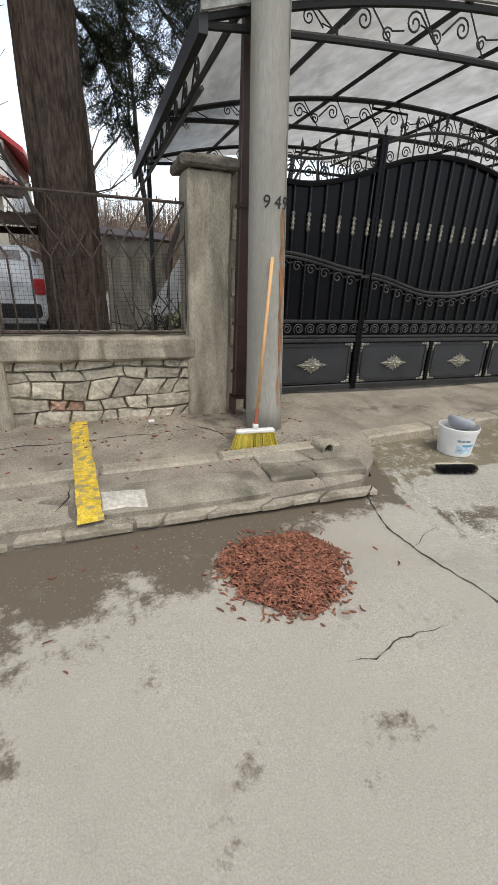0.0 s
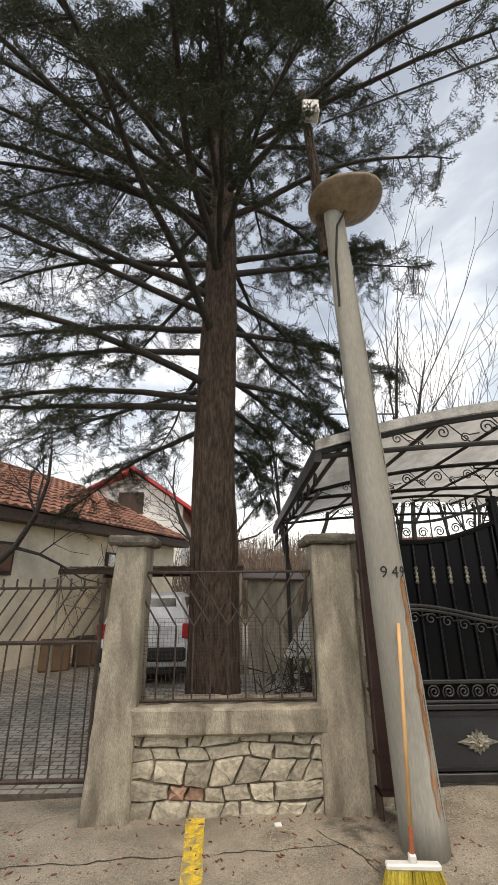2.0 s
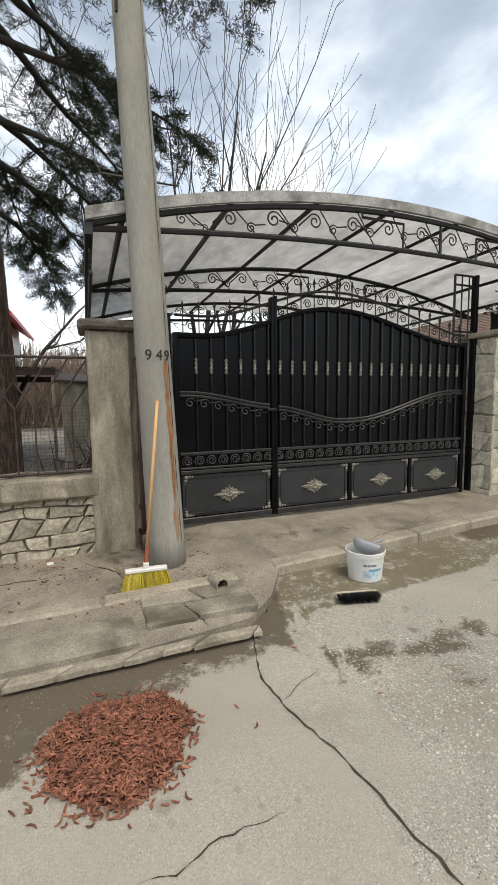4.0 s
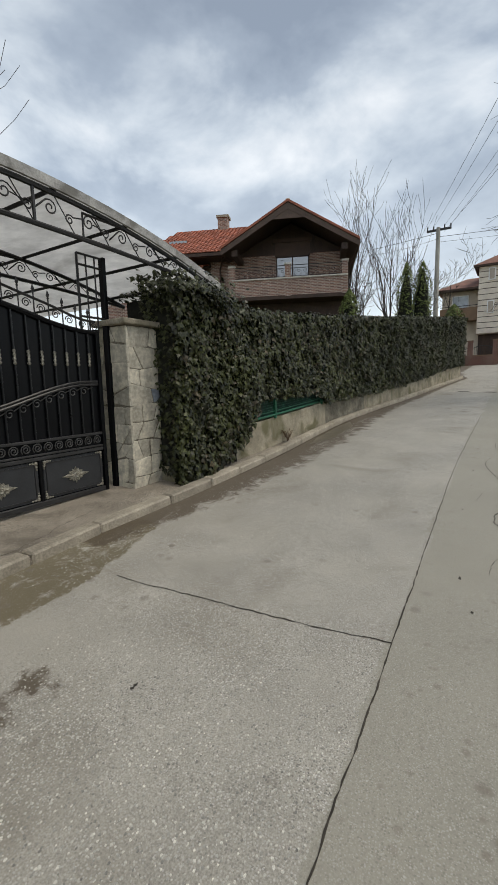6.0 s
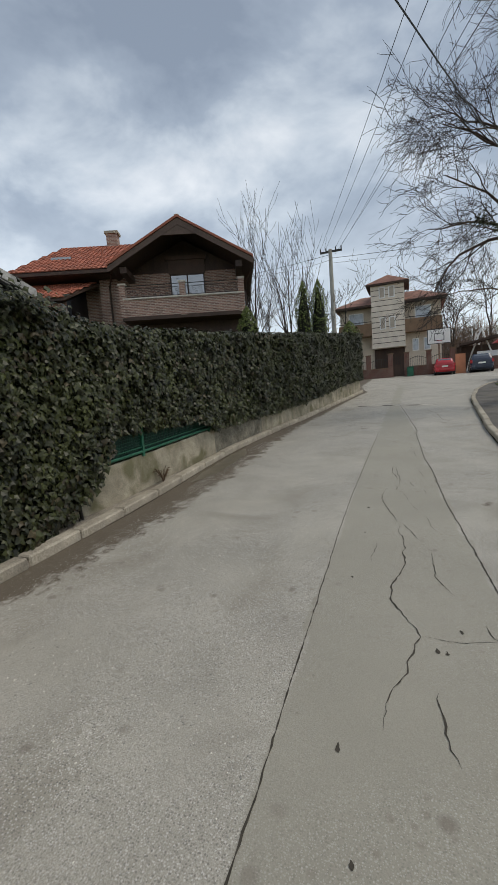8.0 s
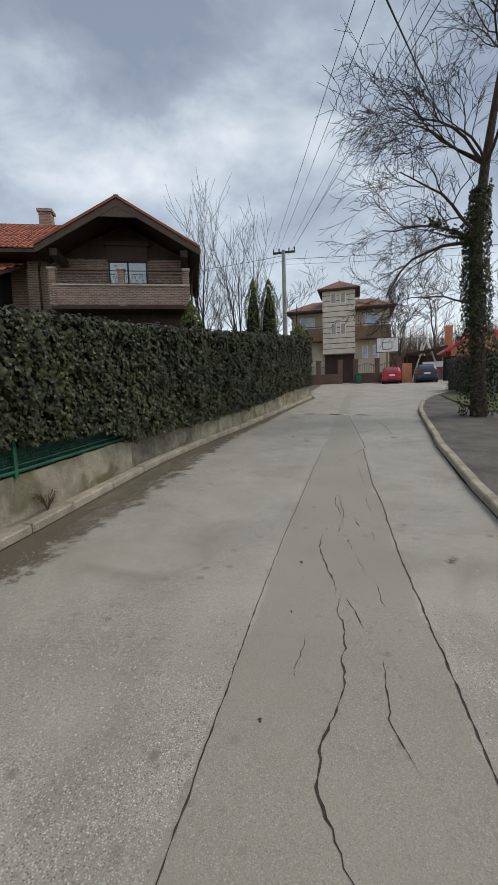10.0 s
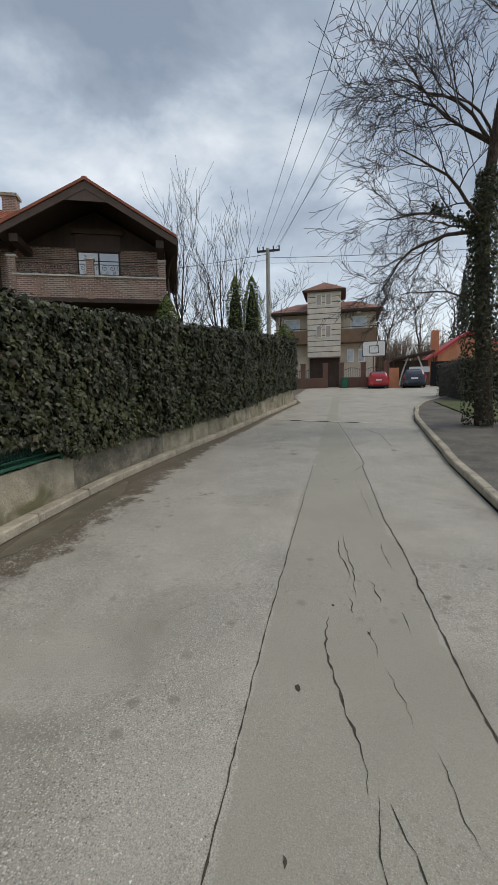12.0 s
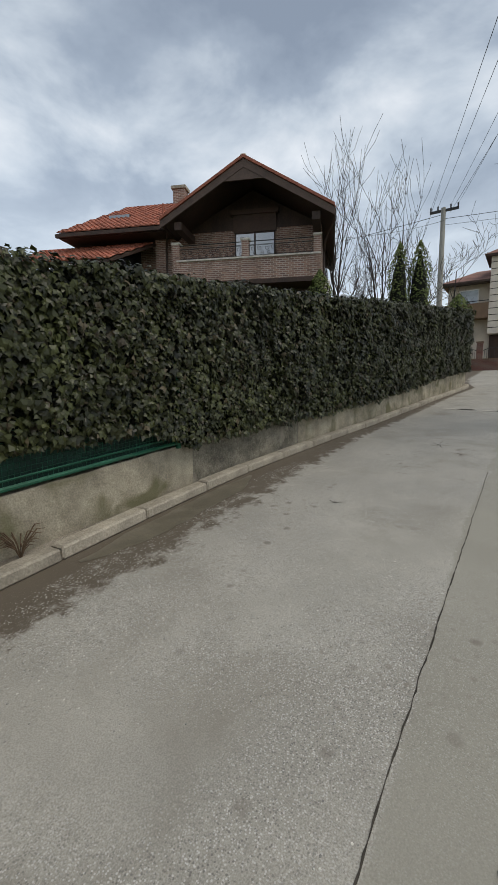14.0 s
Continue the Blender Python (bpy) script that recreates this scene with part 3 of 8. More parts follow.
tube(bm, [PD + Vector((0.10, -0.1, -0.1)), on_pole(5.0, -10, 0.03), on_pole(4.6, -35, 0.02), on_pole(4.1, -50, 0.01)], 0.012, 5)
part("cable", bm, M_INK, pole)

# ---- gate ----
gate = empty("driveway_gate", (0, 3.72, 0), "black sheet-metal driveway gate with scrolls and spears", "gate")
GL, GM, GR, GZ0 = 1.50, 2.55, 5.26, 0.10


def smooth(t):
    t = max(0, min(1, t))
    return t * t * (3 - 2 * t)


def top_z(x):
    if x < 3.3:
        return 2.0 + 0.35 * smooth((x - 1.75) / 1.5)
    return 2.35 - 0.33 * smooth((x - 3.35) / 1.85)


def wave_z(x):
    if x < GM:
        return 1.41 - 0.14 * smooth((x - 1.6) / 1.0)
    return 1.095 + 0.16 * (1 - smooth((x - GM) / 0.85)) + 0.32 * smooth((x - 3.55) / 1.55)


# rails in a lighter grey than the gate sheet
M_GATERAIL = mat("grey_gate_rail_paint", (0.028, 0.028, 0.029), 0.33, grain=60, var=0.25, blotch=5, bvar=0.3, bump=0.06, spec=0.5)
for xa, xb in ((GL, GM - 0.02), (GM + 0.02, GR)):
    bm = bmesh.new()
    prism(bm, [(xa, GZ0)] + [(xb, GZ0)] + [(x, top_z(x)) for x in np.linspace(xb, xa, 24)], 0.0, 0.03)
    part("leaf_sheet", fix(bm), M_GATE, gate)
    bm = bmesh.new()
    pts = [(x, -0.02, top_z(x)) for x in np.linspace(xa, xb, 24)]
    tube(bm, pts, 0.026, 6)
    part("top_rail", bm, M_GATE, gate)
    for k, (za, rr) in enumerate(((GZ0 + 0.03, 0.03), (0.63, 0.02), (0.67, 0.012), (0.82, 0.016))):
        part("cross_rail", B(xa, xb, -0.035, 0.0, za - rr, za + rr, bevel=0.006), M_GATERAIL, gate)
    for dz in (0.03, -0.005):
        bm = bmesh.new()
        tube(bm, [(x, -0.025, wave_z(x) + dz) for x in np.linspace(xa + 0.03, xb - 0.03, 30)], 0.015, 6)
        part("wave_rail", bm, M_GATERAIL, gate)
for xa, w in ((GL - 0.03, 0.05), (GM - 0.035, 0.035), (GM + 0.0, 0.035), (GR - 0.02, 0.05)):
    part("stile", B(xa, xa + w, -0.045, 0.04, GZ0, top_z(xa) + (0.25 if w < 0.04 else 0.02), bevel=0.006), M_GATE, gate)
M_GATEPANEL = mat("charcoal_gate_panel", (0.034, 0.036, 0.039), 0.38, grain=60, var=0.12, blotch=3, bvar=0.2, bump=0.04, spec=0.4)
for xa, xb in ((GL + 0.03, GM - 0.05), (GM + 0.05, 3.50), (3.56, 4.39), (4.45, GR - 0.03)):
    pn = part("lower_panel", B(xa, xb, -0.014, 0.0, GZ0 + 0.07, 0.60, bevel=0.004), M_GATEPANEL, gate, "charcoal lower panel")
    for x0, x1, z0, z1 in ((xa + 0.03, xb - 0.03, GZ0 + 0.095, GZ0 + 0.105), (xa + 0.03, xb - 0.03, 0.565, 0.575), (xa + 0.03, xa + 0.04, GZ0 + 0.105, 0.565), (xb - 0.04, xb - 0.03, GZ0 + 0.105, 0.565)):
        part("moulding", B(x0, x1, -0.022, -0.014, z0, z1), M_GATERAIL, pn)
for xd in (3.53, 4.42):
    part("panel_rib", B(xd - 0.02, xd + 0.02, -0.03, 0.0, GZ0, 0.63, bevel=0.005), M_GATE, gate)

knob_bm = bmesh.new()
kp = []
for i in range(4):
    zz = -0.06 + i * 0.04
    kp += [(zz - 0.018, 0.010), (zz, 0.021), (zz + 0.018, 0.010)]
tube(knob_bm, [(0, 0, a) for a, _ in kp], [b for _, b in kp], 8)
ME_KNOB = mesh_of("knob", knob_bm, M_SILVER, True)
M_BARG = mat("gate_bar_paint", (0.010, 0.0105, 0.012), 0.3, grain=60, var=0.2, blotch=3, bvar=0.2, bump=0.05)
BARX = [1.70 + 0.158 * i for i in range(6)] + [GM + 0.075 + 0.148 * i for i in range(18)]
for x in BARX:
    bm = bmesh.new()
    tube(bm, [(x, -0.018, 0.82), (x, -0.018, top_z(x) - 0.02)], 0.011, 6)
    part("bar", bm, M_BARG, gate)
    share("knob", ME_KNOB, Matrix.Translation((x, -0.02, 1.70)), gate, "silvery ribbed knob")
M_SCROLL = mat("dull_black_scroll", (0.10, 0.10, 0.098), 0.38, metal=0.5, grain=60, var=0.3, blotch=6, bvar=0.3, bump=0.1)
ME_S = scroll_mesh("scroll", 0.058, 0.010, 1.9, 0.0075, M_SCROLL, start=math.pi * 1.25, flip=-1)
x = GL + 0.09
while x < GR - 0.05:
    if abs(x - GM) > 0.05:
        share("scroll", ME_S, Matrix.Translation((x, -0.022, 0.745)), gate)
    x += 0.128
ME_C = scroll_mesh("wave_scroll", 0.052, 0.010, 1.3, 0.0065, M_SCROLL, start=0.3, flip=1, tail=(0.13, 0, 0.035))
x = GL + 0.13
while x < GR - 0.08:
    if abs(x - GM) > 0.09:
        sl = (wave_z(x + 0.05) - wave_z(x - 0.05)) / 0.1
        share("wave_scroll", ME_C, Matrix.Translation((x, -0.022, wave_z(x) - 0.075)) @ Matrix.Rotation(-math.atan(sl), 4, "Y"), gate)
    x += 0.148


# diamond rosettes and corner leaves
def rosette():
    bm = bmesh.new()
    n = 40
    rings = []
    for lev, (k, y) in enumerate(((1.0, 0.0), (0.93, -0.012), (0.55, -0.014), (0.42, -0.03), (0.18, -0.022), (0.10, -0.036))):
        ring = []
        for i in range(n):
            a = 2 * math.pi * i / n
            c, s_ = math.cos(a), math.sin(a)
            d = 1 / (abs(c) / 0.155 + abs(s_) / 0.085)
            d *= 1 + (0.16 * math.cos(a * 12) if k > 0.5 else 0.05 * math.cos(8 * a))
            if k < 0.5:
                d = 0.062
            ring.append(bm.verts.new((c * d * k, y, s_ * d * k)))
        rings.append(ring)
    for p, q in zip(rings, rings[1:]):
        for i in range(n):
            bm.faces.new((p[i], p[(i + 1) % n], q[(i + 1) % n], q[i]))
    bm.faces.new(rings[-1])
    return fix(bm)


ME_ROS = mesh_of("rosette", rosette(), M_SILVER)
for x in (2.03, 3.05, 3.98, 4.84):
    share("rosette", ME_ROS, Matrix.Translation((x, -0.018, 0.375)), gate, "silver-gilt diamond rosette")
bm = bmesh.new()
for dx, dz, r in ((0.02, 0.02, 0.026), (0.055, 0.014, 0.018), (0.014, 0.055, 0.018), (0.085, 0.012, 0.012), (0.012, 0.085, 0.012)):
    rr = bmesh.ops.create_icosphere(bm, subdivisions=1, radius=r)
    for v in rr["verts"]:
        v.co = Vector((v.co.x + dx, v.co.y * 0.5, v.co.z + dz))
ME_CORN = mesh_of("corner_leaf", bm, M_SILVER)
for xa, xb in ((GL + 0.05, GM - 0.045), (GM + 0.05, 3.50), (3.56, 4.39), (4.45, GR - 0.04)):
    for sx, xx in ((1, xa), (-1, xb)):
        for sz, zz in ((1, GZ0 + 0.07), (-1, 0.60)):
            share("corner_leaf", ME_CORN, Matrix.Translation((xx, -0.018, zz)) @ Matrix.Diagonal((sx, 1, sz, 1)), gate, "silvery corner leaf")

# spears, upper rail and rings over the leaves
bm = bmesh.new()
tube(bm, [(x, -0.01, top_z(x) + 0.19 - 0.06 * smooth((x - 4.6) / 0.6)) for x in np.linspace(GL, GR, 44)], 0.015, 5)
part("spear_rail", bm, M_IRON, gate)
bm = bmesh.new()
tube(bm, [(0, 0, 0), (0, 0, 0.012), (0, 0, 0.02), (0, 0, 0.045), (0, 0, 0.10)], [0.007, 0.016, 0.008, 0.02, 0.001], 4)
ME_SPEAR = mesh_of("spear", bm, M_IRON)
ME_RING = scroll_mesh("ring_scroll", 0.05, 0.012, 1.6, 0.006, M_IRON, start=0, flip=1)
x = GL + 0.08
k = 0
while x < GR - 0.03:
    zt = top_z(x) + 0.19 - 0.06 * smooth((x - 4.6) / 0.6)
    bm = bmesh.new()
    tube(bm, [(x, -0.01, top_z(x)), (x, -0.01, zt + 0.06)], 0.008, 4)
    part("spear_bar", bm, M_IRON, gate)
    share("spear", ME_SPEAR, Matrix.Translation((x, -0.01, zt + 0.05)), gate)
    share("ring_scroll", ME_RING, Matrix.Translation((x + 0.08, -0.01, (top_z(x) + zt) / 2)) @ Matrix.Diagonal((1 if k % 2 else -1, 1, 1, 1)), gate)
    x += 0.163
    k += 1
part("latch", B(GM - 0.09, GM + 0.01, -0.07, -0.03, 1.24, 1.27, bevel=0.005), M_IRON, gate)
# gate post frame and lattice above the right end
gf = empty("gate_post_frame", (0, 3.72, 0), "black steel gate post with open lattice head", "gate post", kind="structure")
for xa in (5.27, 5.44):
    part("post", B(xa - 0.025, xa + 0.025, -0.03, 0.05, 0.08, 2.06 if xa < 5.3 else 2.92, bevel=0.005), M_GATE, gf)
for xa in (5.08, 5.2, 5.32):
    bar_ob("bar", (xa, 0, 2.03), (xa, 0, 2.90), 0.016 if xa < 5.1 else 0.01, M_IRON, gf)
for zz in (2.9, 2.78, 2.2):
    bar_ob("cross_bar", (5.08, 0, zz), (5.44, 0, zz), 0.014, M_IRON, gf)
part("post", B(GL - 0.13, GL - 0.045, -0.05, 0.05, -0.05, 2.2, bevel=0.006), M_GATE, gf)

# ---- stone-clad pillar ----
spil = empty("stone_pillar", (5.72, 3.66, 0.0), "pillar clad in pale irregular stone slabs", "pillar", kind="structure")
M_SLAB = mat("pale_stone_slab", (0.56, 0.52, 0.42), 0.85, grain=25, var=0.2, blotch=5, bvar=0.28, bump=0.5, rnd=0.28)
M_SLABB = mat("bluish_stone_slab", (0.26, 0.29, 0.33), 0.85, grain=25, var=0.2, blotch=5, bvar=0.25, bump=0.5)
part("core", B(-0.255, 0.255, -0.24, 0.24, -0.1, 2.12), M_MORTAR, spil)
part("cap", B(-0.33, 0.34, -0.32, 0.32, 2.12, 2.19, bevel=0.012), M_KERB, spil, "flat cement cap")
rp = random.Random(5)
for face in range(2):
    for i, pts in enumerate(stonework(-0.262, 0.262, -0.04, 2.11, 9, 0.16, 0.36, 0.09, 20 + face, 0.003)):
        cz = (pts[0][1] + pts[2][1]) / 2
        st = part("stone_slab", poly_stone(pts, rp.uniform(0.009, 0.015), 50 * face + i), M_SLABB if (face == 0 and 1.15 < cz < 1.42 and pts[1][0] > 0.2) else M_SLAB, spil)
        st.matrix_basis = Matrix.Translation((0, -0.24, 0)) if face == 0 else Matrix.Translation((-0.255, 0, 0)) @ Matrix.Rotation(radians(-90), 4, "Z")


# ---- canopy ----
def arch_z(x):
    return 3.27 - 0.049 * (x - 3.85) ** 2


def low_z(x):
    return arch_z(x) - 0.10 - 0.31 * (1 - ((x - 3.8) / 3.1) ** 2)


M_SHEET = mat("weathered_canopy_sheet_translucent", (0.62, 0.61, 0.58), 0.6, grain=9, var=0.12, blotch=2.6, bvar=0.15, bump=0.1, dirt=((0.30, 0.29, 0.27), 0.56, 0.75), stretch=(1, 0.45, 1))
_n, _l = M_SHEET.node_tree.nodes, M_SHEET.node_tree.links
_tr, _mx = _n.new("ShaderNodeBsdfTranslucent"), _n.new("ShaderNodeMixShader")
_pb = _n["Principled BSDF"]
_l.new(_pb.inputs["Base Color"].links[0].from_socket, _tr.inputs["Color"])
_mx.inputs[0].default_value = 0.62
_l.new(_pb.outputs[0], _mx.inputs[1])
_l.new(_tr.outputs[0], _mx.inputs[2])
_l.new(_mx.outputs[0], _n["Material Output"].inputs["Surface"])
canopy = empty("arched_canopy", (0, 3.12, 0), "arched driveway canopy of dark steel with weathered translucent sheets", "canopy", kind="structure")
DEPTH = 5.2
XS = np.linspace(0.72, 7.0, 36)
bm = bmesh.new()
for y0, y1 in ((0.0, DEPTH),):
    a = [bm.verts.new((x, y0, arch_z(x) - 0.005)) for x in XS]
    b = [bm.verts.new((x, y1, arch_z(x) - 0.005)) for x in XS]
    for i in range(len(XS) - 1):
        bm.faces.new((a[i], a[i + 1], b[i + 1], b[i]))
part("roof_sheet", bm, M_SHEET, canopy, "weathered translucent roof sheet", smooth=True)
bm = bmesh.new()
for i in range(len(XS) - 1):
    xa, xb = XS[i], XS[i + 1]
    box_z = [(xa, arch_z(xa) - 0.055), (xb, arch_z(xb) - 0.055), (xb, arch_z(xb) + 0.035), (xa, arch_z(xa) + 0.035)]
    prism(bm, box_z, -0.03, 0.0)
bmesh.ops.remove_doubles(bm, verts=bm.verts, dist=0.0005)
part("fascia", fix(bm), M_FASCIA, canopy, "grey weathered front edge strip")
ME_CS = scroll_mesh("canopy_scroll", 0.075, 0.015, 1.5, 0.008, M_IRON, start=0.5, flip=1, tail=(0.17, 0, -0.06))
ME_CS2 = scroll_mesh("canopy_scroll_small", 0.05, 0.012, 1.4, 0.0075, M_IRON, start=2.5, flip=-1, tail=(-0.15, 0, 0.05))
for ti, ty in enumerate((0.03, 2.0, 4.2)):
    bm = bmesh.new()
    tube(bm, [(x, ty, arch_z(x) - 0.075) for x in XS], 0.026, 6)
    part("upper_chord", bm, M_IRON, canopy)
    bm = bmesh.new()
    tube(bm, [(x, ty, low_z(x)) for x in XS], 0.024, 6)
    part("lower_chord", bm, M_IRON, canopy)
    for i, x in enumerate(np.arange(1.05, 6.7, 0.42)):
        m_ = (arch_z(x) - 0.075 + low_z(x)) / 2
        k = min(1.0, (arch_z(x) - 0.075 - low_z(x)) / 0.24)
        if k < 0.35:
            continue
        share("canopy_scroll", ME_CS, Matrix.Translation((x, ty, m_ + 0.02)) @ Matrix.Diagonal((k if i % 2 else -k, 1, k, 1)), canopy)
        share("canopy_scroll", ME_CS2, Matrix.Translation((x + 0.2, ty, m_ - 0.03)) @ Matrix.Diagonal((k if i % 2 else -k, 1, k, 1)), canopy)
        bar_ob("brace", (x + 0.04, ty, arch_z(x + 0.04) - 0.08), (x + 0.26, ty, low_z(x + 0.26)), 0.006, M_IRON, canopy)
    for x, w in ((3.25, 0.5), (4.25, 0.0), (4.75, 0.5)):
        zt, zb = arch_z(x) - 0.14, low_z(x + w) - 0.02
        if w:
            s_ = 1 if x < 4 else -1
            xs_, xe = (x, x + w) if s_ > 0 else (x + w, x)
            bm = bmesh.new()
            tube(bm, [(xs_, ty - 0.01, arch_z(xs_) - 0.07), (xs_, ty - 0.01, zt), (xe, ty - 0.01, zt), (xe, ty - 0.01, low_z(xe) - 0.01)], 0.015, 4)
            part("step_frame", bm, M_IRON, canopy)
        else:
            bar_ob("king_bar", (x, ty, zt + 0.06), (x, ty, low_z(x)), 0.016, M_IRON, canopy)
for x in (1.0, 1.9, 2.75, 3.6, 4.45, 5.3, 6.1, 6.75):
    bm = bmesh.new()
    tube(bm, [(x, 0.0, arch_z(x) - 0.045), (x, DEPTH, arch_z(x) - 0.045)], 0.026, 4)
    part("purlin", bm, M_IRON, canopy)
for x in (0.74,):
    part("eave_beam", B(x - 0.03, x + 0.03, 0.0, DEPTH, arch_z(x) - 0.16, arch_z(x) - 0.02), M_IRON, canopy)
    bm = bmesh.new()
    tube(bm, [(x, 0.05, arch_z(x) - 0.42), (x, DEPTH, arch_z(x) - 0.42)], 0.018, 4)
    part("side_chord", bm, M_IRON, canopy)
    for i in range(12):
        y = 0.2 + i * 0.42
        share("canopy_scroll", ME_CS, Matrix.Translation((x, y, arch_z(x) - 0.28)) @ Matrix.Rotation(radians(90), 4, "Z"), canopy)
for x, y in ((0.95, 4.9), (6.6, 4.9), (6.6, 0.9)):
    part("column", B(x - 0.035, x + 0.035, y - 0.035, y + 0.035, -0.1, arch_z(x) - 0.1), M_IRON, canopy)


# ---- wet and mossy stains on road and pavement ----
def stain(material, attr, colour, rough, strength, scale):
    """A stain of its own ragged shape where the attribute is high."""
    N, L = material.node_tree.nodes, material.node_tree.links
    b = N["Principled BSDF"]
    at = N.new("ShaderNodeAttribute")
    at.attribute_name = attr
    tc = N.new("ShaderNodeTexCoord")
    nz = N.new("ShaderNodeTexNoise")
    nz.inputs["Scale"].default_value, nz.inputs["Detail"].default_value, nz.inputs["Roughness"].default_value = scale, 10, 0.78
    L.new(tc.outputs["Object"], nz.inputs["Vector"])
    ad = N.new("ShaderNodeMath")
    ad.operation = "ADD"
    amp = N.new("ShaderNodeMapRange")
    amp.inputs["From Min"].default_value, amp.inputs["From Max"].default_value, amp.inputs["To Min"].default_value, amp.inputs["To Max"].default_value = 0.3, 0.7, 0.1, 0.9
    L.new(nz.outputs["Fac"], amp.inputs["Value"])
    L.new(at.outputs["Fac"], ad.inputs[0])
    L.new(amp.outputs[0], ad.inputs[1])
    r = N.new("ShaderNodeMapRange")
    r.inputs["From Min"].default_value, r.inputs["From Max"].default_value, r.inputs["To Max"].default_value = 0.92, 1.10, strength
    L.new(ad.outputs[0], r.inputs["Value"])
    m = N.new("ShaderNodeMix")
    m.data_type = "RGBA"
    L.new(r.outputs[0], m.inputs[0])
    L.new(b.inputs["Base Color"].links[0].from_socket, m.inputs[6])
    m.inputs[7].default_value = (*colour, 1)
    L.new(m.outputs[2], b.inputs["Base Color"])
    q = N.new("ShaderNodeMix")
    L.new(r.outputs[0], q.inputs[0])
    L.new(b.inputs["Roughness"].links[0].from_socket, q.inputs[2])
    q.inputs[3].default_value = rough
    L.new(q.outputs[0], b.inputs["Roughness"])


def grit(material, scale, colour, lo, amount, gate=0.40):
    """Pale and dark aggregate showing at the surface."""
    N, L = material.node_tree.nodes, material.node_tree.links
    b = N["Principled BSDF"]
    tc = N.new("ShaderNodeTexCoord")
    v = N.new("ShaderNodeTexVoronoi")
    v.inputs["Scale"].default_value = scale
    L.new(tc.outputs["Object"], v.inputs["Vector"])
    n = N.new("ShaderNodeTexNoise")
    n.inputs["Scale"].default_value, n.inputs["Detail"].default_value = 0.9, 3
    L.new(tc.outputs["Object"], n.inputs["Vector"])
    r = N.new("ShaderNodeMapRange")
    r.inputs["From Min"].default_value, r.inputs["From Max"].default_value = lo, lo - 0.12
    r.inputs["To Max"].default_value = amount
    L.new(v.outputs["Distance"], r.inputs["Value"])
    gt = N.new("ShaderNodeMath")
    gt.operation = "GREATER_THAN"
    gt.inputs[1].default_value = 0.62
    sx = N.new("ShaderNodeSeparateColor")
    L.new(v.outputs["Color"], sx.inputs[0])
    L.new(sx.outputs[0], gt.inputs[0])
    rn = N.new("ShaderNodeMapRange")
    rn.inputs["From Min"].default_value, rn.inputs["From Max"].default_value = gate, gate + 0.22
    L.new(n.outputs["Fac"], rn.inputs["Value"])
    k1, k2 = N.new("ShaderNodeMath"), N.new("ShaderNodeMath")
    k1.operation = k2.operation = "MULTIPLY"
    L.new(r.outputs[0], k1.inputs[0])
    L.new(gt.outputs[0], k1.inputs[1])
    L.new(k1.outputs[0], k2.inputs[0])
    L.new(rn.outputs[0], k2.inputs[1])
    m = N.new("ShaderNodeMix")
    m.data_type = "RGBA"
    L.new(k2.outputs[0], m.inputs[0])
    L.new(b.inputs["Base Color"].links[0].from_socket, m.inputs[6])
    m.inputs[7].default_value = (*colour, 1)
    L.new(m.outputs[2], b.inputs["Base Color"])


grit(M_ROAD, 110, (0.68, 0.66, 0.61), 0.46, 0.85, 0.34)
grit(M_ROAD, 95, (0.16, 0.15, 0.13), 0.44, 0.8, 0.35)
stain(M_ROAD, "smooth", (0.43, 0.392, 0.33), 0.85, 0.62, 1.6)
stain(M_ROAD, "slab", (0.330, 0.312, 0.25), 0.8, 0.66, 0.7)
grit(M_ROAD, 16, (0.24, 0.21, 0.165), 0.34, 0.6, 0.45)
grit(M_ROAD, 140, (0.60, 0.57, 0.51), 0.4, 0.45, 0.36)
stain(M_ROAD, "moss", (0.15, 0.122, 0.065), 0.9, 0.82, 7.0)
stain(M_ROAD, "wet", (0.108, 0.083, 0.055), 0.78, 0.9, 4.0)
grit(M_ROAD, 55, (0.36, 0.33, 0.27), 0.26, 0.7, 0.30)
stain(M_PAVE, "wet", (0.085, 0.075, 0.06), 0.5, 0.85, 2.6)
grit(M_ROAD, 5.5, (0.20, 0.175, 0.14), 0.24, 0.75)
grit(M_ROAD, 28, (0.66, 0.64, 0.58), 0.16, 0.8)
grit(M_PAVE, 70, (0.55, 0.52, 0.46), 0.38, 0.75)
grit(M_PAVE, 45, (0.09, 0.08, 0.065), 0.42, 0.7)
grit(M_PAVE, 24, (0.62, 0.59, 0.52), 0.15, 0.8)


def set_attr(ob, name, f):
    me = ob.data
    a = me.attributes.new(name, "FLOAT", "POINT")
    a.data.foreach_set("value", [f(v.co.x, v.co.y) for v in me.vertices])


def blob(x, y, cx, cy, rx, ry):
    return max(0.0, 1 - math.hypot((x - cx) / rx, (y - cy) / ry))


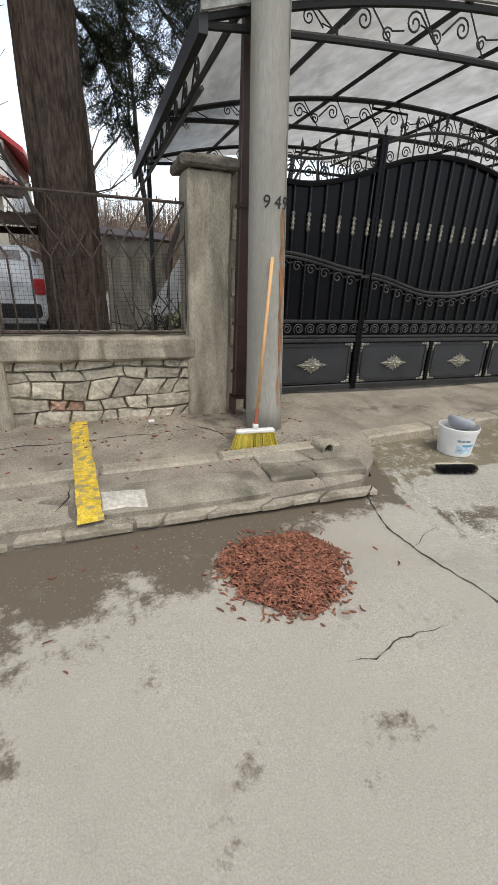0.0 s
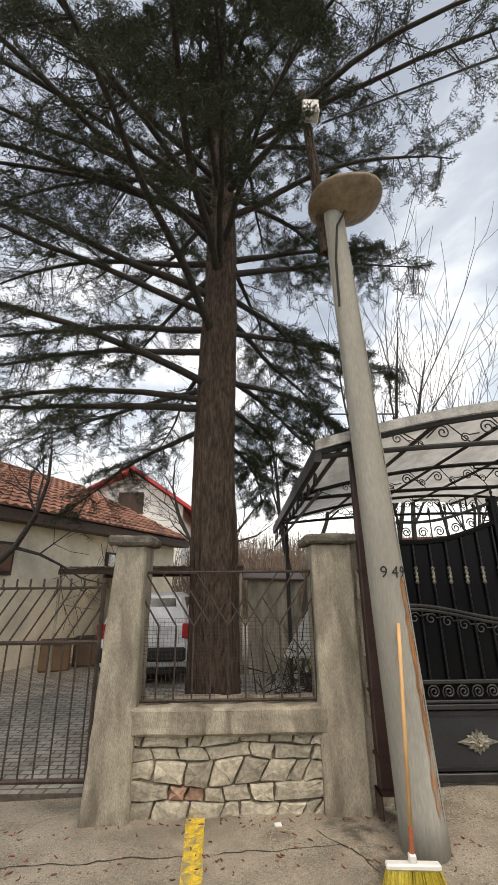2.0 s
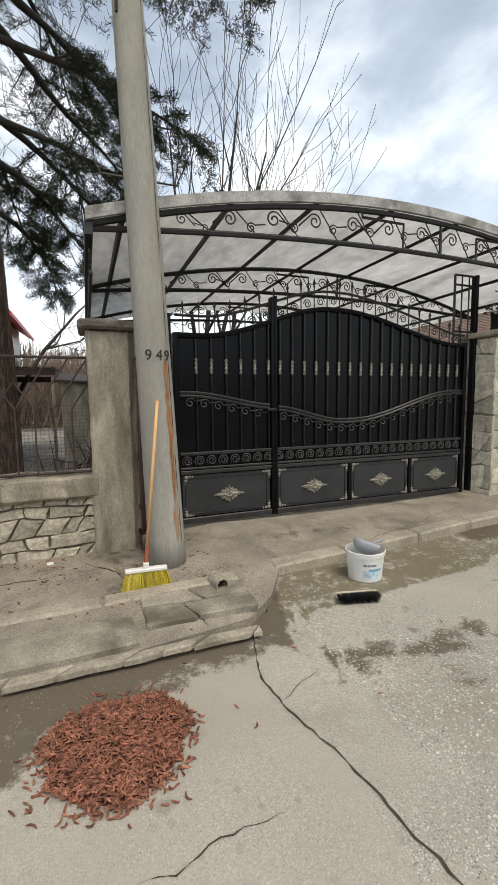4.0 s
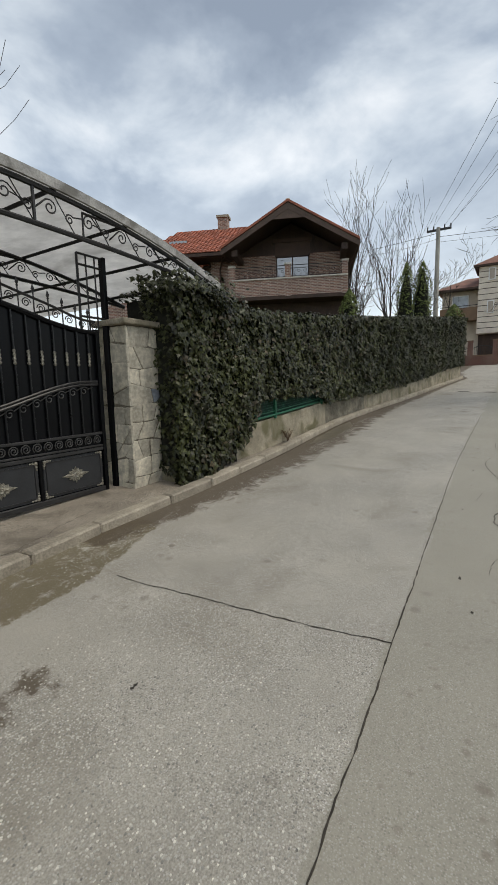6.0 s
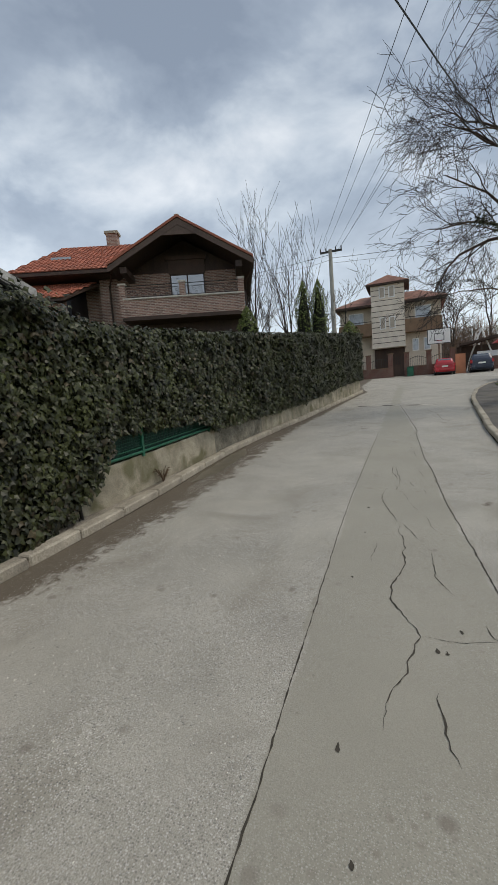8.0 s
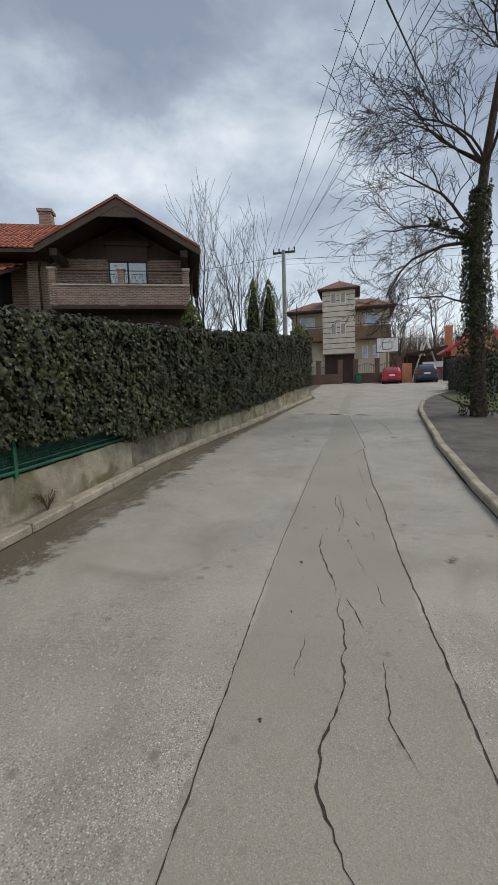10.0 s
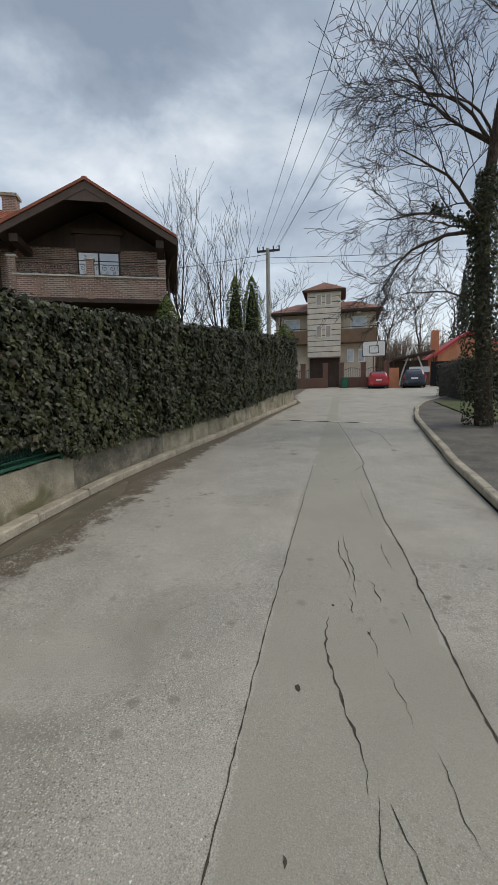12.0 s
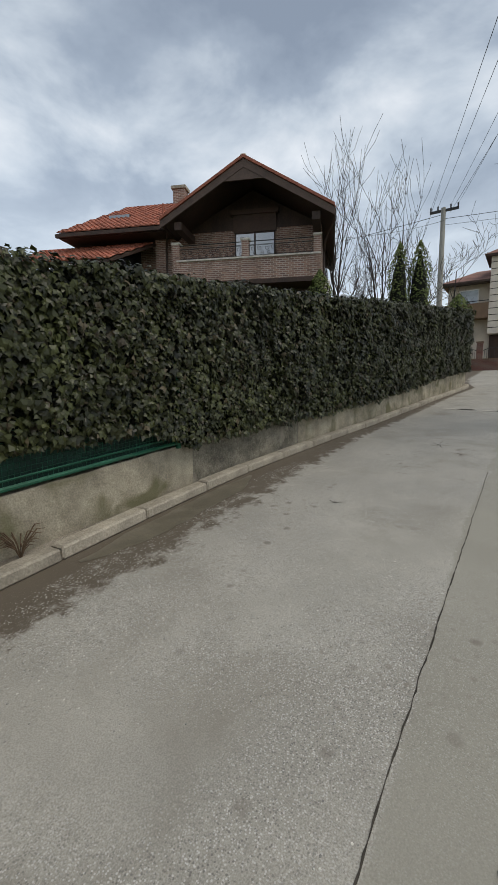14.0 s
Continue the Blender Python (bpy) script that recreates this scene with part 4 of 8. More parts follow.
def wet_road(x, y):
    d = kerb_y(x) - y
    if x < 1.9:
        w = lerp(x, (-8, -1, 0.2, 0.9, 1.9), (1.1, 1.05, 0.75, 0.42, 0.3))
    elif x < 4.2:
        w = 0.0
    else:
        w = lerp(x, (4.2, 6, 9, 11, 13, 16, 25), (0.35, 0.66, 0.88, 1.0, 0.85, 0.5, 0.25))
    k = 0.95 * max(0.0, 1 - d / w) ** 0.5 if w > 0 and d < w else 0.0
    k = max(k, 0.78 * blob(x, y, 2.75, 1.35, 0.85, 0.3), 0.7 * blob(x, y, 2.0, 1.42, 0.6, 0.3), 0.6 * blob(x, y, 2.45, 1.08, 0.4, 0.2), 0.5 * blob(x, y, 15.1, 0.6, 1.0, 0.5), 0.5 * blob(x, y, 8.6, -1.4, 0.3, 0.2))
    k = max(k, 0.6 * blob(x, y, 0.27, 0.46, 0.14, 0.18), 0.56 * blob(x, y, 0.3, 0.37, 0.22, 0.12), 0.56 * blob(x, y, 0.12, 0.33, 0.14, 0.18), 0.62 * blob(x, y, 0.72, 0.43, 0.3, 0.2), 0.7 * blob(x, y, 0.04, 0.86, 0.13, 0.13), 0.6 * blob(x, y, 0.9, -0.1, 0.5, 0.4), 0.55 * blob(x, y, -0.6, 0.7, 0.6, 0.4), 0.5 * blob(x, y, 15.5, -1.4, 1.6, 0.35))
    return max(k, 0.10)


set_attr(ROAD, "wet", wet_road)
set_attr(ROAD, "moss", lambda x, y: 0.66 if 1.75 < x < 4.9 and y > lerp(x, (1.7, 2.3, 3.8, 5.1), (1.9, 2.0, 2.08, 2.5)) else 0.0)
set_attr(ROAD, "slab", lambda x, y: 1.0 if lerp(x, (2, 4.3, 6.6, 8.55, 11.1, 14, 20), (-1.5, -1.36, -1.18, -1.01, -0.84, -0.73, -0.25)) < y < lerp(x, (2.3, 4.1, 5.5, 7.4, 8.8, 14), (-0.17, -0.09, -0.03, 0.05, 0.09, 0.12)) and x > 1.7 else 0.1)
set_attr(ROAD, "smooth", lambda x, y: 0.78 if x < lerp(y, (0, 1.65), (1.7, 1.4)) else 0.12)
set_attr(PAVE, "wet", lambda x, y: max(0.12, 0.75 * blob(x, y, 1.0, 2.75, 0.6, 0.75), 0.66 * blob(x, y, 0.95, 3.25, 0.6, 0.5), 0.6 * blob(x, y, 1.62, 2.15, 0.2, 0.4), 0.55 * blob(x, y, 2.8, 3.3, 1.6, 0.5), 0.55 * blob(x, y, 6.8, 3.0, 0.9, 0.35)))


# ---- seams and cracks of the road ----
def ribbon(name, pts, width, parent, material, zf, up=0.003, taper=False, seed=0):
    r = random.Random(seed)
    bm = bmesh.new()
    a, b = [], []
    for i, (x, y) in enumerate(pts):
        p0, p1 = pts[max(i - 1, 0)], pts[min(i + 1, len(pts) - 1)]
        dx, dy = p1[0] - p0[0], p1[1] - p0[1]
        l = math.hypot(dx, dy) or 1
        w = width * (r.uniform(0.25, 1.45) if width < 0.1 else r.uniform(0.93, 1.03)) * 0.5
        if taper:
            w *= min(1, 4 * min(i, len(pts) - 1 - i) / len(pts) + 0.15)
        nx, ny = -dy / l * w, dx / l * w
        a.append((x + nx, y + ny, zf(x + nx, y + ny) + up))
        b.append((x - nx, y - ny, zf(x - nx, y - ny) + up))
    strip(bm, a, b)
    return part(name, bm, material, parent)


def jagged(x0, y0, x1, y1, wob, seed, step=0.05):
    r = random.Random(seed)
    l = math.hypot(x1 - x0, y1 - y0)
    n = max(4, int(l / step))
    out, off = [], 0.0
    for i in range(n + 1):
        t = i / n
        off = off * 0.8 + r.uniform(-wob, wob)
        k = math.sin(math.pi * t) ** 0.5 if 0 < t < 1 else 0
        out.append((x0 + (x1 - x0) * t - (y1 - y0) / l * off * k, y0 + (y1 - y0) * t + (x1 - x0) / l * off * k))
    return out


SEAM_LEFT = [(2.3, -0.17), (4.08, -0.09), (5.5, -0.03), (7.4, 0.05), (8.8, 0.09), (10.0, 0.10), (13.9, 0.12)]
SEAM_RIGHT = [(2.0, -1.50), (4.3, -1.36), (6.6, -1.18), (8.55, -1.01), (10.3, -0.92), (11.1, -0.84), (13.9, -0.73)]


def along(points, wob, seed):
    out = []
    for i, (p, q) in enumerate(zip(points, points[1:])):
        out += jagged(*p, *q, wob, seed + i, 0.04)[:-1]
    return out + [points[-1]]


for pts, w, wob in ((SEAM_LEFT, 0.011, 0.004), (SEAM_RIGHT, 0.017, 0.006), ([(13.5, -0.60), (14.1, -0.78), (17.7, -0.49), (20.6, -0.22)], 0.02, 0.008), ([(1.56, 1.85), (1.45, 1.41), (1.49, 1.16), (1.56, 0.93), (1.66, 0.2), (1.8, -2.0)], 0.014, 0.010),
                    ([(3.91, 1.95), (3.93, 1.51), (3.99, 0.79), (4.04, 0.26), (4.09, -0.09)], 0.013, 0.010), ([(20.9, 1.9), (20.3, -0.2), (19.9, -1.5)], 0.035, 0.02)):
    ribbon("seam", along(pts, wob, 7), w * 0.7, ROAD, M_CRACK, rz, seed=3)
CRACKS = (([(10.56, -0.39), (9.36, -0.48)], 0.010), ([(9.08, -0.30), (8.73, -0.29), (8.49, -0.34), (8.24, -0.40), (8.09, -0.46), (7.86, -0.48)], 0.017), ([(10.51, -0.36), (10.02, -0.37), (9.8, -0.43), (9.53, -0.42)], 0.012), ([(9.35, -0.43), (9.09, -0.46)], 0.011),
          ([(9.63, -0.57), (9.51, -0.62), (9.3, -0.65)], 0.012), ([(7.86, -0.52), (7.53, -0.55), (6.91, -0.58), (6.34, -0.49), (5.93, -0.68), (5.59, -0.61), (5.42, -0.53), (5.17, -0.51)], 0.016), ([(7.84, -0.56), (7.47, -0.68)], 0.011), ([(7.32, -0.33), (6.92, -0.32)], 0.009),
          ([(7.17, -0.79), (6.75, -0.79), (6.47, -0.90)], 0.011), ([(5.94, -0.68), (5.92, -0.84), (5.97, -1.20)], 0.006), ([(5.48, -0.75), (5.28, -0.77), (5.08, -0.81)], 0.014), ([(6.13, -1.05), (5.98, -1.10)], 0.010), ([(12.37, -0.64), (11.1, -0.71)], 0.008),
          ([(10.4, -0.75), (9.81, -0.79)], 0.008), ([(9.2, -0.78), (8.95, -0.80)], 0.006), ([(0.74, 0.72), (0.85, 0.70), (1.01, 0.76), (1.26, 0.76)], 0.008), ([(4.5, -0.78), (4.1, -0.83)], 0.012), ([(18.9, -0.9), (17.6, -1.35), (15.9, -1.45), (15.2, -1.9)], 0.02),
          ([(1.76, 1.40), (1.45, 1.25)], 0.008), ([(8.6, -0.62), (8.2, -0.70)], 0.005), ([(8.1, -0.78), (7.7, -0.86)], 0.005), ([(9.0, -0.55), (8.7, -0.58)], 0.005))
for i, (pts, w) in enumerate(CRACKS):
    ribbon("crack", along(pts, 0.014, i * 9), w * 0.62, ROAD, M_CRACK, rz, taper=True, seed=i)
for i, (x, y, l) in enumerate(((5.02, -0.34, 0.05), (5.79, -0.77, 0.05), (5.79, -0.82, 0.035), (6.01, -0.91, 0.04), (7.55, -0.20, 0.04), (8.35, -0.17, 0.05), (9.2, -0.33, 0.03), (8.9, -0.55, 0.04), (3.11, 0.92, 0.06), (6.6, -0.20, 0.03), (4.6, -0.45, 0.03))):
    ribbon("crack", jagged(x, y, x + l, y + 0.01, 0.004, i, 0.012), 0.02, ROAD, M_CRACK, rz, taper=True, seed=i)
for i, (x0, y0, x1, y1) in enumerate(((15.9, 1.2, 15.3, 0.9), (15.8, 0.85, 15.35, 1.15), (15.5, 1.3, 15.55, 0.75), (16.0, 1.0, 15.4, 1.0), (11.9, 1.62, 11.75, 1.4), (11.75, 1.55, 11.9, 1.35))):
    ribbon("crack", jagged(x0, y0, x1, y1, 0.02, 60 + i, 0.05), 0.012, ROAD, M_CRACK, rz, taper=True, seed=i)
M_PALE = mat("pale_lime_patch", (0.55, 0.52, 0.45), 0.9, grain=40, var=0.2, blotch=5, bvar=0.2, bump=0.5)
for i in range(7):
    a, b = i / 7 + 0.01, (i + 0.86) / 7
    ribbon("road_strip", [(lerp(t, (0, 1), (21.0, 19.95)), lerp(t, (0, 1), (1.85, -1.45))) for t in np.linspace(a, b, 6)], 0.2, ROAD, M_PALE if i % 2 == 0 else M_CRACK, rz, 0.008, seed=i)
M_WETCEM = mat("wet_smooth_gutter_cement", (0.165, 0.145, 0.105), 0.42, grain=60, var=0.15, blotch=3, bvar=0.25, bump=0.2, dirt=((0.11, 0.095, 0.065), 0.5, 0.7), spec=0.5)
ribbon("gutter_patch", [(x, lerp(x, (9.45, 9.6, 10.3, 11.9, 12.4), (2.78, 2.74, 2.75, 2.88, 2.98)) + 0.03 * noise.noise((x * 4, 0, 2))) for x in np.linspace(9.45, 12.4, 50)], 0.34, ROAD, M_WETCEM, rz, 0.004, taper=True, seed=5)
for x0, y0, x1, y1, w in ((-2.5, 2.95, 0.9, 3.05, 0.02), (-3, 2.36, 1.05, 2.42, 0.025), (0.9, 2.9, 1.1, 2.0, 0.02), (1.15, 2.3, 1.3, 1.95, 0.012), (0.55, 3.3, 0.95, 2.7, 0.02), (-0.4, 1.8, -0.3, 2.3, 0.02), (1.7, 2.5, 5.2, 3.35, 0.012), (-1.6, 3.0, -1.2, 2.2, 0.012)):
    ribbon("crack", jagged(x0, y0, x1, y1, 0.02, x0 * 3 + 1, 0.05), w * 0.5, PAVE, M_CRACK, walk_z, taper=True, seed=4)

# ---- yellow line and pale patch ----
yl = ribbon("road_marking", [(lerp(y, (1.82, 3.45), (-0.17, -0.28)), y) for y in np.linspace(1.82, 3.45, 40)], 0.135, None, M_YELLOW, lambda x, y: walk_z(x, y) + (0.03 if y < 2.54 else 0), 0.005, seed=2)
tagged(yl, "worn yellow painted line across the pavement", "road marking")
bm = rough_block(0.30, 0.24, 0.03, 4, 0.3)
pp = part("cement_patch", bm, M_PALE)
pp.matrix_basis = Matrix.Translation((0.02, 2.0, walk_z(0.02, 2.0) - 0.004)) @ Matrix.Rotation(radians(-90), 4, "X")
tagged(pp, "pale dried cement patch on the gutter slab", "cement patch")

# ---- broken gutter slabs along the pavement's edge ----
def flat_pieces(name, label, x0, x1, y0, y1, rows, wmin, wmax, slant, seed, material, z, thick):
    th = empty(name, (0, 0, 0), label, "pavement", kind="structure")
    for i, pts in enumerate(stonework(x0, x1, y0, y1, rows, wmin, wmax, slant, seed, 0.006)):
        st = part("slab_piece", poly_stone(pts, thick, seed * 100 + i), material, th)
        cx = sum(p[0] for p in pts) / 4
        st.matrix_basis = Matrix.Translation((0, 0, z(cx))) @ Matrix.Rotation(radians(-90), 4, "X")
    return th


M_GUTTER = mat("worn_gutter_concrete", (0.32, 0.29, 0.23), 0.85, grain=110, var=0.3, blotch=3, bvar=0.3, bump=0.6, dirt=((0.11, 0.095, 0.07), 0.48, 0.85), rnd=0.15)
flat_pieces("gutter_slabs", "cracked concrete gutter slabs at the road edge", -3.4, 0.88, 1.86, 2.22, 1, 0.7, 1.3, 0.1, 3, M_GUTTER, lambda x: road_z(x) + 0.075, 0.022)
flat_pieces("broken_ramp", "broken concrete ramp pieces by the pole", 0.93, 1.68, 2.0, 2.46, 2, 0.28, 0.5, 0.12, 6, M_GUTTER, lambda x: road_z(x) + 0.085, 0.03)
flat_pieces("broken_edge", "pale crumbled concrete edge", -3.0, 1.6, 1.77, 1.86, 1, 0.12, 0.45, 0.04, 8, M_KERB, lambda x: road_z(x) + 0.05 + 0.012 * noise.noise((x * 3, 0, 0)), 0.012)

# ---- kerbs ----
kerbs = empty("kerb", (0, 0, 0), "row of worn concrete kerbstones", "kerb", kind="structure")


def kerb_row(x, x_end, edge, side, top, width, lmin, lmax, seed):
    r = random.Random(seed)
    while x < x_end:
        l = r.uniform(lmin, lmax)
        bm = bmesh.new()
        y0, y1 = edge(x), edge(x + l)
        ob = part("kerbstone", B(0, math.hypot(l, y1 - y0) - r.uniform(0.008, 0.025), 0 if side > 0 else -width, width if side > 0 else 0, -0.12, r.uniform(-0.008, 0.008), bevel=0.018), M_KERB, kerbs)
        za, zb = top(x, y0), top(x + l, y1)
        ob.matrix_basis = Matrix.Translation((x, y0 + r.uniform(-0.012, 0.012), za)) @ Matrix.Rotation(math.atan2(y1 - y0, l), 4, "Z") @ Matrix.Rotation(-math.atan2(zb - za, l), 4, "Y")
        x += l


kerb_row(2.05, 28.0, kerb_y, 1, lambda x, y: road_z(x) + lerp(x, (2, 5, 8), (0.085, 0.10, 0.12)), 0.17, 0.7, 1.1, 1)
kerb_row(-6, 1.0, lambda x: lerp(x, (-6, 1.1), (2.25, 2.40)), 1, lambda x, y: walk_z(x, y + 0.1) + 0.022, 0.14, 0.8, 1.3, 2)
kerb_row(3.0, 29.5, road_right, -1, lambda x, y: road_z(x) + 0.13, 0.14, 0.8, 1.0, 3)
M_VERGE = mat("dark_cracked_asphalt", (0.125, 0.115, 0.098), 0.9, grain=40, var=0.35, blotch=1.6, bvar=0.35, bump=0.7, dirt=((0.16, 0.145, 0.11), 0.56, 0.7))
grid_sheet("verge", -13, 29.5, 90, lambda x: -7.5, lambda x: road_right(x) - 0.12, 10, lambda x, y: road_z(x) + 0.11 + 0.02 * noise.noise((x, y, 0)), M_VERGE, "dark broken asphalt verge beside the street", "pavement")
grid_sheet("grass_strip", 19.5, 26, 16, lambda x: -6.8, lambda x: -4.3, 5, lambda x, y: road_z(x) + 0.16 + 0.03 * noise.noise((x * 2, y * 2, 0)), M_GRASS, "strip of rough winter grass", "grass")

# unseen low wall across the street behind the walker, added to cut gate glare
bw = empty("unseen_wall_across_street", (0, 0, 0), "plain dark wall added unseen across the street against glare", "wall", kind="structure")
part("wall", B(-14, 9, -7.6, -7.3, -0.6, 3.0), M_VERGE, bw)
part("coping", B(-14, 9, -7.66, -7.24, 3.0, 3.08), M_RENDER, bw)


# ---- broom ----
broom = empty("broom", (1.01, 2.56, walk_z(1.01, 2.56)), "broom with yellow bristles and wooden handle, leaning on the pole", "broom", rz=-4)
M_WOOD = mat("pale_broomstick_wood", (0.62, 0.36, 0.16), 0.6, grain=30, var=0.12, blotch=3, bvar=0.15, bump=0.05, stretch=(1, 1, 0.1))
M_BRIST = mat("yellow_bristle", (0.70, 0.58, 0.10), 0.6, grain=80, var=0.2, blotch=6, bvar=0.2, bump=0.1, isl=0.3)
M_REDP = mat("red_brown_plastic", (0.35, 0.10, 0.05), 0.5, bump=0.02)
part("block", B(-0.15, 0.15, -0.025, 0.025, 0.13, 0.16, bevel=0.008), M_WHITEP, broom, "white plastic block")
part("socket", B(-0.02, 0.02, -0.02, 0.02, 0.158, 0.20, bevel=0.006), M_WHITEP, broom)
bm = bmesh.new()
rb = random.Random(8)
for i in range(420):
    x, y = rb.uniform(-0.145, 0.145), rb.uniform(-0.02, 0.02)
    k = x / 0.145
    tube(bm, [(x, y, 0.132), (x * 1.08 + k * 0.01, y * 1.3, 0.07), (x * 1.12 + k * 0.02 + rb.uniform(-0.006, 0.006), y * 1.9 + rb.uniform(-0.01, 0.01), rb.uniform(0.0, 0.008))], 0.0022, 3, False)
part("bristles", bm, M_BRIST, broom, "yellow bristles")["kind"] = "stuff"
top_h = Vector((1.15, 2.815, 1.36)) - Vector((1.01, 2.56, walk_z(0.98, 2.56)))
bm = bmesh.new()
tube(bm, [Vector((0, 0, 0.19)), Vector((0, 0, 0.19)).lerp(top_h, 0.1)], 0.0145, 10)
part("ferrule", bm, M_REDP, broom, "red-brown ferrule")
bm = bmesh.new()
tube(bm, [Vector((0, 0, 0.19)).lerp(top_h, 0.08), top_h], 0.0125, 10)
part("handle", bm, M_WOOD, broom, "pale wooden handle", smooth=True)

# ---- bucket with dustpan ----
BX, BY = 2.72, 2.30
bucket = empty("bucket", (BX, BY, rz(BX, BY) + 0.002), "white plastic paint bucket with blue label", "bucket", rz=-20)


def lathe(prof, n=36):
    bm = bmesh.new()
    rings = [[bm.verts.new((r * math.cos(2 * math.pi * k / n), r * math.sin(2 * math.pi * k / n), h)) for k in range(n)] for r, h in prof]
    for p, q in zip(rings, rings[1:]):
        for k in range(n):
            bm.faces.new((p[k], p[(k + 1) % n], q[(k + 1) % n], q[k]))
    bm.faces.new(rings[0][::-1])
    bm.faces.new(rings[-1])
    return bm


M_PLAST = mat("white_bucket_plastic", (0.80, 0.80, 0.78), 0.35, grain=20, var=0.03, blotch=6, bvar=0.08, bump=0.02)
part("body", lathe([(0.125, 0.0), (0.132, 0.004), (0.150, 0.20), (0.158, 0.202), (0.160, 0.235), (0.154, 0.238), (0.148, 0.20), (0.13, 0.02)]), M_PLAST, bucket)


def label_patch(a0, a1, h0, h1, material, name):
    bm = bmesh.new()
    n = 14
    rows = []
    for h in (h0, h1):
        r = 0.132 + 0.018 * (h / 0.2) + 0.0015
        rows.append([bm.verts.new((r * math.cos(radians(a0 + (a1 - a0) * k / n)), r * math.sin(radians(a0 + (a1 - a0) * k / n)), h)) for k in range(n + 1)])
    for k in range(n):
        bm.faces.new((rows[0][k], rows[0][k + 1], rows[1][k + 1], rows[1][k]))
    return part(name, bm, material, bucket)


M_BLUE = mat("light_blue_print", (0.16, 0.42, 0.60), 0.4, bump=0)
M_GREYP = mat("grey_print", (0.22, 0.27, 0.34), 0.4, bump=0)
M_PBLUE = mat("pale_blue_print", (0.50, 0.66, 0.76), 0.4, bump=0)
label_patch(-112, -58, 0.035, 0.10, M_PBLUE, "label")
label_patch(-95, -50, 0.095, 0.115, M_BLUE, "label_stripe")
for a0, a1, h in ((-112, -100, 0.135), (-98, -90, 0.135), (-88, -70, 0.135), (-110, -80, 0.06), (-108, -90, 0.075)):
    label_patch(a0, a1, h, h + (0.018 if h > 0.1 else 0.005), M_GREYP, "label_writing")
dpan = empty("dustpan", (BX - 0.01, BY, rz(BX, BY) + 0.20), "grey plastic scoop resting in the bucket", "scoop", rz=15)
M_GREYPL = mat("grey_plastic", (0.36, 0.38, 0.41), 0.4, grain=20, var=0.05, blotch=5, bvar=0.1, bump=0.02)
bm = bmesh.new()
rr = bmesh.ops.create_uvsphere(bm, u_segments=20, v_segments=12, radius=0.11)
bmesh.ops.delete(bm, geom=[v for v in bm.verts if v.co.z > 0.03], context="VERTS")
for v in bm.verts:
    v.co = Matrix.Rotation(radians(24), 4, "Y") @ Vector((v.co.x * 1.0, v.co.y, v.co.z * 0.75 + 0.075))
sc = part("bowl", bm, M_GREYPL, dpan, smooth=True)
so = sc.modifiers.new("thickness", "SOLIDIFY")
so.thickness = 0.004
bm = bmesh.new()
tube(bm, [(0.08, 0, 0.05), (0.14, 0.0, 0.06), (0.24, 0.01, 0.055)], [0.014, 0.012, 0.013], 8)
part("handle", bm, M_GREYPL, dpan, smooth=True)

# ---- hand brush ----
hb = empty("sweeping_brush", (2.42, 1.97, rz(2.42, 1.97)), "black-bristled brush head with pale wooden back lying on the road", "brush", rz=-14)
M_BLACKB = mat("black_bristle", (0.012, 0.012, 0.013), 0.7, grain=90, var=0.3, bump=0.5, isl=0.3)
part("back", B(-0.155, 0.155, 0.02, 0.045, 0.012, 0.062, bevel=0.008), mat("cream_brush_wood", (0.62, 0.53, 0.40), 0.6, bump=0.05), hb, "pale wooden back")
bm = bmesh.new()
for i in range(520):
    x, zz = rb.uniform(-0.15, 0.15), rb.uniform(0.012, 0.06)
    tube(bm, [(x, 0.02, zz), (x + rb.uniform(-0.008, 0.008), -0.05 + rb.uniform(-0.01, 0.01), max(0.003, zz + rb.uniform(-0.012, 0.02)))], 0.0022, 3, False)
part("bristles", bm, M_BLACKB, hb, "black bristles")["kind"] = "stuff"

# ---- pile of fallen catkins ----
pile = empty("catkin_pile", (0.72, 1.28, rz(0.72, 1.28)), "swept round pile of reddish-brown fallen catkins", "debris pile", kind="stuff")
M_CATKIN = mat("reddish_catkin", (0.245, 0.10, 0.062), 0.85, grain=60, var=0.3, blotch=15, bvar=0.3, bump=0.3, isl=0.45)
bm = bmesh.new()
rc = random.Random(21)


def catkin(bm, x, y, z):
    a, l, c = rc.uniform(0, 6.28), rc.uniform(0.02, 0.045), rc.uniform(-0.6, 0.6)
    t = rc.uniform(-0.3, 0.5)
    pts = []
    for k in range(4):
        s_ = (k / 3 - 0.5) * l
        aa = a + c * (k / 3 - 0.5) * 2
        pts.append((x + math.cos(aa) * s_, y + math.sin(aa) * s_, z + s_ * t + 0.006))
    tube(bm, pts, [0.003, 0.0045, 0.0045, 0.0025], 4)


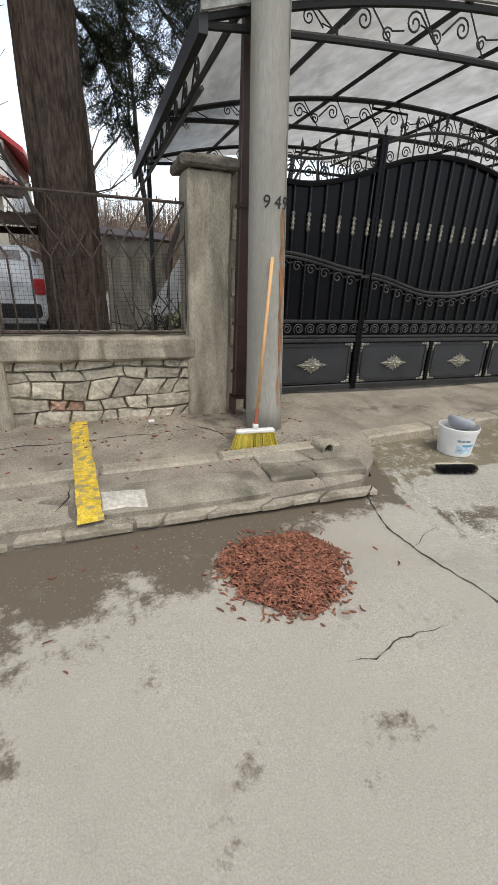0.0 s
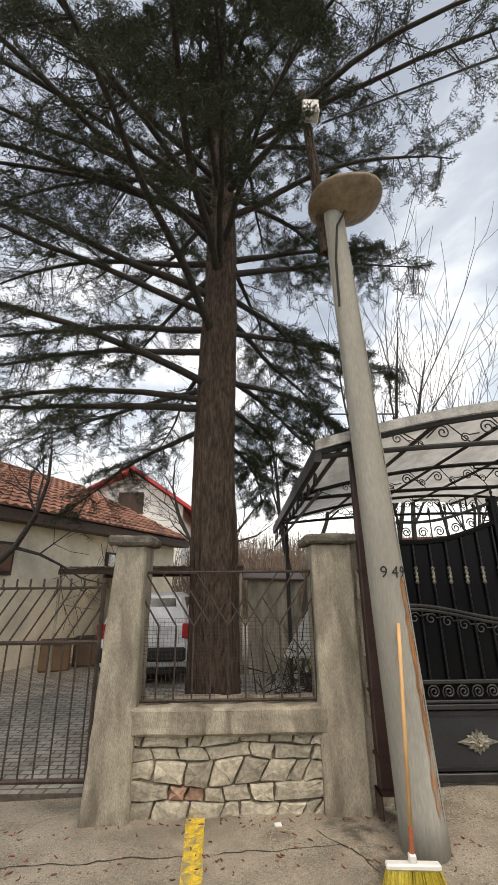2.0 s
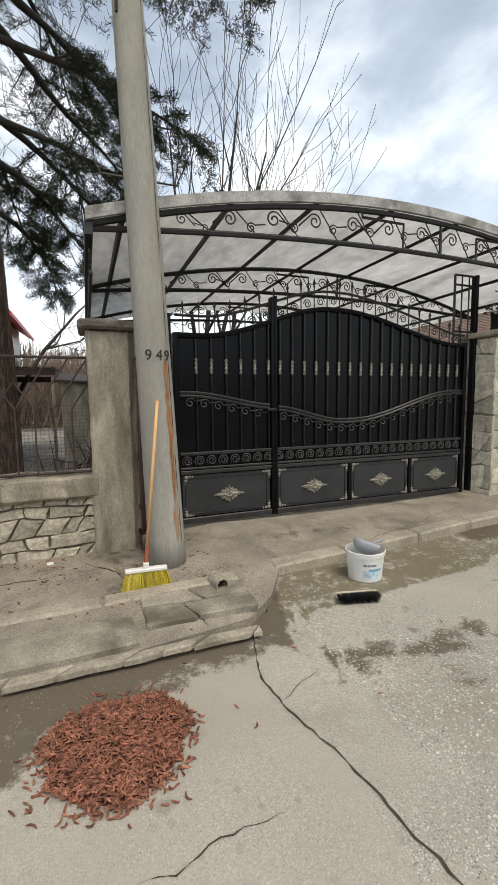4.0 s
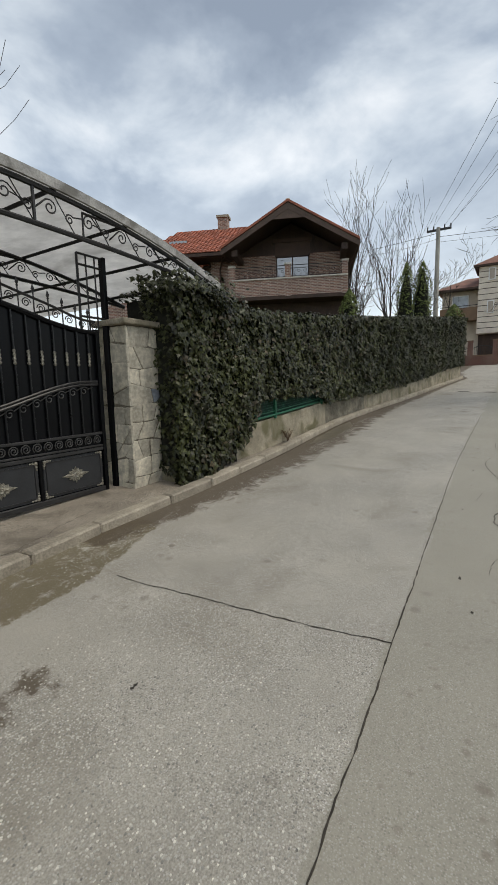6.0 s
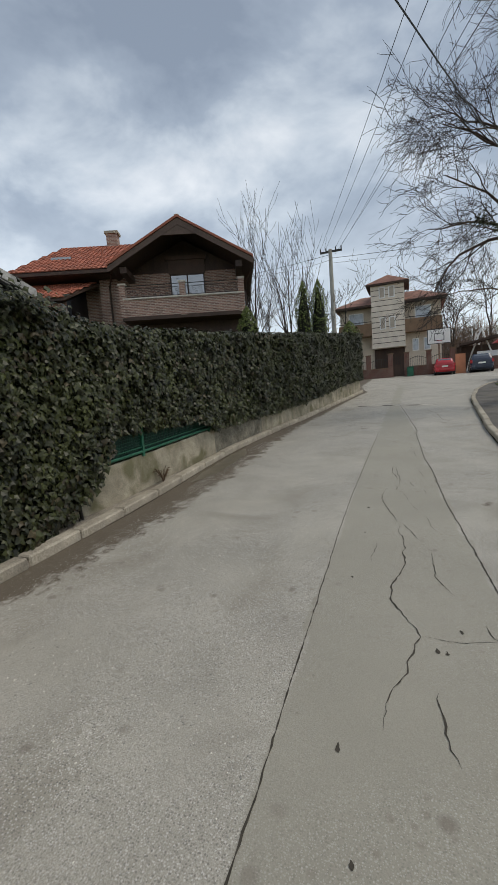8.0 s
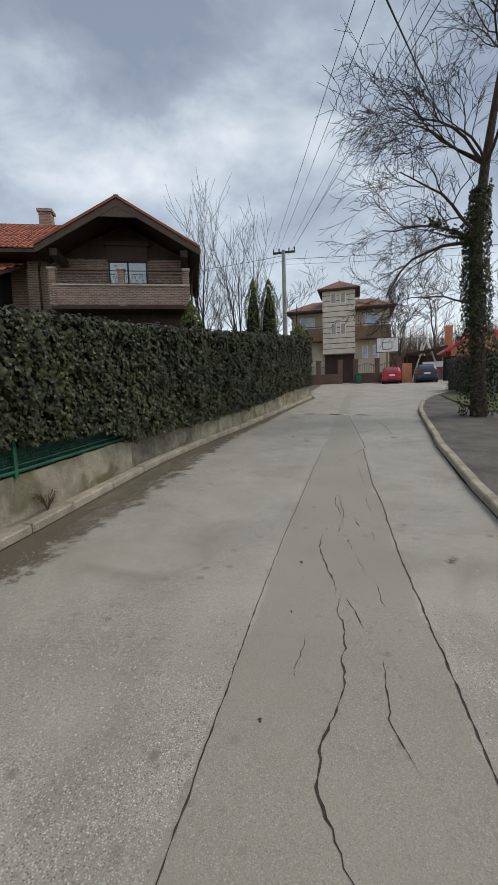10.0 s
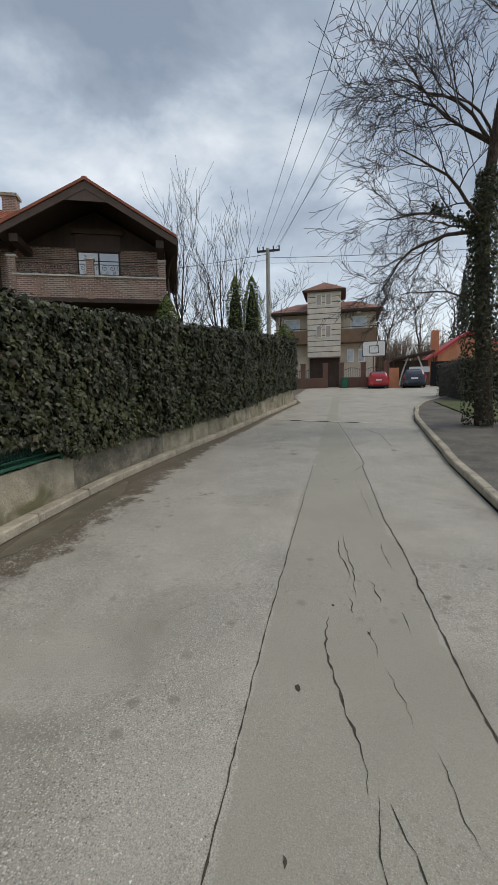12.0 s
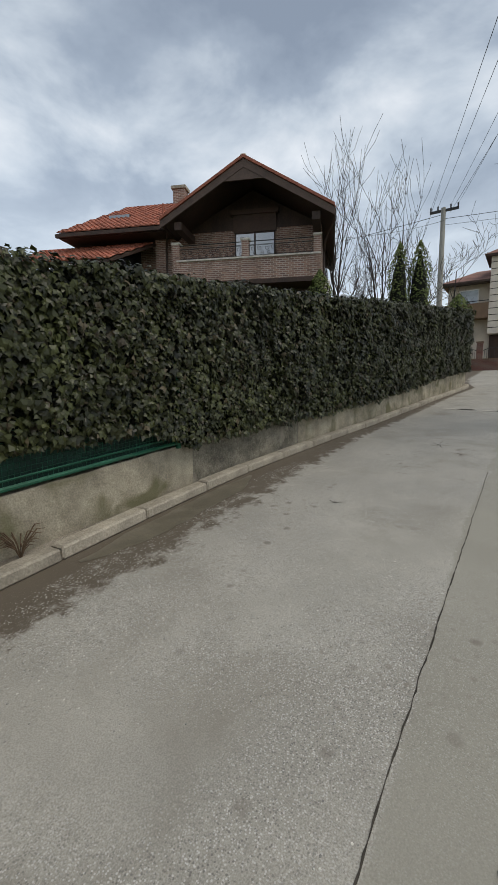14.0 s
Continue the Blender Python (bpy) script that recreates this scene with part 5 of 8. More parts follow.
for i in range(2300):
    r, a = math.sqrt(rc.random()), rc.uniform(0, 6.28)
    R = 0.30 * (1 + 0.08 * math.sin(3 * a) + 0.05 * math.sin(7 * a + 1))
    catkin(bm, math.cos(a) * r * R * 1.03, math.sin(a) * r * R * 0.98, 0.055 * (1 - r * r) + rc.uniform(0, 0.012))
for i in range(120):
    r, a = 1 + abs(rc.gauss(0, 0.12)), rc.uniform(0, 6.28)
    catkin(bm, math.cos(a) * r * 0.3, math.sin(a) * r * 0.3, 0.0)
part("catkins", bm, M_CATKIN, pile)
# solid mound filling the pile, darker than the loose catkins
part("heap", lathe([(0.27, -0.003), (0.27, 0.003), (0.2, 0.035), (0.1, 0.052), (0.02, 0.056)], 28), mat("dark_catkin_fill", (0.12, 0.045, 0.028), 0.9, grain=50, var=0.4, bump=0.8, depth=0.02), pile)
bm = bmesh.new()
for i in range(260):
    x = rc.uniform(-2.5, 1.6)
    y = rc.choice((rc.gauss(2.4, 0.05), rc.gauss(2.95, 0.08), rc.uniform(1.9, 3.4), 3.42 - abs(rc.gauss(0, 0.08))))
    catkin(bm, x, y, walk_z(x, y))
for i in range(14):
    x, y = rc.uniform(-0.5, 2.0), rc.uniform(0.9, 1.8)
    catkin(bm, x, y, rz(x, y))
tagged(part("fallen_catkins", bm, M_CATKIN), "scattered fallen catkins along the pavement joints", "debris", kind="stuff")

# ---- drain pipe stub and paper scrap ----
stub = empty("drain_pipe_stub", (1.50, 2.36, walk_z(1.5, 2.36)), "broken drain pipe end set in concrete", "pipe", rz=8)
bm = bmesh.new()
n = 18
rings = [[bm.verts.new((r * math.cos(2 * math.pi * k / n), y, r * 1.1 * math.sin(2 * math.pi * k / n) + 0.035)) for k in range(n)] for r, y in ((0.05, 0.1), (0.05, -0.06), (0.042, -0.06), (0.042, 0.1))]
for p, q in zip(rings, rings[1:]):
    for k in range(n):
        bm.faces.new((p[k], p[(k + 1) % n], q[(k + 1) % n], q[k]))
part("rim", bm, M_KERB, stub)
# dark box inside the rim, painting the shade of the opening
part("dark_plug", B(-0.035, 0.035, 0.03, 0.05, 0.0, 0.07), M_CRACK, stub)
sc = part("paper_scrap", rough_block(0.06, 0.04, 0.012, 9, 0.3), M_WHITEP)
sc.matrix_basis = Matrix.Translation((0.32, 3.3, walk_z(0.32, 3.3))) @ Matrix.Rotation(radians(-80), 4, "X")
tagged(sc, "crumpled white paper scrap on the pavement", "litter")


# ---- hedge, its wall and the green fence ----
def hedge_y(x):
    return lerp(x, (5.9, 8, 9.5, 11.4, 12.3, 13.5, 15, 17.5, 22, 28), (3.18, 3.15, 3.22, 3.29, 3.31, 3.27, 3.18, 2.94, 2.64, 2.05))


wall_hedge = empty("wall_hedge_base", (0, 0, 0), "low weathered concrete wall under the ivy hedge", "wall", kind="structure")
def wall_top(x):
    return lerp(x, (7.2, 9, 11.5, 14.8, 17.5, 20.5, 23.6, 26.8, 28.4), (0.68, 0.76, 0.90, 1.02, 1.20, 1.45, 1.78, 2.06, 2.14))


M_WALLCRUST = mat("crumbling_lichened_render", (0.20, 0.185, 0.145), 0.95, grain=45, var=0.35, blotch=4, bvar=0.4, bump=1.0, dirt=((0.34, 0.31, 0.25), 0.52, 0.8), spec=0.2, depth=0.02)
for x0, x1, zt in ((5.95, 7.25, 0.30), (7.25, 11.5, 0), (11.5, 14.4, 0), (14.4, 17.5, 0), (17.5, 20.5, 0), (20.5, 23.6, 0), (23.6, 26.2, 0), (26.2, 28.4, 0)):
    bm = bmesh.new()
    box(bm, x0, x1 - 0.006, 0, 0.3, -0.2, 1.0)
    bmesh.ops.bisect_plane(bm, geom=bm.verts[:] + bm.edges[:] + bm.faces[:], plane_co=(0, 0, 0.55), plane_no=(0, 0, 1))
    for k in range(1, 24):
        xc = x0 + (x1 - x0) * k / 24
        bmesh.ops.bisect_plane(bm, geom=bm.verts[:] + bm.edges[:] + bm.faces[:], plane_co=(xc, 0, 0), plane_no=(1, 0, 0))
    for v in bm.verts:
        v.co.y += hedge_y(v.co.x) + (0.02 if x0 > 11 else 0)
        if v.co.z > 0:
            low, high = road_z(v.co.x), zt or wall_top(v.co.x)
            v.co.z = (high if v.co.z > 0.9 else (low + high) / 2) + 0.012 * noise.noise(v.co * 3.1)
        v.co.y += 0.010 * noise.noise(v.co * 2.3) + 0.006 * noise.noise(v.co * 7)
    part("wall_segment", fix(bm), M_WALLCRUST if 11 < x0 < 14 else M_LOWWALL, wall_hedge)
rw = random.Random(17)
for k in range(14):
    x = 11.6 + k * 0.19 + rw.uniform(-0.03, 0.03)
    st = part("coping_fragment", poly_stone([(-0.1, -0.05), (0.09, -0.06), (0.11, 0.05), (-0.08, 0.06)], rw.uniform(0.02, 0.04), 300 + k), M_KERB, wall_hedge)
    st.matrix_basis = Matrix.Translation((x, hedge_y(x) + 0.07, wall_top(x) + 0.004)) @ Matrix.Rotation(radians(rw.uniform(-8, 8)), 4, "Z") @ Matrix.Rotation(radians(-90), 4, "X")
gfence = empty("mesh_fence", (0, 0, 0), "green painted steel mesh fence grown over by ivy", "fence")
for x in (8.75, 11.22):
    part("post", B(x - 0.024, x + 0.024, hedge_y(x) - 0.03, hedge_y(x) + 0.014, wall_top(x) - 0.02, 1.9), M_GREEN, gfence)
for dz, rad in ((0.05, 0.022), (0.12, 0.009)):
    bm = bmesh.new()
    tube(bm, [(x, hedge_y(x) - 0.01, wall_top(x) + dz) for x in (7.4, 8.2, 9.0, 9.7, 10.4, 11.3)], rad, 6)
    part("rail", bm, M_GREEN, gfence)
bm = bmesh.new()
for i in range(78):
    x = 7.4 + i * 0.05
    tube(bm, [(x, hedge_y(x) + 0.005, wall_top(x) + 0.05), (x, hedge_y(x) + 0.005, 1.6)], 0.0022, 3, False)
for j in range(14):
    tube(bm, [(x, hedge_y(x) + 0.005, wall_top(x) + 0.06 + j * 0.045) for x in (7.4, 8.2, 9.0, 9.7, 10.4, 11.3)], 0.0022, 3, False)
part("wire_mesh", bm, M_GREEN, gfence)["kind"] = "stuff"
M_NET = mat("dark_green_shade_net", (0.012, 0.04, 0.028), 0.8, grain=60, var=0.3, blotch=4, bvar=0.3, bump=0.3)
bm = bmesh.new()
XN = np.linspace(7.4, 11.2, 40)
strip(bm, [(x, hedge_y(x) + 0.03, 1.7) for x in XN], [(x, hedge_y(x) + 0.03, wall_top(x) + 0.03) for x in XN])
net = part("shade_net", bm, M_NET, gfence, "dark green shade net")
net.modifiers.new("thickness", "SOLIDIFY").thickness = 0.004


def hedge_top(x):
    return lerp(x, (5.8, 6.3, 7.0, 8, 9, 28.6), (2.55, 2.60, 2.56, 2.56, 2.62, 4.72)) + 0.06 * noise.noise((x * 1.3, 0, 7)) + 0.03 * noise.noise((x * 5, 2, 7))


def hedge_bottom(x):
    if x < 7.9:
        return lerp(x, (5.9, 6.7, 7.2, 7.6, 7.9), (0.12, 0.10, 0.35, 0.62, 1.0)) + 0.12 * noise.noise((x * 3, 1, 0))
    return (1.14 if x < 10.6 else lerp(x, (10.6, 11.4), (1.14, wall_top(11.4) + 0.03)) if x < 11.4 else wall_top(x) + 0.02) + 0.07 * noise.noise((x * 2.5, 1, 0))


def hedge_face(x, z):
    """How far the leaves stand out towards the street."""
    return hedge_y(x) - 0.10 + 0.10 * noise.noise((x * 1.4, z * 1.4, 5)) + 0.09 * noise.noise((x * 4, z * 4, 9)) - (0.06 if x < 8 else 0)


M_DRYWEED = mat("dry_weed_stalk", (0.13, 0.085, 0.05), 0.9, grain=30, var=0.3, bump=0.2)
weed = empty("dry_weed", (9.15, 3.12, walk_z(9.15, 3.12)), "dry brown weed at the foot of the wall", "weed")
bm = bmesh.new()
for k in range(26):
    a, l = rw.uniform(0, 6.28), rw.uniform(0.12, 0.3)
    c, q = math.cos(a), math.sin(a) * 0.5
    tube(bm, [(0, 0, -0.01), (c * l * 0.25, q * l * 0.25, l * 0.5), (c * l * 0.6, q * l * 0.6, l * 0.8), (c * l * 0.9, q * l * 0.9, l * 0.75)], [0.004, 0.004, 0.006, 0.002], 4)
part("stems", bm, M_DRYWEED, weed)["kind"] = "stuff"
hedge = empty("ivy_hedge", (17, 3.2, 1.0), "tall clipped ivy hedge of dark glossy leaves", "hedge")
hedge.location = (0, 0, 0)
# solid core, its dark colour replaces shade behind the leaves
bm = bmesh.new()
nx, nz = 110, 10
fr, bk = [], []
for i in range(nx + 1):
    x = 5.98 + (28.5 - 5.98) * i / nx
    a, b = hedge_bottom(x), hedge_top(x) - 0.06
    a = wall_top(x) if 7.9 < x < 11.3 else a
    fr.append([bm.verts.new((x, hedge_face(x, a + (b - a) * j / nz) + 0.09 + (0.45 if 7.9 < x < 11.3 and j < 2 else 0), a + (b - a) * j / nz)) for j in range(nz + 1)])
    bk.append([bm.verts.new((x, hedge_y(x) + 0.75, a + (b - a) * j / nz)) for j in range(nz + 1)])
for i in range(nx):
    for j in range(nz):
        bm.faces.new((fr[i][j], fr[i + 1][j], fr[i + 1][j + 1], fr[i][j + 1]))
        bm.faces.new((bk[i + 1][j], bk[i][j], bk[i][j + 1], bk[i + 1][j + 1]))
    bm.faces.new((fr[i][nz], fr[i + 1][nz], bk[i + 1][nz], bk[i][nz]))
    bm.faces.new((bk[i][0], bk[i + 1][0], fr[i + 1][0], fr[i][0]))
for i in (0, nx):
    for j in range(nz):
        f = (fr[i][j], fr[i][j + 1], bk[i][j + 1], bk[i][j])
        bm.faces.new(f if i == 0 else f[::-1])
part("core", bm, M_IVYDARK, hedge, "dark core in place of the shade between leaves")


def leaf_cloud(name, places, material, parent, seed, shape="ivy"):
    """Many small folded leaves: places holds (point, outward normal, size)."""
    r = random.Random(seed)
    V, F = [], []
    for p, nrm, s in places:
        nrm = (Vector(nrm) + Vector((r.uniform(-0.75, 0.75), r.uniform(-0.5, 0.5), r.uniform(-0.6, 0.95)))).normalized()
        dn = Vector((r.uniform(-0.7, 0.7), r.uniform(-0.3, 0.3), -1))
        dn = (dn - nrm * dn.dot(nrm)).normalized()
        sd = nrm.cross(dn)
        b = len(V)
        p = Vector(p)
        V += [tuple(p - dn * s * 0.45), tuple(p + sd * s * 0.5 - dn * s * 0.1 - nrm * s * 0.12), tuple(p + sd * s * 0.22 + dn * s * 0.12), tuple(p + dn * s * 0.55 - nrm * s * 0.1), tuple(p - sd * s * 0.22 + dn * s * 0.12), tuple(p - sd * s * 0.5 - dn * s * 0.1 - nrm * s * 0.12), tuple(p + nrm * s * 0.06)]
        for k in range(6):
            F.append((b + k, b + (k + 1) % 6, b + 6))
    me = bpy.data.meshes.new(name)
    me.from_pydata(V, [], F)
    me.materials.append(material)
    ob = new(name, me)
    ob.parent = parent
    ob["kind"] = "stuff"
    return ob


rh = random.Random(31)
green, brown, topl = [], [], []
x = 5.85
while x < 28.6:
    a, b = hedge_bottom(x), hedge_top(x)
    dens = lerp(x, (6, 9, 14, 28), (1250, 1150, 800, 480))
    dx = 0.02
    for k in range(int(dens * dx * (b - a)) + 1):
        z = rh.uniform(a - 0.05, b)
        xx = x + rh.uniform(0, dx)
        p = (xx, hedge_face(xx, z) + rh.uniform(-0.07, 0.07), z)
        s = rh.uniform(0.045, 0.115) * lerp(x, (6, 8, 10, 28), (1.15, 1.1, 1.05, 1.25))
        (brown if rh.random() < 0.05 + 0.22 * max(0, noise.noise((xx * 1.1, z * 1.3, 3))) else green).append((p, (0, -1, 0.25), s))
    for k in range(int(dens * dx * 0.7 * 0.7) + 1):
        xx = x + rh.uniform(0, dx)
        yy = hedge_y(xx) + rh.uniform(-0.12, 0.75)
        green.append(((xx, yy, hedge_top(xx) + rh.uniform(-0.06, 0.07)), (0, -0.3, 1), rh.uniform(0.05, 0.09)))
    x += dx
for k in range(900):
    z = rh.uniform(hedge_bottom(28.5), hedge_top(28.5))
    green.append(((28.55 + rh.uniform(-0.05, 0.08), hedge_y(28.5) + rh.uniform(-0.1, 0.75), z), (1, 0, 0.2), rh.uniform(0.06, 0.1)))
for k in range(900):
    z = rh.uniform(0.2, 2.8)
    green.append(((5.98 + rh.uniform(-0.08, 0.05), hedge_y(6) + rh.uniform(-0.15, 0.5), z), (-1, -0.3, 0.2), rh.uniform(0.05, 0.1)))
for k in range(1500):
    a = rh.gauss(0, 1)
    green.append(((6.45 + rh.gauss(0, 0.32), 3.2 + rh.gauss(0, 0.22), 2.62 + rh.gauss(0, 0.07)), (0, -0.7, 0.6), rh.uniform(0.05, 0.1)))
M_IVYBR = mat("browned_ivy_leaf", (0.062, 0.050, 0.026), 0.5, grain=30, var=0.3, blotch=3, bvar=0.3, bump=0.1, isl=0.4)
leaf_cloud("leaves", green, M_IVY, hedge, 1)
leaf_cloud("dry_leaves", brown, M_IVYBR, hedge, 2)
bm = bmesh.new()
for k in range(16):
    x = rh.uniform(6.0, 7.4)
    y = hedge_y(x) - rh.uniform(0.02, 0.12)
    tube(bm, [(x, y, 0.05), (x + rh.uniform(-0.05, 0.05), y, 0.25), (x + rh.uniform(-0.15, 0.15), y, 0.7)], rh.uniform(0.008, 0.016), 5)
part("stems", bm, M_TWIG, hedge, "woody ivy stems")


# ---- house materials ----
def brick_mat(name, c1, c2, mortar, scale):
    m = bpy.data.materials.new(name)
    m.use_nodes = True
    N, L = m.node_tree.nodes, m.node_tree.links
    b = N["Principled BSDF"]
    tc, sx, cx, add = N.new("ShaderNodeTexCoord"), N.new("ShaderNodeSeparateXYZ"), N.new("ShaderNodeCombineXYZ"), N.new("ShaderNodeMath")
    L.new(tc.outputs["Object"], sx.inputs[0])
    L.new(sx.outputs[0], add.inputs[0])
    L.new(sx.outputs[1], add.inputs[1])
    L.new(add.outputs[0], cx.inputs[0])
    L.new(sx.outputs[2], cx.inputs[1])
    t = N.new("ShaderNodeTexBrick")
    t.inputs["Scale"].default_value = scale
    t.inputs["Color1"].default_value, t.inputs["Color2"].default_value, t.inputs["Mortar"].default_value = (*c1, 1), (*c2, 1), (*mortar, 1)
    t.inputs["Brick Width"].default_value, t.inputs["Row Height"].default_value, t.inputs["Mortar Size"].default_value = 0.25, 0.08, 0.012
    L.new(cx.outputs[0], t.inputs["Vector"])
    n = N.new("ShaderNodeTexNoise")
    n.inputs["Scale"].default_value, n.inputs["Detail"].default_value = 1.3, 6
    L.new(tc.outputs["Object"], n.inputs["Vector"])
    r = N.new("ShaderNodeMapRange")
    r.inputs["To Min"].default_value, r.inputs["To Max"].default_value = 0.65, 1.35
    L.new(n.outputs["Fac"], r.inputs["Value"])
    mx = N.new("ShaderNodeMix")
    mx.data_type, mx.blend_type = "RGBA", "MULTIPLY"
    mx.inputs[0].default_value = 1
    L.new(t.outputs["Color"], mx.inputs[6])
    L.new(r.outputs[0], mx.inputs[7])
    L.new(mx.outputs[2], b.inputs["Base Color"])
    b.inputs["Roughness"].default_value = 0.9
    bp = N.new("ShaderNodeBump")
    bp.inputs["Strength"].default_value, bp.inputs["Distance"].default_value = 0.6, 0.01
    bp.invert = True
    L.new(t.outputs["Fac"], bp.inputs["Height"])
    L.new(bp.outputs[0], b.inputs["Normal"])
    return m


M_BRICKW = brick_mat("brown_brickwork", (0.33, 0.185, 0.135), (0.17, 0.098, 0.078), (0.46, 0.39, 0.33), 1.0)
M_BRICKR = brick_mat("red_brickwork", (0.20, 0.085, 0.06), (0.14, 0.06, 0.045), (0.22, 0.17, 0.14), 1.0)
M_OLDTILE = mat("old_brown_red_roof_tile", (0.25, 0.125, 0.09), 0.85, grain=12, var=0.2, blotch=1.2, bvar=0.3, bump=0.3, isl=0.3)
M_REDROOF = mat("bright_red_roof_sheet", (0.50, 0.045, 0.05), 0.5, grain=12, var=0.08, blotch=1, bvar=0.12, bump=0.05)


def tiles(name, o, u, v, nu, nv, material, parent, label="", clip=None):
    """A roof plane of overlapping tiles: o a lower corner, u along the eave, v up the slope."""
    o, u, v = Vector(o), Vector(u), Vector(v)
    n = u.cross(v).normalized()
    if n.z < 0:
        n = -n
    V, F = [], []
    for j in range(nv):
        for i in range(nu):
            a, b = i / nu, (i + 1) / nu
            c, d = j / nv, min((j + 1.18) / nv, 1.0)
            if clip and not clip((a + b) / 2, (j + 0.5) / nv):
                continue
            am, h = (a + b) / 2, 0.035
            k = len(V)
            lo, hi = n * (h + 0.02), n * h * 0.3
            V += [tuple(o + u * a + v * c + lo * 0.55), tuple(o + u * am + v * c + lo * 1.6), tuple(o + u * b + v * c + lo * 0.55), tuple(o + u * a + v * d + hi), tuple(o + u * am + v * d + hi * 3), tuple(o + u * b + v * d + hi),
                  tuple(o + u * a + v * c), tuple(o + u * b + v * c)]
            F += [(k, k + 1, k + 4, k + 3), (k + 1, k + 2, k + 5, k + 4), (k + 6, k + 7, k + 2, k + 1), (k + 6, k + 1, k)]
    me = bpy.data.meshes.new(name)
    me.from_pydata(V, [], F)
    me.materials.append(material)
    ob = new(name, me)
    ob.parent = parent
    ob["kind"] = "stuff"
    if label:
        ob["label"] = label
    return ob


def slab(bm, pts, thick):
    """A flat plate: outline in space, thickened downwards."""
    a = [bm.verts.new(p) for p in pts]
    b = [bm.verts.new((p[0], p[1], p[2] - thick)) for p in pts]
    bm.faces.new(a)
    bm.faces.new(b[::-1])
    for i in range(len(pts)):
        j = (i + 1) % len(pts)
        bm.faces.new((a[j], a[i], b[i], b[j]))
    return fix(bm)


def window(parent, x0, x1, y, z0, z1, frame_m, glass_m, bars=1, depth=0.06):
    """A window in a wall that faces -y: frame with a glass pane a little behind."""
    w = part("window_frame", B(x0, x1, y - depth, y - depth + 0.05, z0, z0 + 0.06), frame_m, parent)
    for a, b, c, d in ((x0, x1, z1 - 0.06, z1), (x0, x0 + 0.06, z0 + 0.06, z1 - 0.06), (x1 - 0.06, x1, z0 + 0.06, z1 - 0.06)):
        part("frame_bar", B(a, b, y - depth, y - depth + 0.05, c, d), frame_m, w)
    for k in range(bars):
        xm = x0 + (x1 - x0) * (k + 1) / (bars + 1)
        part("mullion", B(xm - 0.035, xm + 0.035, y - depth, y - depth + 0.05, z0 + 0.06, z1 - 0.06), frame_m, w)
    part("pane", B(x0 + 0.05, x1 - 0.05, y - depth + 0.02, y - depth + 0.03, z0 + 0.05, z1 - 0.05), glass_m, w, "reflecting glass pane")
    return w


# ---- brick house ----
HA = math.degrees(math.atan2(-5.59, 2.35))
house = empty("brick_house", (21.77, 12.88, 0), "brown brick house with orange tiled gable and balcony", "house", rz=HA)
part("wall", B(-1.55, 6.2, 1.5, 9, 0.3, 8.55), M_BRICKW, house, "brown brick wall")
bm = bmesh.new()
prism(bm, [(-0.2, 8.55), (6.2, 8.55), (3.13, 10.2)], 1.5, 8.9)
part("gable_wall", fix(bm), M_WOODDK, house, "dark timber gable")
part("wing_wall", B(-6.5, -1.56, 2.2, 9, 0.3, 8.5), M_BRICKW, house)
part("balcony_slab", B(-0.1, 6.2, 0.0, 1.5, 5.86, 6.04), M_WOODDK, house)
part("balcony_parapet", B(0.05, 6.15, 0.0, 0.22, 6.04, 6.90), M_BRICKW, house, "brick balcony parapet")
part("parapet_side", B(-0.1, 0.12, 0.23, 1.5, 6.04, 6.90), M_BRICKW, house)
part("parapet_coping", B(0.0, 6.2, -0.07, 0.27, 6.90, 6.97), M_PALE, house, "pale stone coping")
for x in (0.0, 3.05, 6.05):
    part("balcony_post", B(x - 0.15, x + 0.15, -0.04, 0.26, 6.0, 7.62), M_BRICKW, house)
    part("post_cap", B(x - 0.19, x + 0.19, -0.08, 0.30, 7.62, 7.70), M_PALE, house, "pale stone cap")
for xa, xb in ((0.15, 2.9), (3.2, 5.9)):
    rl = bar_ob("railing", (xa, 0.11, 7.6), (xb, 0.11, 7.6), 0.02, M_IRON, house)
    bar_ob("lower_rail", (xa, 0.11, 7.03), (xb, 0.11, 7.03), 0.012, M_IRON, rl)
    bar_ob("middle_rail", (xa, 0.11, 7.46), (xb, 0.11, 7.46), 0.010, M_IRON, rl)
    n = 9
    for i in range(n):
        x = xa + (xb - xa) * (i + 0.5) / n
        fl = 1 if i % 2 else -1
        share("railing_scroll", scroll_mesh("railing_scroll", 0.12, 0.02, 1.3, 0.011, M_IRON, start=1.57, flip=fl, tail=(fl * 0.16, 0, 0.1)), Matrix.Translation((x, 0.11, 7.32)), rl)
        share("railing_scroll", scroll_mesh("railing_scroll", 0.08, 0.02, 1.2, 0.010, M_IRON, start=-1.57, flip=fl, tail=(-fl * 0.14, 0, -0.06)), Matrix.Translation((x + 0.1, 0.11, 7.13)), rl)
window(house, 2.3, 4.15, 1.5, 6.3, 8.42, M_WOODDK, M_GLASSDK, 1, 0.08)
# dark plate before the wall, shade under the balcony put in as colour
part("under_balcony_wall", B(0.1, 6.1, 1.3, 1.5, 3.0, 5.86), M_WOODDK, house, "dark plate in place of the shade below the balcony")
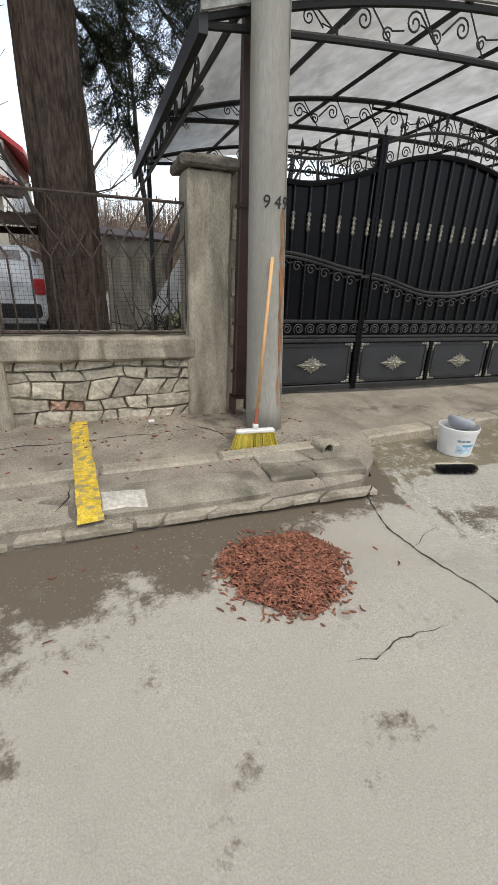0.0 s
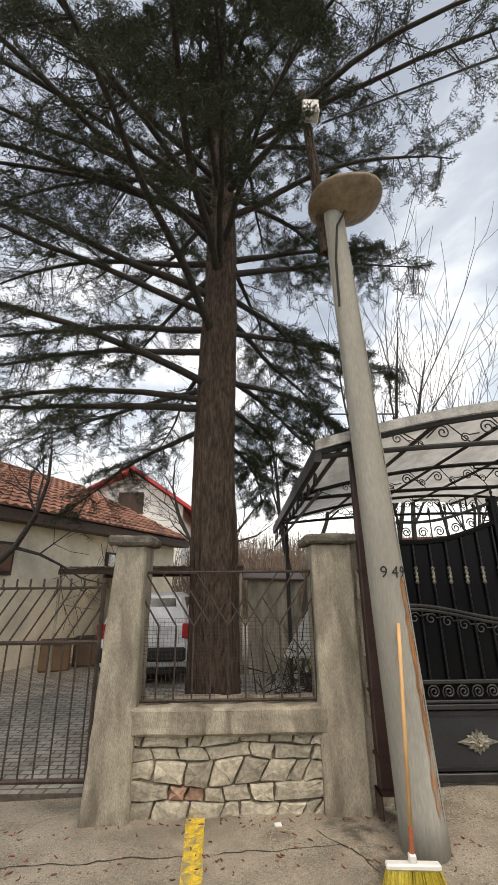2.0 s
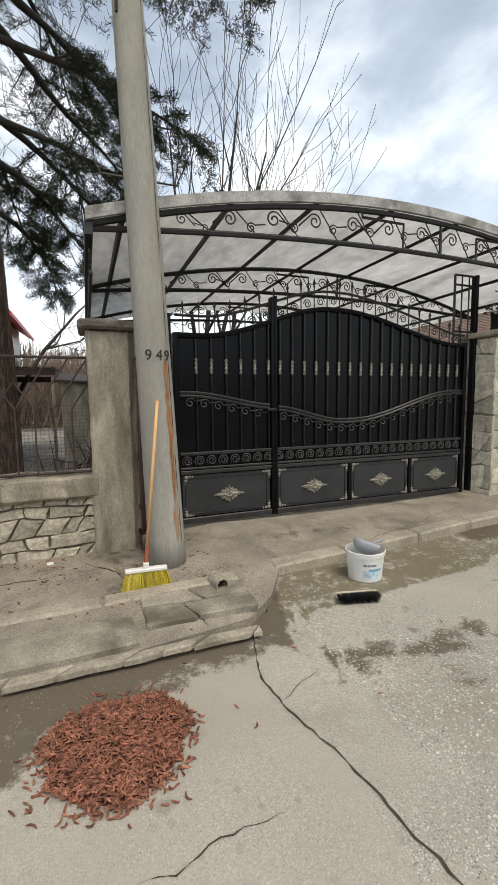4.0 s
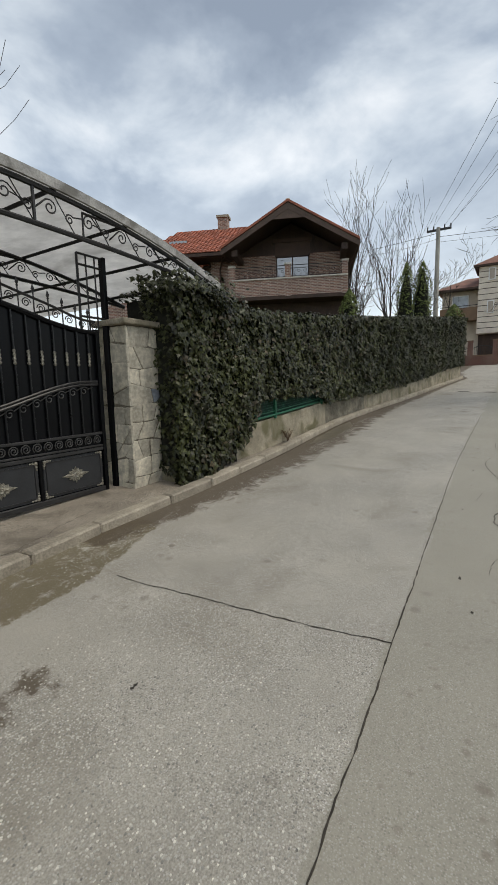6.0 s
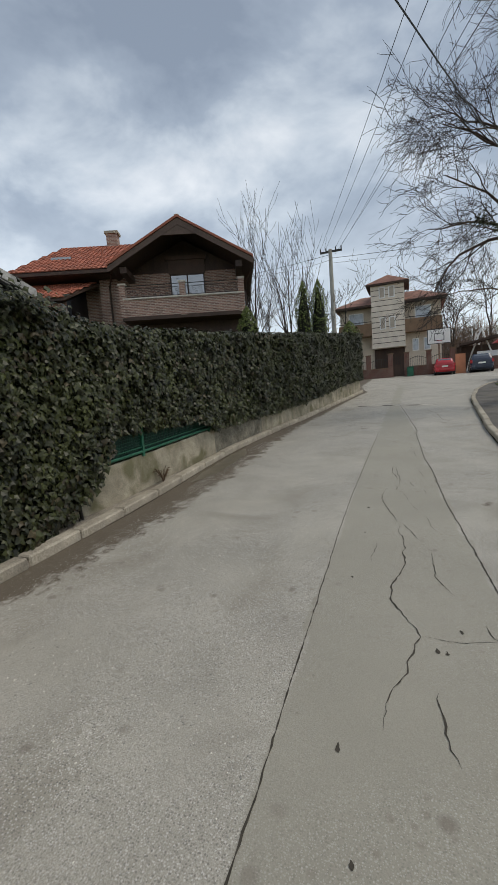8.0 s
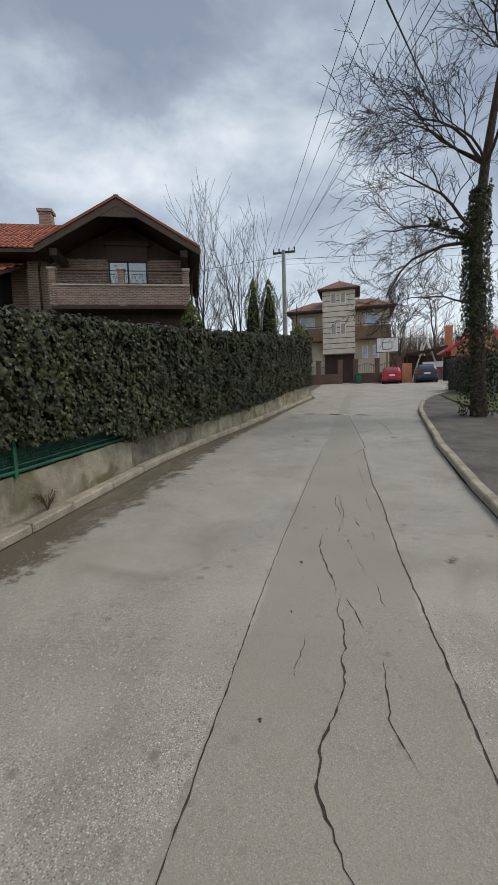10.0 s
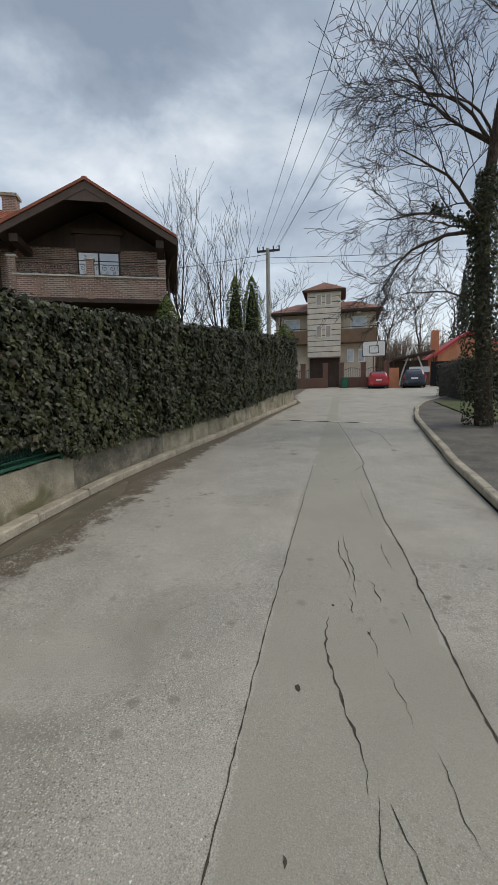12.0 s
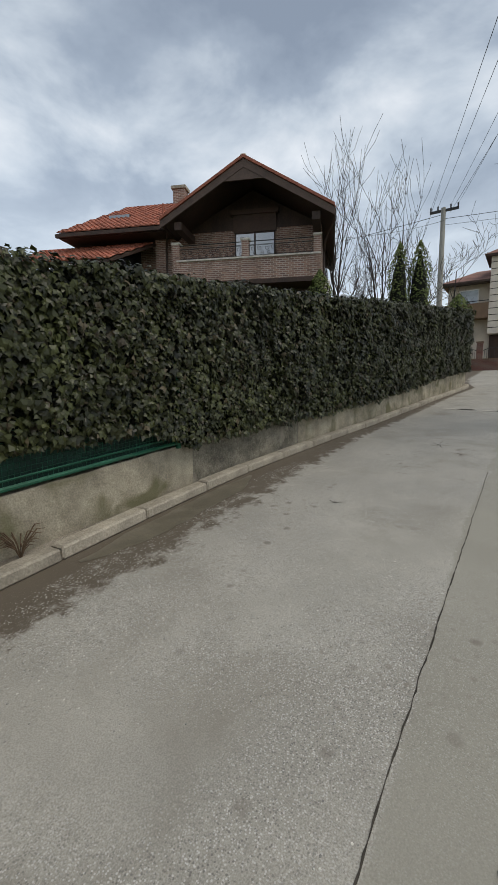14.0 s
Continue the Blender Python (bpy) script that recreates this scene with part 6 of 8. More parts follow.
# gable roof: two tiled planes, barge boards, purlins
M_BARGE = mat("weathered_brown_barge_board", (0.105, 0.072, 0.056), 0.75, grain=20, var=0.15, blotch=2, bvar=0.2, bump=0.1)
M_SHUTTER = mat("dark_brown_shutter", (0.075, 0.042, 0.028), 0.6, grain=20, var=0.1, blotch=2, bvar=0.12, bump=0.1)
RZ, EZ, RX, EL, ER = 10.50, 8.42, 3.13, -0.45, 6.72
for sx, ex in ((-1, EL), (1, ER)):
    bm = bmesh.new()
    part("roof_deck", slab(bm, [(RX, -0.55, RZ), (ex, -0.55, EZ), (ex, 8.5, EZ), (RX, 8.5, RZ)], 0.14), M_WOODDK, house, "dark timber soffit")
    tiles("roof_tiles", (ex, -0.62, EZ) if sx > 0 else (ex, 8.5, EZ), (0, 9.1, 0) if sx > 0 else (0, -9.1, 0), (RX - ex, 0, RZ - EZ), 36, 13, M_TILE, house, "orange clay roof tiles")
    bm = bmesh.new()
    prism(bm, [(RX, RZ - 0.02), (ex, EZ - 0.02), (ex, EZ - 0.30), (RX, RZ - 0.34)], -0.66, -0.56)
    part("barge_board", fix(bm), M_BARGE, house, "brown barge board")
    bm = bmesh.new()
    prism(bm, [(RX, RZ + 0.12), (ex, EZ + 0.12), (ex, EZ + 0.0), (RX, RZ + 0.0)], -0.72, -0.45)
    part("verge_tiles", fix(bm), M_TILE, house, "orange verge tiles")
    part("gutter", B(ex - 0.05 if sx < 0 else ex - 0.07, ex + 0.07 if sx < 0 else ex + 0.05, -0.5, 8.5, EZ - 0.14, EZ - 0.02), M_WOODDK, house)
for x, z in ((0.25, 8.45), (6.0, 8.45)):
    part("purlin_end", B(x - 0.16, x + 0.16, -0.4, 1.5, z - 0.35, z - 0.05), M_WOODDK, house)
sh = part("roller_shutter", B(2.25, 4.2, 1.38, 1.5, 8.42, 9.15), M_SHUTTER, house, "brown roller shutter")
part("shutter_box", B(2.15, 4.3, 1.30, 1.5, 9.15, 9.35), M_SHUTTER, house)
bm = bmesh.new()
prism(bm, [(RX, RZ - 0.30), (RX - 0.85, RZ - 0.80), (RX + 0.85, RZ - 0.80)], -0.64, -0.57)
part("apex_board", fix(bm), M_BARGE, house, "brown apex board under the ridge")
part("ridge_cap", B(RX - 0.12, RX + 0.12, -0.7, -0.35, RZ + 0.0, RZ + 0.15, bevel=0.04), M_KERB, house)
bm = bmesh.new()
tube(bm, [(RX, y, RZ + 0.05) for y in (-0.6, 3, 8)], 0.1, 8)
part("ridge_tiles", bm, M_TILE, house)
bm = bmesh.new()
tube(bm, [(6.7, -0.3, 8.3), (6.7, -0.1, 8.1), (6.35, 0.9, 7.7), (6.3, 1.3, 7.3), (6.3, 1.4, 3.0)], 0.05, 7)
part("downpipe", bm, M_WOODDK, house)
bm = bmesh.new()
tube(bm, [(-0.6, 0.6, 8.4), (-0.95, 1.35, 7.9), (-0.95, 1.4, 3.0)], 0.05, 7)
part("downpipe", bm, M_WOODDK, house)
# main roof behind, with chimney and roof light
bm = bmesh.new()
part("main_roof_deck", slab(bm, [(-5.9, 0.4, 8.62), (-0.15, 0.4, 8.62), (3.05, 3.6, 10.5), (3.05, 5.2, 11.45), (-4.6, 5.2, 11.45)], 0.16), M_WOODDK, house)
tiles("main_roof_tiles", (-5.9, 0.35, 8.64), (8.6, 0, 0), (0, 4.85, 2.85), 36, 17, M_TILE, house, "orange clay roof tiles", clip=lambda a, b: a > b * 0.15 and -5.9 + 8.6 * a < -0.6 + (0.22 + 2.85 * b) / 0.58)
bm = bmesh.new()
part("roof_hip", slab(bm, [(-5.9, 0.4, 8.6), (-4.6, 5.2, 11.45), (-5.9, 10, 8.6)], 0.1), M_TILE, house)
part("soffit", B(-5.85, -0.3, 0.45, 2.3, 8.40, 8.46), M_WOODDK, house, "dark timber soffit")
part("main_gutter", B(-5.95, -0.5, 0.28, 0.42, 8.42, 8.58), M_WOODDK, house)
ch = part("chimney", B(-1.8, -1.15, 4.8, 5.4, 10.8, 12.05), M_BRICKW, house, "brick chimney")
part("chimney_cap", B(-1.88, -1.07, 4.72, 5.48, 12.05, 12.2), M_KERB, ch)
part("roof_light", B(-4.3, -3.2, 2.35, 2.95, 9.86, 10.0), M_GLASSDK, house)
bm = bmesh.new()
tube(bm, [(-1.5, 2.5, 9.8), (-1.5, 2.5, 10.4)], 0.05, 8)
part("vent_pipe", bm, M_TILE, house)
# lower lean-to roof on the near side
bm = bmesh.new()
part("lean_to_deck", slab(bm, [(-7.5, -1.0, 6.95), (-2.6, -1.0, 6.95), (-1.5, 1.5, 8.25), (-7.5, 1.5, 8.25)], 0.12), M_WOODDK, house)
tiles("lean_to_tiles", (-7.5, -1.05, 6.97), (5.9, 0, 0), (0, 2.55, 1.32), 25, 9, M_TILE, house, "orange clay roof tiles", clip=lambda a, b: a < 0.83 + 0.17 * b)
bm = bmesh.new()
prism(bm, [(-0.9, 5.0), (1.5, 5.0), (1.5, 7.95), (-0.9, 6.8)], -2.5, -2.3, "x")
part("lean_to_cheek", fix(bm), M_GATE, house, "dark sheet cheek wall")
part("lean_to_wall", B(-7.3, -2.6, -0.6, 1.5, 0.3, 6.8), M_BRICKW, house)
part("air_unit", B(6.25, 6.6, 2.0, 2.8, 5.6, 6.3, bevel=0.03), M_WHITEP, house, "white air-conditioning unit")

# ---- tower house at the end of the street ----
EYE0 = Vector((6.34, -0.374, 1.605))
far = tagged(new("tower_house"), "cream two-storey house with projecting striped stair tower", "house")
far.matrix_basis = Matrix.Translation(EYE0) @ Matrix.Scale(1.084, 4) @ Matrix.Translation(-EYE0)


def BX_(y0, y1, x0, x1, z0, z1, **k):
    return B(x0, x1, min(y0, y1), max(y0, y1), z0, z1, **k)


part("wall", BX_(-3.1, 5.2, 43.2, 51, 2.3, 8.9), M_CREAM, far)
M_CREAML = mat("pale_cream_board", (0.70, 0.62, 0.52), 0.85, grain=30, var=0.06, blotch=1.5, bvar=0.1, bump=0.1)
tw = part("stair_tower", BX_(-0.25, 2.35, 42.06, 45, 5.05, 10.3), M_WOODDK, far, "projecting stair tower")
nb = 12
for i in range(nb):
    z0 = 5.02 + i * 5.28 / nb
    part("cladding_board", BX_(-0.29, 2.39, 42.0, 43.2, z0, z0 + 5.28 / nb - 0.055), M_CREAML, tw)
M_PANEL = mat("beige_window_panel", (0.42, 0.36, 0.29), 0.5, grain=20, var=0.1, blotch=3, bvar=0.1, bump=0.05)


def far_window(y0, y1, z0, z1, x, parent, glass):
    w = part("window_frame", BX_(y0, y1, x - 0.08, x - 0.02, z0, z1), M_WHITEP, parent)
    part("pane", BX_(y0 + 0.08, y1 - 0.08, x - 0.10, x - 0.06, z0 + 0.08, z1 - 0.08), glass, w)


for z0, z1 in ((9.12, 10.05), (6.55, 7.55)):
    for y0 in (0.45, 1.22):
        far_window(y0, y0 + 0.5, z0, z1, 42.0, tw, M_PANEL)
bm = bmesh.new()
vs = [bm.verts.new(p) for p in ((41.6, -0.7, 10.32), (41.6, 2.8, 10.32), (45.4, 2.8, 10.32), (45.4, -0.7, 10.32), (43.5, 1.05, 11.35))]
for a, b in ((0, 1), (1, 2), (2, 3), (3, 0)):
    bm.faces.new((vs[a], vs[b], vs[4]))
bm.faces.new(vs[3::-1])
part("tower_roof", fix(bm), M_OLDTILE, tw)
part("tower_eave", BX_(-0.66, 2.76, 41.64, 45.3, 10.2, 10.31), M_WOODDK, tw)
# pale base colour stands in for the sky mirrored in these panes
M_SKYGL = mat("sky_painted_glass", (0.45, 0.5, 0.55), 0.15, grain=2, var=0.1, bump=0, spec=0.8)
for sy, ya, yb in ((1, -3.15, -0.28), (-1, 2.38, 5.2)):
    part("balcony", BX_(ya, yb, 42.1, 43.2, 6.15, 7.2), M_BROWNP, far, "brown panelled balcony front")
    bar_ob("balcony_rail", (42.12, ya, 7.35), (42.12, yb, 7.35), 0.03, M_IRON, far)
    c = (ya + yb) / 2
    far_window(c - 0.65, c + 0.65, 7.2, 8.35, 43.2, far, M_SKYGL)
    for cc in (c - 0.1, c - 1.0) if sy > 0 else (c - 0.3,):
        far_window(cc + 0.45, cc + 1.0, 4.6, 5.65, 43.2, far, M_SKYGL)
    bm = bmesh.new()
    y0, y1 = ya - (0.45 if sy > 0 else 0), yb + (0.45 if sy < 0 else 0)
    vs = [bm.verts.new(p) for p in ((42.1, y0, 8.78), (42.1, y1, 8.78), (51.5, y1, 8.78), (51.5, y0, 8.78), (46.5, (y1 - 2.0) if sy < 0 else (y0 + 2.0), 10.3), (46.5, y1 if sy > 0 else y0, 10.3))]
    bmesh.ops.convex_hull(bm, input=vs)
    part("wing_roof", fix(bm), M_OLDTILE, far, "brown-red tiled roof")
    part("eave_board", BX_(y0, y1, 42.05, 43.0, 8.64, 8.77), M_WOODDK, far)
# flat plate on the wall, its dark colour stands for the entrance's shade
part("entrance", BX_(-0.2, 2.3, 43.0, 43.19, 2.4, 5.0), M_WOODDK, far, "dark plate in place of the shaded entrance")
part("lamp", BX_(-1.9, -1.6, 42.6, 42.8, 8.5, 8.62), M_WHITEP, far)

# front fence
ff = empty("front_fence", (42.4, 0, 2.5), "brick garden wall with piers and arched iron railings", "fence", kind="structure")
for ya, yb in ((-3.9, -0.35), (0.95, 6.5)):
    part("base_wall", B(-0.15, 0.15, ya, yb, -0.3, 0.75), M_BRICKR, ff)
    part("coping", B(-0.19, 0.19, ya, yb, 0.75, 0.81), M_BROWNP, ff)
for y in (-3.9, -2.1, -0.35, 0.95, 2.8, 4.6, 6.5):
    part("pier", B(-0.2, 0.2, y - 0.2, y + 0.2, -0.3, 1.95), M_BRICKR, ff)
    part("pier_cap", B(-0.24, 0.24, y - 0.24, y + 0.24, 1.95, 2.02), M_BROWNP, ff)
for ya, yb in ((-3.9, -2.1), (-2.1, -0.35), (0.95, 2.8), (2.8, 4.6), (4.6, 6.5)):
    n = 12
    bm = bmesh.new()
    for i in range(n + 1):
        y = ya + (yb - ya) * i / n
        h = 1.35 + 0.3 * math.sin(math.pi * i / n)
        tube(bm, [(0, y, 0.8), (0, y, h)], 0.012, 4)
    tube(bm, [(0, ya + (yb - ya) * i / n, 1.28 + 0.3 * math.sin(math.pi * i / n)) for i in range(n + 1)], 0.02, 4)
    part("railing", bm, M_IRON, ff)
gt = empty("garden_gate", (42.4, 0, 2.5), "dark iron garden gate between brick piers", "gate")
part("panel", B(-0.03, 0.03, -0.12, 0.74, 0.05, 1.0), M_WOODDK, gt)
for i in range(7):
    y = -0.12 + 0.86 * i / 6
    bar_ob("bar", (0, y, 1.0), (0, y, 1.75), 0.014, M_IRON, gt)
wb = empty("wheelie_bin", (41.9, -0.62, 2.42), "green plastic waste bin by the gate", "bin")
part("body", B(-0.25, 0.25, -0.25, 0.25, 0, 0.75, bevel=0.04), M_GREEN, wb)
part("lid", B(-0.27, 0.27, -0.27, 0.27, 0.75, 0.82, bevel=0.02), M_GREEN, wb)


# ---- cars ----
def car(name, label, paint, m, k=1.0, estate=False):
    c = tagged(new(name), label, "car")
    c.matrix_basis = m
    st = [(0.0, 0.34, 0.72, 0.72, 0.90, 0.66), (0.10, 0.26, 0.84, 0.80, 1.06, 0.69), (0.30 if estate else 0.50, 0.22, 0.88, 0.82, 1.42, 0.60), (1.2, 0.20, 0.90, 0.83, 1.47, 0.60), (2.2, 0.20, 0.90, 0.83, 1.44, 0.60),
          (2.95, 0.20, 0.88, 0.82, 1.02, 0.70), (3.6, 0.22, 0.80, 0.80, 0.86, 0.72), (3.98, 0.32, 0.58, 0.70, 0.64, 0.62)]
    bm = bmesh.new()
    rings = []
    for x, zl, zb, w, zt, wt in st:
        half = [(w * 0.9, zl), (w, zl + 0.18), (w, zb - 0.1), (w * 0.97, zb), (wt, zt - 0.05), (wt * 0.8, zt)]
        rings.append([bm.verts.new((x, y, z)) for y, z in half] + [bm.verts.new((x, -y, z)) for y, z in half[::-1]])
    for a, b in zip(rings, rings[1:]):
        for i in range(12):
            bm.faces.new((a[i], a[(i + 1) % 12], b[(i + 1) % 12], b[i]))
    bm.faces.new(rings[0])
    bm.faces.new(rings[-1][::-1])
    body = part("body", fix(bm), paint, c, smooth=False)
    bv = body.modifiers.new("bevel", "BEVEL")
    bv.width, bv.segments, bv.limit_method = 0.03, 2, "ANGLE"
    xr = 0.29 if estate else 0.46

    def quad(pts, material, nm, lb=""):
        bm = bmesh.new()
        f = bm.faces.new([bm.verts.new(p) for p in pts])
        r = bmesh.ops.extrude_face_region(bm, geom=[f])
        nrm = f.normal if f.normal.length else Vector((-1, 0, 0))
        bm.normal_update()
        for v in r["geom"]:
            if isinstance(v, bmesh.types.BMVert):
                v.co += f.normal * 0.012
        return part(nm, fix(bm), material, c, lb)
    quad([(0.105, 0.56, 1.04), (0.105, -0.56, 1.04), (xr - 0.03, -0.50, 1.37), (xr - 0.03, 0.50, 1.37)], M_GLASSDK, "rear_window", "dark rear window")
    for s in (1, -1):
        quad([(xr + 0.15, s * 0.725, 1.0), (2.75, s * 0.76, 1.0), (2.25, s * 0.635, 1.36), (xr + 0.35, s * 0.635, 1.38)], M_GLASSDK, "side_window")
        part("tail_light", B(-0.015, 0.09, s * 0.74 - 0.09, s * 0.74 + 0.07, 0.72, 0.96, bevel=0.015), M_TAIL, c, "red tail light")
        for wx in (0.72, 3.2):
            bm = bmesh.new()
            tube(bm, [(wx, s * 0.66, 0.30), (wx, s * 0.83, 0.30)], [0.30, 0.30], 20)
            wl = part("wheel", bm, M_TYRE, c, "black tyre")
            bm = bmesh.new()
            tube(bm, [(wx, s * 0.83, 0.30), (wx, s * 0.845, 0.30)], [0.19, 0.17], 14)
            part("rim", bm, M_SILVER, wl)
    part("bumper", B(-0.06, 0.12, -0.74, 0.74, 0.36, 0.58, bevel=0.03), M_TYRE if estate else paint, c, "rear bumper")
    part("number_plate", B(-0.03, -0.0, -0.24, 0.24, 0.66, 0.78), M_WHITEP, c, "white number plate")
    part("under_tray", B(0.1, 3.8, -0.7, 0.7, 0.16, 0.28), M_TYRE, c)
    return c


M_TAIL = mat("red_tail_lens", (0.45, 0.015, 0.02), 0.2, bump=0, spec=0.6)
M_TYRE = mat("black_rubber", (0.02, 0.02, 0.021), 0.8, bump=0.1)
M_CRED = mat("red_car_paint", (0.42, 0.02, 0.03), 0.25, grain=5, var=0.03, bump=0, spec=0.6)
M_CBLU = mat("dark_blue_car_paint", (0.03, 0.04, 0.065), 0.25, grain=5, var=0.03, bump=0, spec=0.6)
M_CWHT = mat("white_car_paint", (0.75, 0.76, 0.77), 0.3, grain=5, var=0.03, bump=0, spec=0.5)
car("parked_car", "red hatchback parked with its rear to the street", M_CRED, Matrix.Translation((39.6, -3.12, road_z(39.6) + 0.02)) @ Matrix.Scale(0.9, 4))
car("parked_car", "dark blue hatchback parked by the orange wall", M_CBLU, Matrix.Translation((39.6, -5.65, road_z(39.6) + 0.02)) @ Matrix.Scale(0.97, 4) @ Matrix.Rotation(radians(-4), 4, "Z"))
car("parked_car", "white estate car parked under the carport", M_CWHT, Matrix.Translation((-1.68, 7.8, 0.03)) @ Matrix.Rotation(radians(91), 4, "Z") @ Matrix.Scale(1.02, 4), estate=True)

# ---- basketball hoop, swing frame, carport, orange house, right hedge ----
hoop = empty("basketball_hoop", (41.3, -2.85, road_z(41.3)), "white basketball board on a dark post", "basketball hoop")
bm = bmesh.new()
tube(bm, [(0.35, 0, -0.3), (0.35, 0, 3.0), (0.1, 0, 3.3)], 0.06, 8)
part("post", bm, M_BROWNP, hoop)
part("backboard", B(0.0, 0.05, -0.88, 0.88, 2.45, 3.65, bevel=0.01), M_WHITEP, hoop, "white rectangular backboard")
for a, b, c, d in ((-0.88, 0.88, 3.6, 3.65), (-0.88, 0.88, 2.45, 2.5), (-0.88, -0.83, 2.5, 3.6), (0.83, 0.88, 2.5, 3.6), (-0.38, 0.38, 3.24, 3.29), (-0.38, 0.38, 2.69, 2.74), (-0.38, -0.33, 2.74, 3.24), (0.33, 0.38, 2.74, 3.24)):
    part("board_line", B(-0.008, 0.0, a, b, c, d), M_INK, hoop)
bm = bmesh.new()
tube(bm, [(-0.25 + 0.22 * math.cos(a), 0.22 * math.sin(a), 2.66) for a in np.linspace(0, 2 * math.pi, 20)], 0.012, 5)
part("ring", bm, M_CRED, hoop, "red hoop ring")
M_ORANGE = mat("orange_stucco", (0.55, 0.24, 0.13), 0.9, grain=30, var=0.08, blotch=1.2, bvar=0.12, bump=0.15)
ow = empty("wall_orange", (40.5, 0, 2.3), "short orange rendered garden wall", "wall", kind="structure")
part("wall", B(0, 0.2, -4.65, -3.95, -0.2, 1.55), M_ORANGE, ow)
sw = empty("swing_frame", (46, -6.5, 2.6), "pale wooden A-shaped swing frame", "swing frame")
for s in (-0.75, 0.75):
    bar_ob("leg", (0, s, 1.6), (0, 0.0, 3.6), 0.07, M_WHITEP, sw)
bar_ob("beam", (0, 0, 3.6), (3, 0, 3.6), 0.06, M_WHITEP, sw)
for s in (-0.75, 0.75):
    bar_ob("leg", (3, s, 0.0), (3, 0.0, 3.6), 0.07, M_WHITEP, sw)
    bar_ob("leg", (0, s * 1.55, 0.0), (0, s, 1.6), 0.07, M_WHITEP, sw)
cp = empty("open_shed", (44.5, -6.5, 2.5), "dark open wooden shed with flat sloping roof", "shed")
bm = bmesh.new()
part("roof", slab(bm, [(0, 1.9, 2.4), (0, -1.5, 3.0), (3, -1.5, 3.0), (3, 1.9, 2.4)], 0.15), M_WOODDK, cp)
part("back_wall", B(2.8, 3.0, -1.5, 1.8, -0.2, 2.4), M_WOODDK, cp)
for y in (-1.4, 0.2, 1.8):
    bar_ob("post", (0.1, y, -0.2), (0.1, y, 2.5), 0.06, M_WOODDK, cp)
part("front_board", B(-0.6, -0.5, -1.0, 0.6, 1.15, 1.6), M_WHITEP, cp, "white fascia board")
part("front_panel", B(-0.55, -0.45, -1.0, 0.6, -0.2, 1.15), M_BRICKR, cp)
dg = empty("sliding_gate", (41.5, -9.3, 2.3), "dark blue-grey sheet metal yard gate", "gate")
part("panel", B(0, 0.06, -1.3, 2.2, -0.1, 2.0), M_GATE, dg)
for y in (-1.3, 0.4, 2.1):
    part("stile", B(-0.04, 0.0, y, y + 0.08, -0.1, 2.05), M_GATE, dg)
oh = empty("orange_house", (47, -12.0, 2.4), "orange house with red roof and brick-red chimney", "house")
part("wall", B(0, 7, -3.5, 3.3, -0.3, 3.0), M_ORANGE, oh)
bm = bmesh.new()
prism(bm, [(-3.5, 3.0), (3.3, 3.0), (0.9, 4.6)], 0, 7, "x")
part("gable", fix(bm), M_ORANGE, oh)
for ya, za in ((3.7, 2.85), (-4.0, 2.7)):
    bm = bmesh.new()
    part("roof", slab(bm, [(-0.4, 0.9, 4.85), (-0.4, ya, za), (7.4, ya, za), (7.4, 0.9, 4.85)], 0.25), M_REDROOF, oh, "red roof")
part("chimney", B(1, 1.6, 3.0, 3.6, 2.0, 5.2), M_ORANGE, oh)
w = part("window_frame", B(-0.05, 0.02, -1.3, 0.3, 1.3, 2.3), M_WHITEP, oh)
part("pane", B(-0.08, -0.04, -1.2, 0.2, 1.4, 2.2), M_GLASSDK, w)

# ---- far utility pole, cables ----
fp = empty("utility_pole", (40, 5.25, 2.3), "concrete utility pole with crossarm and cables", "pole")
bm = bmesh.new()
tube(bm, [(0, 0, 0), (0, 0.05, 11.0)], [0.22, 0.15], 12)
part("shaft", bm, M_POLE, fp)
part("crossarm", B(-0.06, 0.06, -0.9, 0.9, 10.75, 10.9), M_IRON, fp)
for y in (-0.85, -0.4, 0.4, 0.85):
    bm = bmesh.new()
    tube(bm, [(0, y, 10.9), (0, y, 11.15)], [0.05, 0.06], 6)
    part("insulator", bm, M_IRON, fp)
M_CABLE = mat("black_cable", (0.02, 0.02, 0.02), 0.6, bump=0)


def cable(a, b, sag, r=0.009):
    a, b = Vector(a), Vector(b)
    bm = bmesh.new()
    tube(bm, [a.lerp(b, t) - Vector((0, 0, sag * 4 * t * (1 - t))) for t in np.linspace(0, 1, 24)], r, 4)
    return tagged(part("overhead_cable", bm, M_CABLE), "thin black overhead cable", "cable", group="overhead cables")


for i, y in enumerate((-0.85, -0.4, 0.4, 0.85)):
    cable((40, 5.25 + y, 13.4), (-7, -6.6 + y * 0.7, 5.6 + 0.12 * i), 0.2)
cable((40, 4.9, 12.9), (-7, -7.4, 5.2), 0.25, 0.011)
cable((40, 5.2, 12.6), (43, -40, 14.0), 0.9, 0.02)
cable((40, 5.2, 12.2), (43, -40, 13.2), 0.9, 0.012)
cable((40, 5.2, 12.9), (41, 40, 14.0), 0.9, 0.02)
cable((40, 5.2, 12.5), (24, 11, 8.2), 0.5, 0.012)
cable((1.0, 2.95, 6.6), (34, -9.0, 10.5), 0.6, 0.013)


